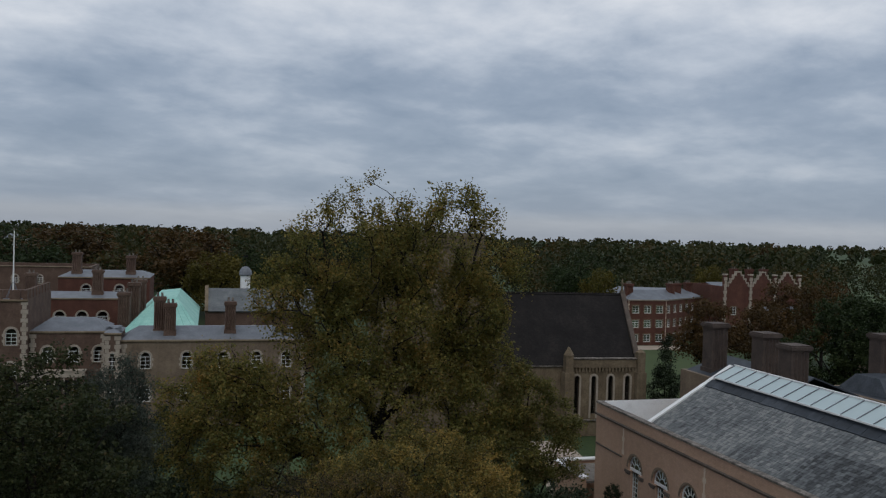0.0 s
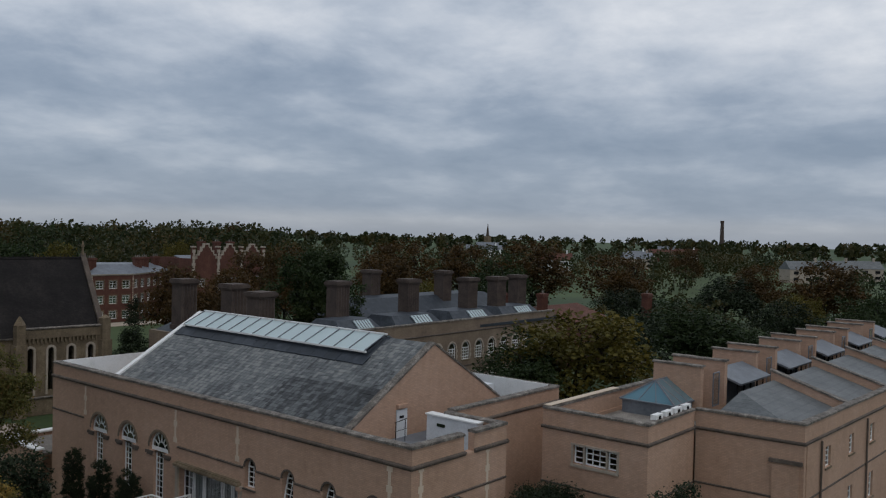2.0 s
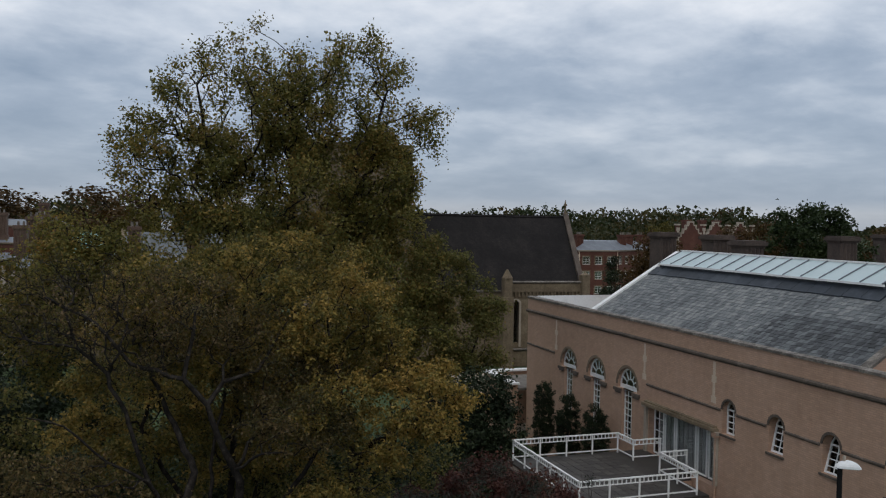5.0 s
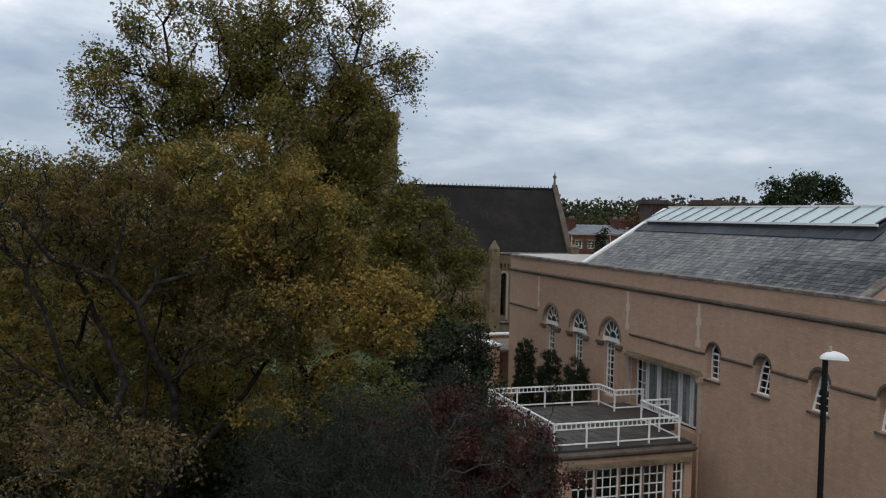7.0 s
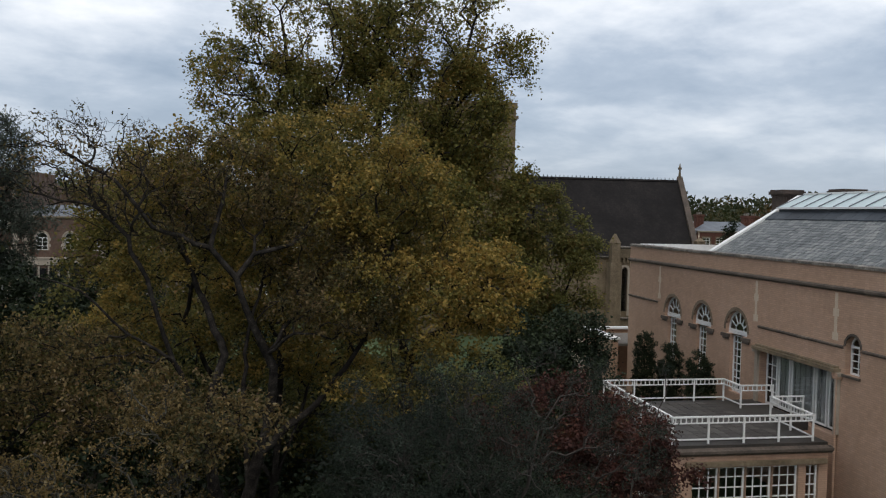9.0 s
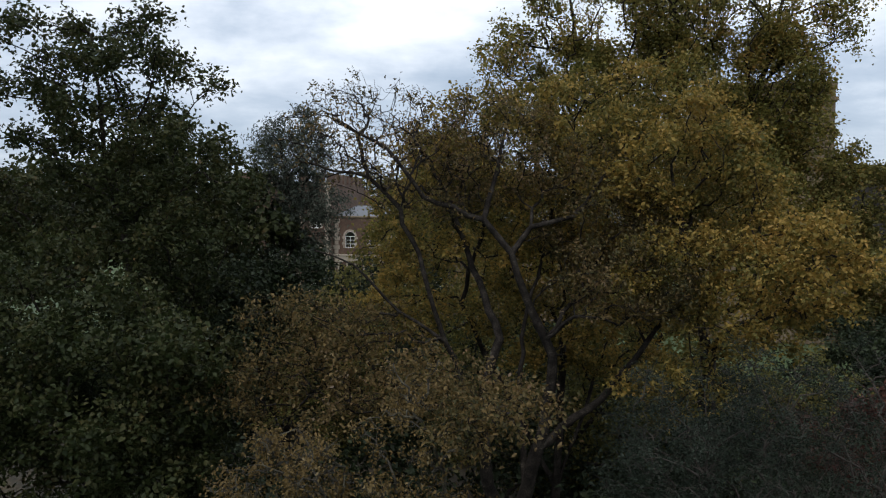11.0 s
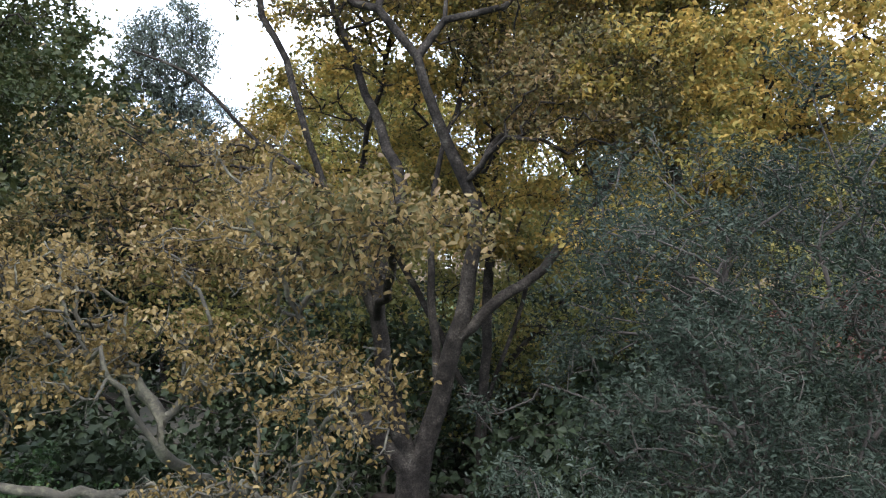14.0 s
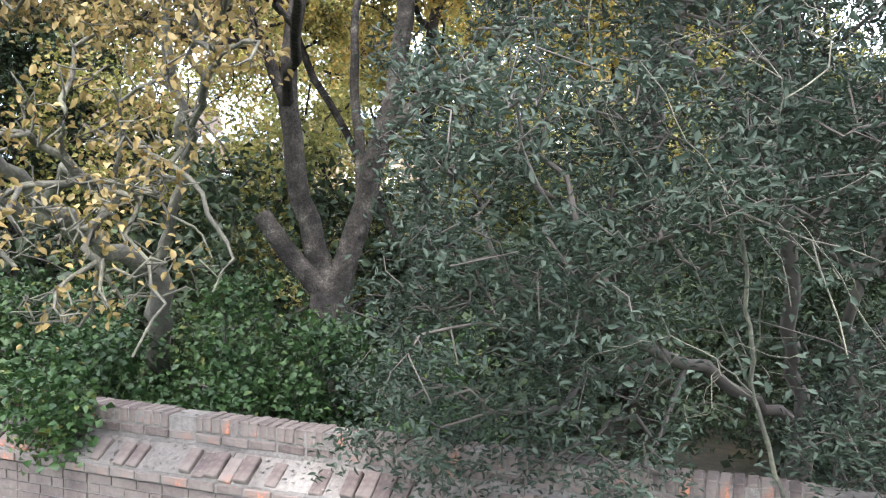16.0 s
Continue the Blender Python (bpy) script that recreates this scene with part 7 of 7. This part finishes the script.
tree("conifer", "dark pointed conifer beside the lawn", 65, [[(44.7, 78.2, -0.1), (44.7, 78.2, 4), (44.7, 78.2, 10.6)]], [(44.7, 78.2, 2.6, 2.5, 2.5, 1.8, 4), (44.7, 78.2, 5.2, 1.8, 1.8, 1.8, 2.4), (44.7, 78.2, 7.6, 1.1, 1.1, 1.6, 1.4), (44.7, 78.2, 9.8, 0.5, 0.5, 1.3, 0.7)], (110, 0.5, 5), DARKLEAF, 22, 0.2, 0.22, step=0.6, shell=0.6, tip=0.006, droop=0.1)
# shrubs by the facades
for k, (y, h, r) in enumerate(((47.1, 5.1, 0.55), (44.0, 5.0, 0.58), (40.9, 5.0, 0.62))):
    tree("clipped_yew", "clipped dark conical yew against the pale wall", 30 + k, [[(22.75, y, -0.1), (22.75, y, 1.5)], [(22.75, y, 1.5), (22.75, y, h - 0.6)]], [(22.75, y, h * 0.72, r, r, h * 0.27, 2), (22.75, y, h * 0.5, r * 1.08, r * 1.08, h * 0.34, 3), (22.75, y, h * 0.25, r, r, h * 0.24, 1)], (340, 0.12, 3), DARKLEAF, 24, 0.05, 0.06, width=0.7, step=0.4, shell=0.88, tip=0.004, category="shrub", group="clipped yews along the facade")
tree("bay_shrub", "green leafy tree top before the residence", 34, [[(31.5, 12.6, -0.1), (31.5, 12.6, 3)], [(31.5, 12.6, 3), (31.6, 12.6, 6.5)]], [(31.5, 12.6, 6.0, 2.0, 1.8, 1.8, 3), (29.6, 12.4, 5.0, 1.5, 1.5, 1.6, 1), (34, 12.8, 5.2, 1.6, 1.4, 1.2, 1)], (50, 0.55, 9), DARKLEAF, 40, 0.16, 0.14, step=0.5, shell=0.5, tip=0.006)
tree("bay_shrub", "green leafy tree top before the residence", 35, [[(31.8, 19.4, -0.1), (31.8, 19.4, 3)], [(31.8, 19.4, 3), (31.8, 19.4, 5.5)]], [(31.6, 19.2, 5.4, 1.8, 1.4, 1.2, 3)], (50, 0.55, 9), DARKLEAF, 40, 0.16, 0.14, step=0.5, shell=0.5, tip=0.006)

# middle distance: four kinds of tree, copied
KINDS = {}
for key, mat, seed in (("green", FARGREEN, 41), ("rust", FARRUST, 42), ("gold", FARGOLD, 43), ("dark", DARKLEAF, 44)):
    KINDS[key] = tree("park_tree", {"green": "broad green park tree with uneven crown", "rust": "broad russet autumn park tree", "gold": "broad golden autumn park tree", "dark": "dark evergreen park tree"}[key], seed,
                      [[(0, 0, -0.3), (0, 0, 3.5)], [(0, 0, 3.5), (0.5, 0, 9)], [(0, 0, 3.5), (-2.5, 1, 7)], [(0, 0, 3.5), (2.4, -1, 7)]],
                      [(0.3, 0, 9.2, 3.4, 3.4, 3.0, 3), (-2.8, 0.6, 7.0, 2.6, 2.6, 2.6, 2), (2.9, -0.6, 7.2, 2.6, 2.6, 2.4, 2), (0, -2.4, 6.2, 3.0, 2.4, 2.4, 2), (0.4, 2.4, 6.4, 3, 2.4, 2.6, 1.5)], (80, 1.05, 6), mat, 12, 0.4, 0.36, width=0.8, step=1.2, shell=0.6, tip=0.02, least=0.05, group="park trees beyond the buildings")
    KINDS[key].location = (0, -400 - seed, 0)
PARK = [
    ("rust", -8.8, 205.4, 21.0, 27.9),
    ("rust", -40.3, 242.8, 21.0, 34.9),
    ("green", -47.3, 221.3, 19.1, 24.4),
    ("gold", -2.4, 185.4, 17.0, 15.1),
    ("green", 5.6, 205.2, 18.1, 13.9),
    ("gold", 70.0, 148.5, 16.4, 7.9),
    ("rust", 65.8, 102.8, 13.4, 10.5),
    ("rust", 76.2, 104.5, 12.6, 10.0),
    ("green", 85.8, 196.3, 17.4, 13.1),
    ("rust", 88.0, 106.0, 16.0, 10.0),
    ("rust", 98.0, 128.0, 14.5, 13.0),
    ("rust", 118.0, 112.0, 14.5, 14.0),
    ("green", 101.0, 118.0, 14.0, 12.0),
    ("gold", 112.0, 96.0, 11.0, 9.0),
    ("rust", 137.0, 125.8, 17.0, 18.9),
    ("rust", 153.8, 121.5, 16.3, 15.9),
    ("rust", 167.8, 110.8, 17.4, 20.4),
    ("green", 131.0, 93.7, 15.3, 13.1),
    ("gold", 69.6, 40.2, 12.4, 15.0),
    ("green", 63.2, 42.5, 9.3, 9.0),
    ("dark", 90.7, 45.1, 10.2, 10.5),
    ("rust", 164.8, 86.8, 15.1, 17.7),
    ("green", 111.6, 47.7, 10.0, 17.4),
    ("green", 109.1, 40.6, 8.6, 12.7),
    ("rust", 171.8, 44.9, 15.0, 15.5),
    ("gold", 151.5, 43.2, 10.2, 8.5),
    ("rust", 186.8, 63.9, 13.4, 13.3),
    ("green", 144.9, 28.2, 12.5, 12.0),
    ("green", 106.5, 44.4, 9.8, 13.3),
    ("green", 134.3, 29.8, 10.1, 12.1),
    ("dark", 149.2, 75.6, 8.7, 12.4),
    ("rust", 300.3, 130.3, 15.4, 13.1),
    ("dark", 175.2, 66.4, 10.8, 15.1),
    ("dark", 140.9, 43.5, 9.0, 10.0),
    ("gold", 121.5, 189.8, 16.2, 9.2),
    ("green", 82.3, 179.3, 17.1, 15.9),
    ("rust", 194.4, 261.7, 20.7, 11.0),
    ("green", 30.0, 222.9, 22.9, 21.4),
    ("rust", 49.9, 208.8, 23.5, 20.5),
]
first = {}
for key, x, y, h, w in PARK:
    m = Matrix.LocRotScale((x, y, -0.1), Euler((0, 0, (x * 7 + y * 3) % 6.28)), (w / 10.5, w / 10.5, h / 12.2))
    if key not in first:
        first[key] = KINDS[key]
        KINDS[key].matrix_basis = m
    else:
        ob = copy_thing(KINDS[key], Matrix())
        ob.matrix_basis = m


tree("horse_chestnut", "broad dense green tree beyond the pale ranges", 73, [[(58.2, 66, -0.2), (58.2, 66, 5)], [(58.2, 66, 5), (58.5, 66, 12)], [(58.2, 66, 5), (55.4, 66.5, 10)], [(58.2, 66, 5), (61, 65.5, 10)]],
     [(58.4, 66, 13.2, 3.6, 3.6, 3.6, 3), (55.2, 66.4, 10.6, 3.0, 3.0, 3.4, 2), (61.4, 65.6, 10.6, 3.0, 3.0, 3.4, 2), (58.2, 63.4, 9.4, 3.6, 2.6, 3.4, 2), (58.2, 66, 6.6, 4.6, 4, 2.4, 1.5)], (120, 0.95, 6), FARGREEN, 30, 0.28, 0.27, width=0.75, step=1.0, shell=0.55, tip=0.012, flat=0.5, gap=1.0)


# the woods and hedgerows on the skyline
def woods(name, label, seed, rows, card, mat):
    rng = np.random.default_rng(seed)
    V, n = [], 0
    for az0, az1, d0, d1, h0, h1, count, cards in rows:
        az = np.radians(rng.uniform(az0, az1, count))
        dist = rng.uniform(d0, d1, count)
        h = rng.uniform(h0, h1, count)
        cx, cy = -np.sin(az) * dist, np.cos(az) * dist
        r = h * rng.uniform(0.32, 0.5, count)
        for k in range(count):
            d = rng.normal(size=(cards, 3))
            d /= np.linalg.norm(d, axis=1)[:, None]
            q = np.array([cx[k], cy[k], h[k] * 0.56]) + d * np.array([r[k], r[k], h[k] * 0.44]) * (0.75 + 0.3 * rng.random((cards, 1)))
            q[:, 2] = np.maximum(q[:, 2], 0.3)
            a = rng.normal(size=(cards, 3))
            a /= np.linalg.norm(a, axis=1)[:, None]
            b = np.cross(a, rng.normal(size=(cards, 3)))
            b /= np.linalg.norm(b, axis=1)[:, None]
            s = card * (h[k] / 14) * (0.6 + 0.8 * rng.random((cards, 1)))
            V.append(np.stack([q - a * s, q + b * s * 0.7, q + a * s, q - b * s * 0.7], 1))
    v = np.concatenate(V)
    i = np.arange(len(v))[:, None] * 4
    faces = i + np.array([[0, 1, 2, 3]])
    ob = new(name, mesh_from_arrays(name, v.reshape(-1, 3), faces, mat))
    return tagged(ob, label, "woods", kind="stuff")


woods("woodland", "belt of mixed autumn woodland beyond the courts", 51, [(-40, 38, 270, 420, 15, 21, 420, 340), (-40, 40, 200, 270, 10, 15, 150, 500)], 0.46, WOODLEAF)
woods("hedgerow_trees", "dark hedgerow trees round the far meadow", 52, [(-75, -40, 430, 620, 8, 13, 190, 180), (-85, -50, 150, 230, 4, 7, 60, 300), (-80, -36, 250, 420, 7, 11, 60, 260)], 0.7, WOODLEAF)
woods("skyline_trees", "low dark trees and hedges on the horizon", 53, [(-90, 45, 800, 1500, 11, 17, 520, 60), (-90, 45, 1500, 2300, 12, 20, 420, 40)], 2.4, WOODLEAF)

# ---- the old garden wall close to the end of the way ----
gw = thing("garden_wall", "old mottled red brick garden wall with weathered coping", "wall")
gw.matrix_basis = GARDEN
E1 = Vector((0.9214, -0.3886, 0))
FN = Vector((-0.3886, -0.9214, 0))
W0 = Vector((1.0, 20.706, 0))
WA, WB = -7.0, 9.5


def wp(s, out, z):
    """s along the wall, out towards the open side from the wall's back edge."""
    return W0 + E1 * s + FN * out + Vector((0, 0, z))


def wall_bar(bm, s0, s1, o0, o1, z0, z1, drop=0.0):
    hexa(bm, [wp(s0, o0, z0), wp(s1, o0, z0), wp(s1, o1, z0 - drop), wp(s0, o1, z0 - drop), wp(s0, o0, z1), wp(s1, o0, z1), wp(s1, o1, z1 - drop), wp(s0, o1, z1 - drop)])


bm = bmesh.new()
n = 60
for k in range(n):
    a, b = WA + (WB - WA) * k / n, WA + (WB - WA) * (k + 1) / n
    j = 0.006 * math.sin(k * 1.7)
    wall_bar(bm, a, b, 0.03, 0.40, 0, 2.36 + j)
    wall_bar(bm, a, b, 0.012, 0.207, 2.36 + j, 2.738 + j)
    hexa(bm, [wp(a, 0.2, 2.3), wp(b, 0.2, 2.3), wp(b, 0.425, 2.3), wp(a, 0.425, 2.3), wp(a, 0.2, 2.535 + j), wp(b, 0.2, 2.535 + j), wp(b, 0.425, 2.385 + j), wp(a, 0.425, 2.385 + j)])
bmesh.ops.recalc_face_normals(bm, faces=bm.faces)
part("mortar_core", bm, MORTAR, gw, "crumbling pale lime mortar")


def brick_mesh(w, d, h, seed):
    """One worn brick with chamfered edges, centred on its base."""
    r = random.Random(seed)
    bm = bmesh.new()
    bmesh.ops.create_cube(bm, size=1)
    for v in bm.verts:
        v.co = Vector((v.co.x * w + r.uniform(-1, 1) * 0.004, v.co.y * d + r.uniform(-1, 1) * 0.004, (v.co.z + 0.5) * h + r.uniform(-1, 1) * 0.004))
    bmesh.ops.bevel(bm, geom=bm.edges[:], offset=0.007, segments=1, affect="EDGES")
    me = bpy.data.meshes.new("brick")
    bm.to_mesh(me)
    bm.free()
    me.materials.append(OLDBRICK)
    return me


rnd = random.Random(8)
CAPS = [brick_mesh(0.064, 0.212, 0.108, k) for k in range(5)]
LONG = [brick_mesh(0.214, 0.10, 0.064, 10 + k) for k in range(5)]
HEAD = [brick_mesh(0.094 + 0.006 * k, 0.2 + 0.006 * k, 0.05, 20 + k) for k in range(5)]
TURN = math.atan2(E1.y, E1.x)


def lay(me, s, out, z, tip=0.0):
    ob = new("brick", me)
    ob.parent = gw
    ob.location = wp(s, out, z)
    ob.rotation_euler = (tip + rnd.uniform(-0.02, 0.02), rnd.uniform(-0.03, 0.03), TURN + rnd.uniform(-0.025, 0.025))


s = -3.2
while s < 5.6:
    if rnd.random() > 0.03:
        lay(rnd.choice(CAPS), s, 0.108 + rnd.uniform(-0.006, 0.006), 2.642 + rnd.uniform(-0.004, 0.006))
    s += 0.0755
s = -3.2
while s < 5.6:
    lay(rnd.choice(LONG), s, 0.165 + rnd.uniform(-0.004, 0.006), 2.565)
    s += 0.227
s = -3.2
while s < 5.6:
    if rnd.random() > 0.2:
        lay(rnd.choice(HEAD), s, 0.318 + rnd.uniform(-0.012, 0.012), 2.432 + rnd.uniform(-0.016, 0.012), 0.588 + rnd.uniform(-0.05, 0.05))
    s += rnd.uniform(0.106, 0.125)
s = -3.1
while s < 5.6:
    lay(rnd.choice(LONG), s, 0.385 + rnd.uniform(-0.006, 0.008), 2.30)
    s += 0.227
bm = bmesh.new()
for row in range(15):
    z = 2.222 - row * 0.075
    s = WA + 0.1 * (row % 2)
    while s < WB - 0.3:
        w = 0.214 if (row % 2 == 0) else rnd.choice((0.214, 0.102))
        j = rnd.uniform(-0.006, 0.008)
        wall_bar(bm, s, s + w, 0.33, 0.408 + j, z, z + 0.064)
        s += w + 0.011
bmesh.ops.recalc_face_normals(bm, faces=bm.faces)
ob = part("brick_face", bm, OLDBRICK, gw)
tagged(ob, kind="stuff")
bm = bmesh.new()
for k in range(800):
    s, o = rnd.uniform(-3.2, 5.8), rnd.uniform(0.02, 0.42)
    z = 2.748 if o < 0.2 else 2.552 - (o - 0.2) * 0.667
    r = rnd.uniform(0.006, 0.022)
    q = wp(s, o, z)
    m = Matrix.Translation(q) @ Matrix.Diagonal((r, r * 0.8, min(r * 0.35, 0.014), 1))
    bmesh.ops.create_icosphere(bm, subdivisions=1, radius=1, matrix=m)
ob = part("moss_and_mortar_crumbs", bm, MORTAR, gw)
tagged(ob, kind="stuff")

# ---- slates of the library roof, lower courses last laid ----
rnd = random.Random(31)


def slate_mesh(seed, w=0.293, l=0.42, t=0.02):
    r = random.Random(seed)
    bm = bmesh.new()
    j = [r.uniform(-0.008, 0.008) for _ in range(4)]
    hexa(bm, [(-w / 2, j[0], 0), (w / 2, j[1], 0), (w / 2, l, 0), (-w / 2, l, 0), (-w / 2, j[0], t), (w / 2, j[1], t), (w / 2 - 0.002, l, t * 0.5), (-w / 2 + 0.002, l, t * 0.5)])
    me = bpy.data.meshes.new("slate")
    bm.to_mesh(me)
    bm.free()
    me.materials.append(SLATE)
    return me


SLATES = [slate_mesh(k) for k in range(6)]
span = (RX - EW) / math.cos(math.atan(SL))
pitch = math.atan(SL)
rest = bmesh.new()
singles = 0
for row in range(int(span / 0.25)):
    x = EW + 0.02 + row * 0.25 * math.cos(pitch)
    if x > RX - 0.2:
        break
    y = YS + 0.44 + (0.155 if row % 2 else 0.0)
    while y < YN - 0.32:
        inside = LXW - 0.45 < x and LY0 - 0.35 < y < LY1 + 0.3
        if not inside:
            lift = 0.012 + rnd.uniform(0, 0.007)
            m = Matrix.Translation((x, y, roof_z(x) + lift)) @ Matrix.Rotation(rnd.uniform(-0.012, 0.012), 4, "Z") @ Euler((pitch + rnd.uniform(-0.03, 0.0), 0, -math.pi / 2)).to_matrix().to_4x4()
            if singles < 300 and 27.6 < y < 34.5 and x < 29.2:
                ob = new("slate", SLATES[rnd.randrange(6)])
                ob.parent = lib
                ob.matrix_local = m
                singles += 1
            else:
                w, l, t = 0.146, 0.42, 0.02
                hexa(rest, [m @ Vector(p) for p in ((-w, 0, 0), (w, 0, 0), (w, l, 0), (-w, l, 0), (-w, 0, t), (w, 0, t), (w, l, t * 0.5), (-w, l, t * 0.5))])
        y += 0.312
tagged(part("slate_covering", rest, SLATE, lib), kind="stuff")
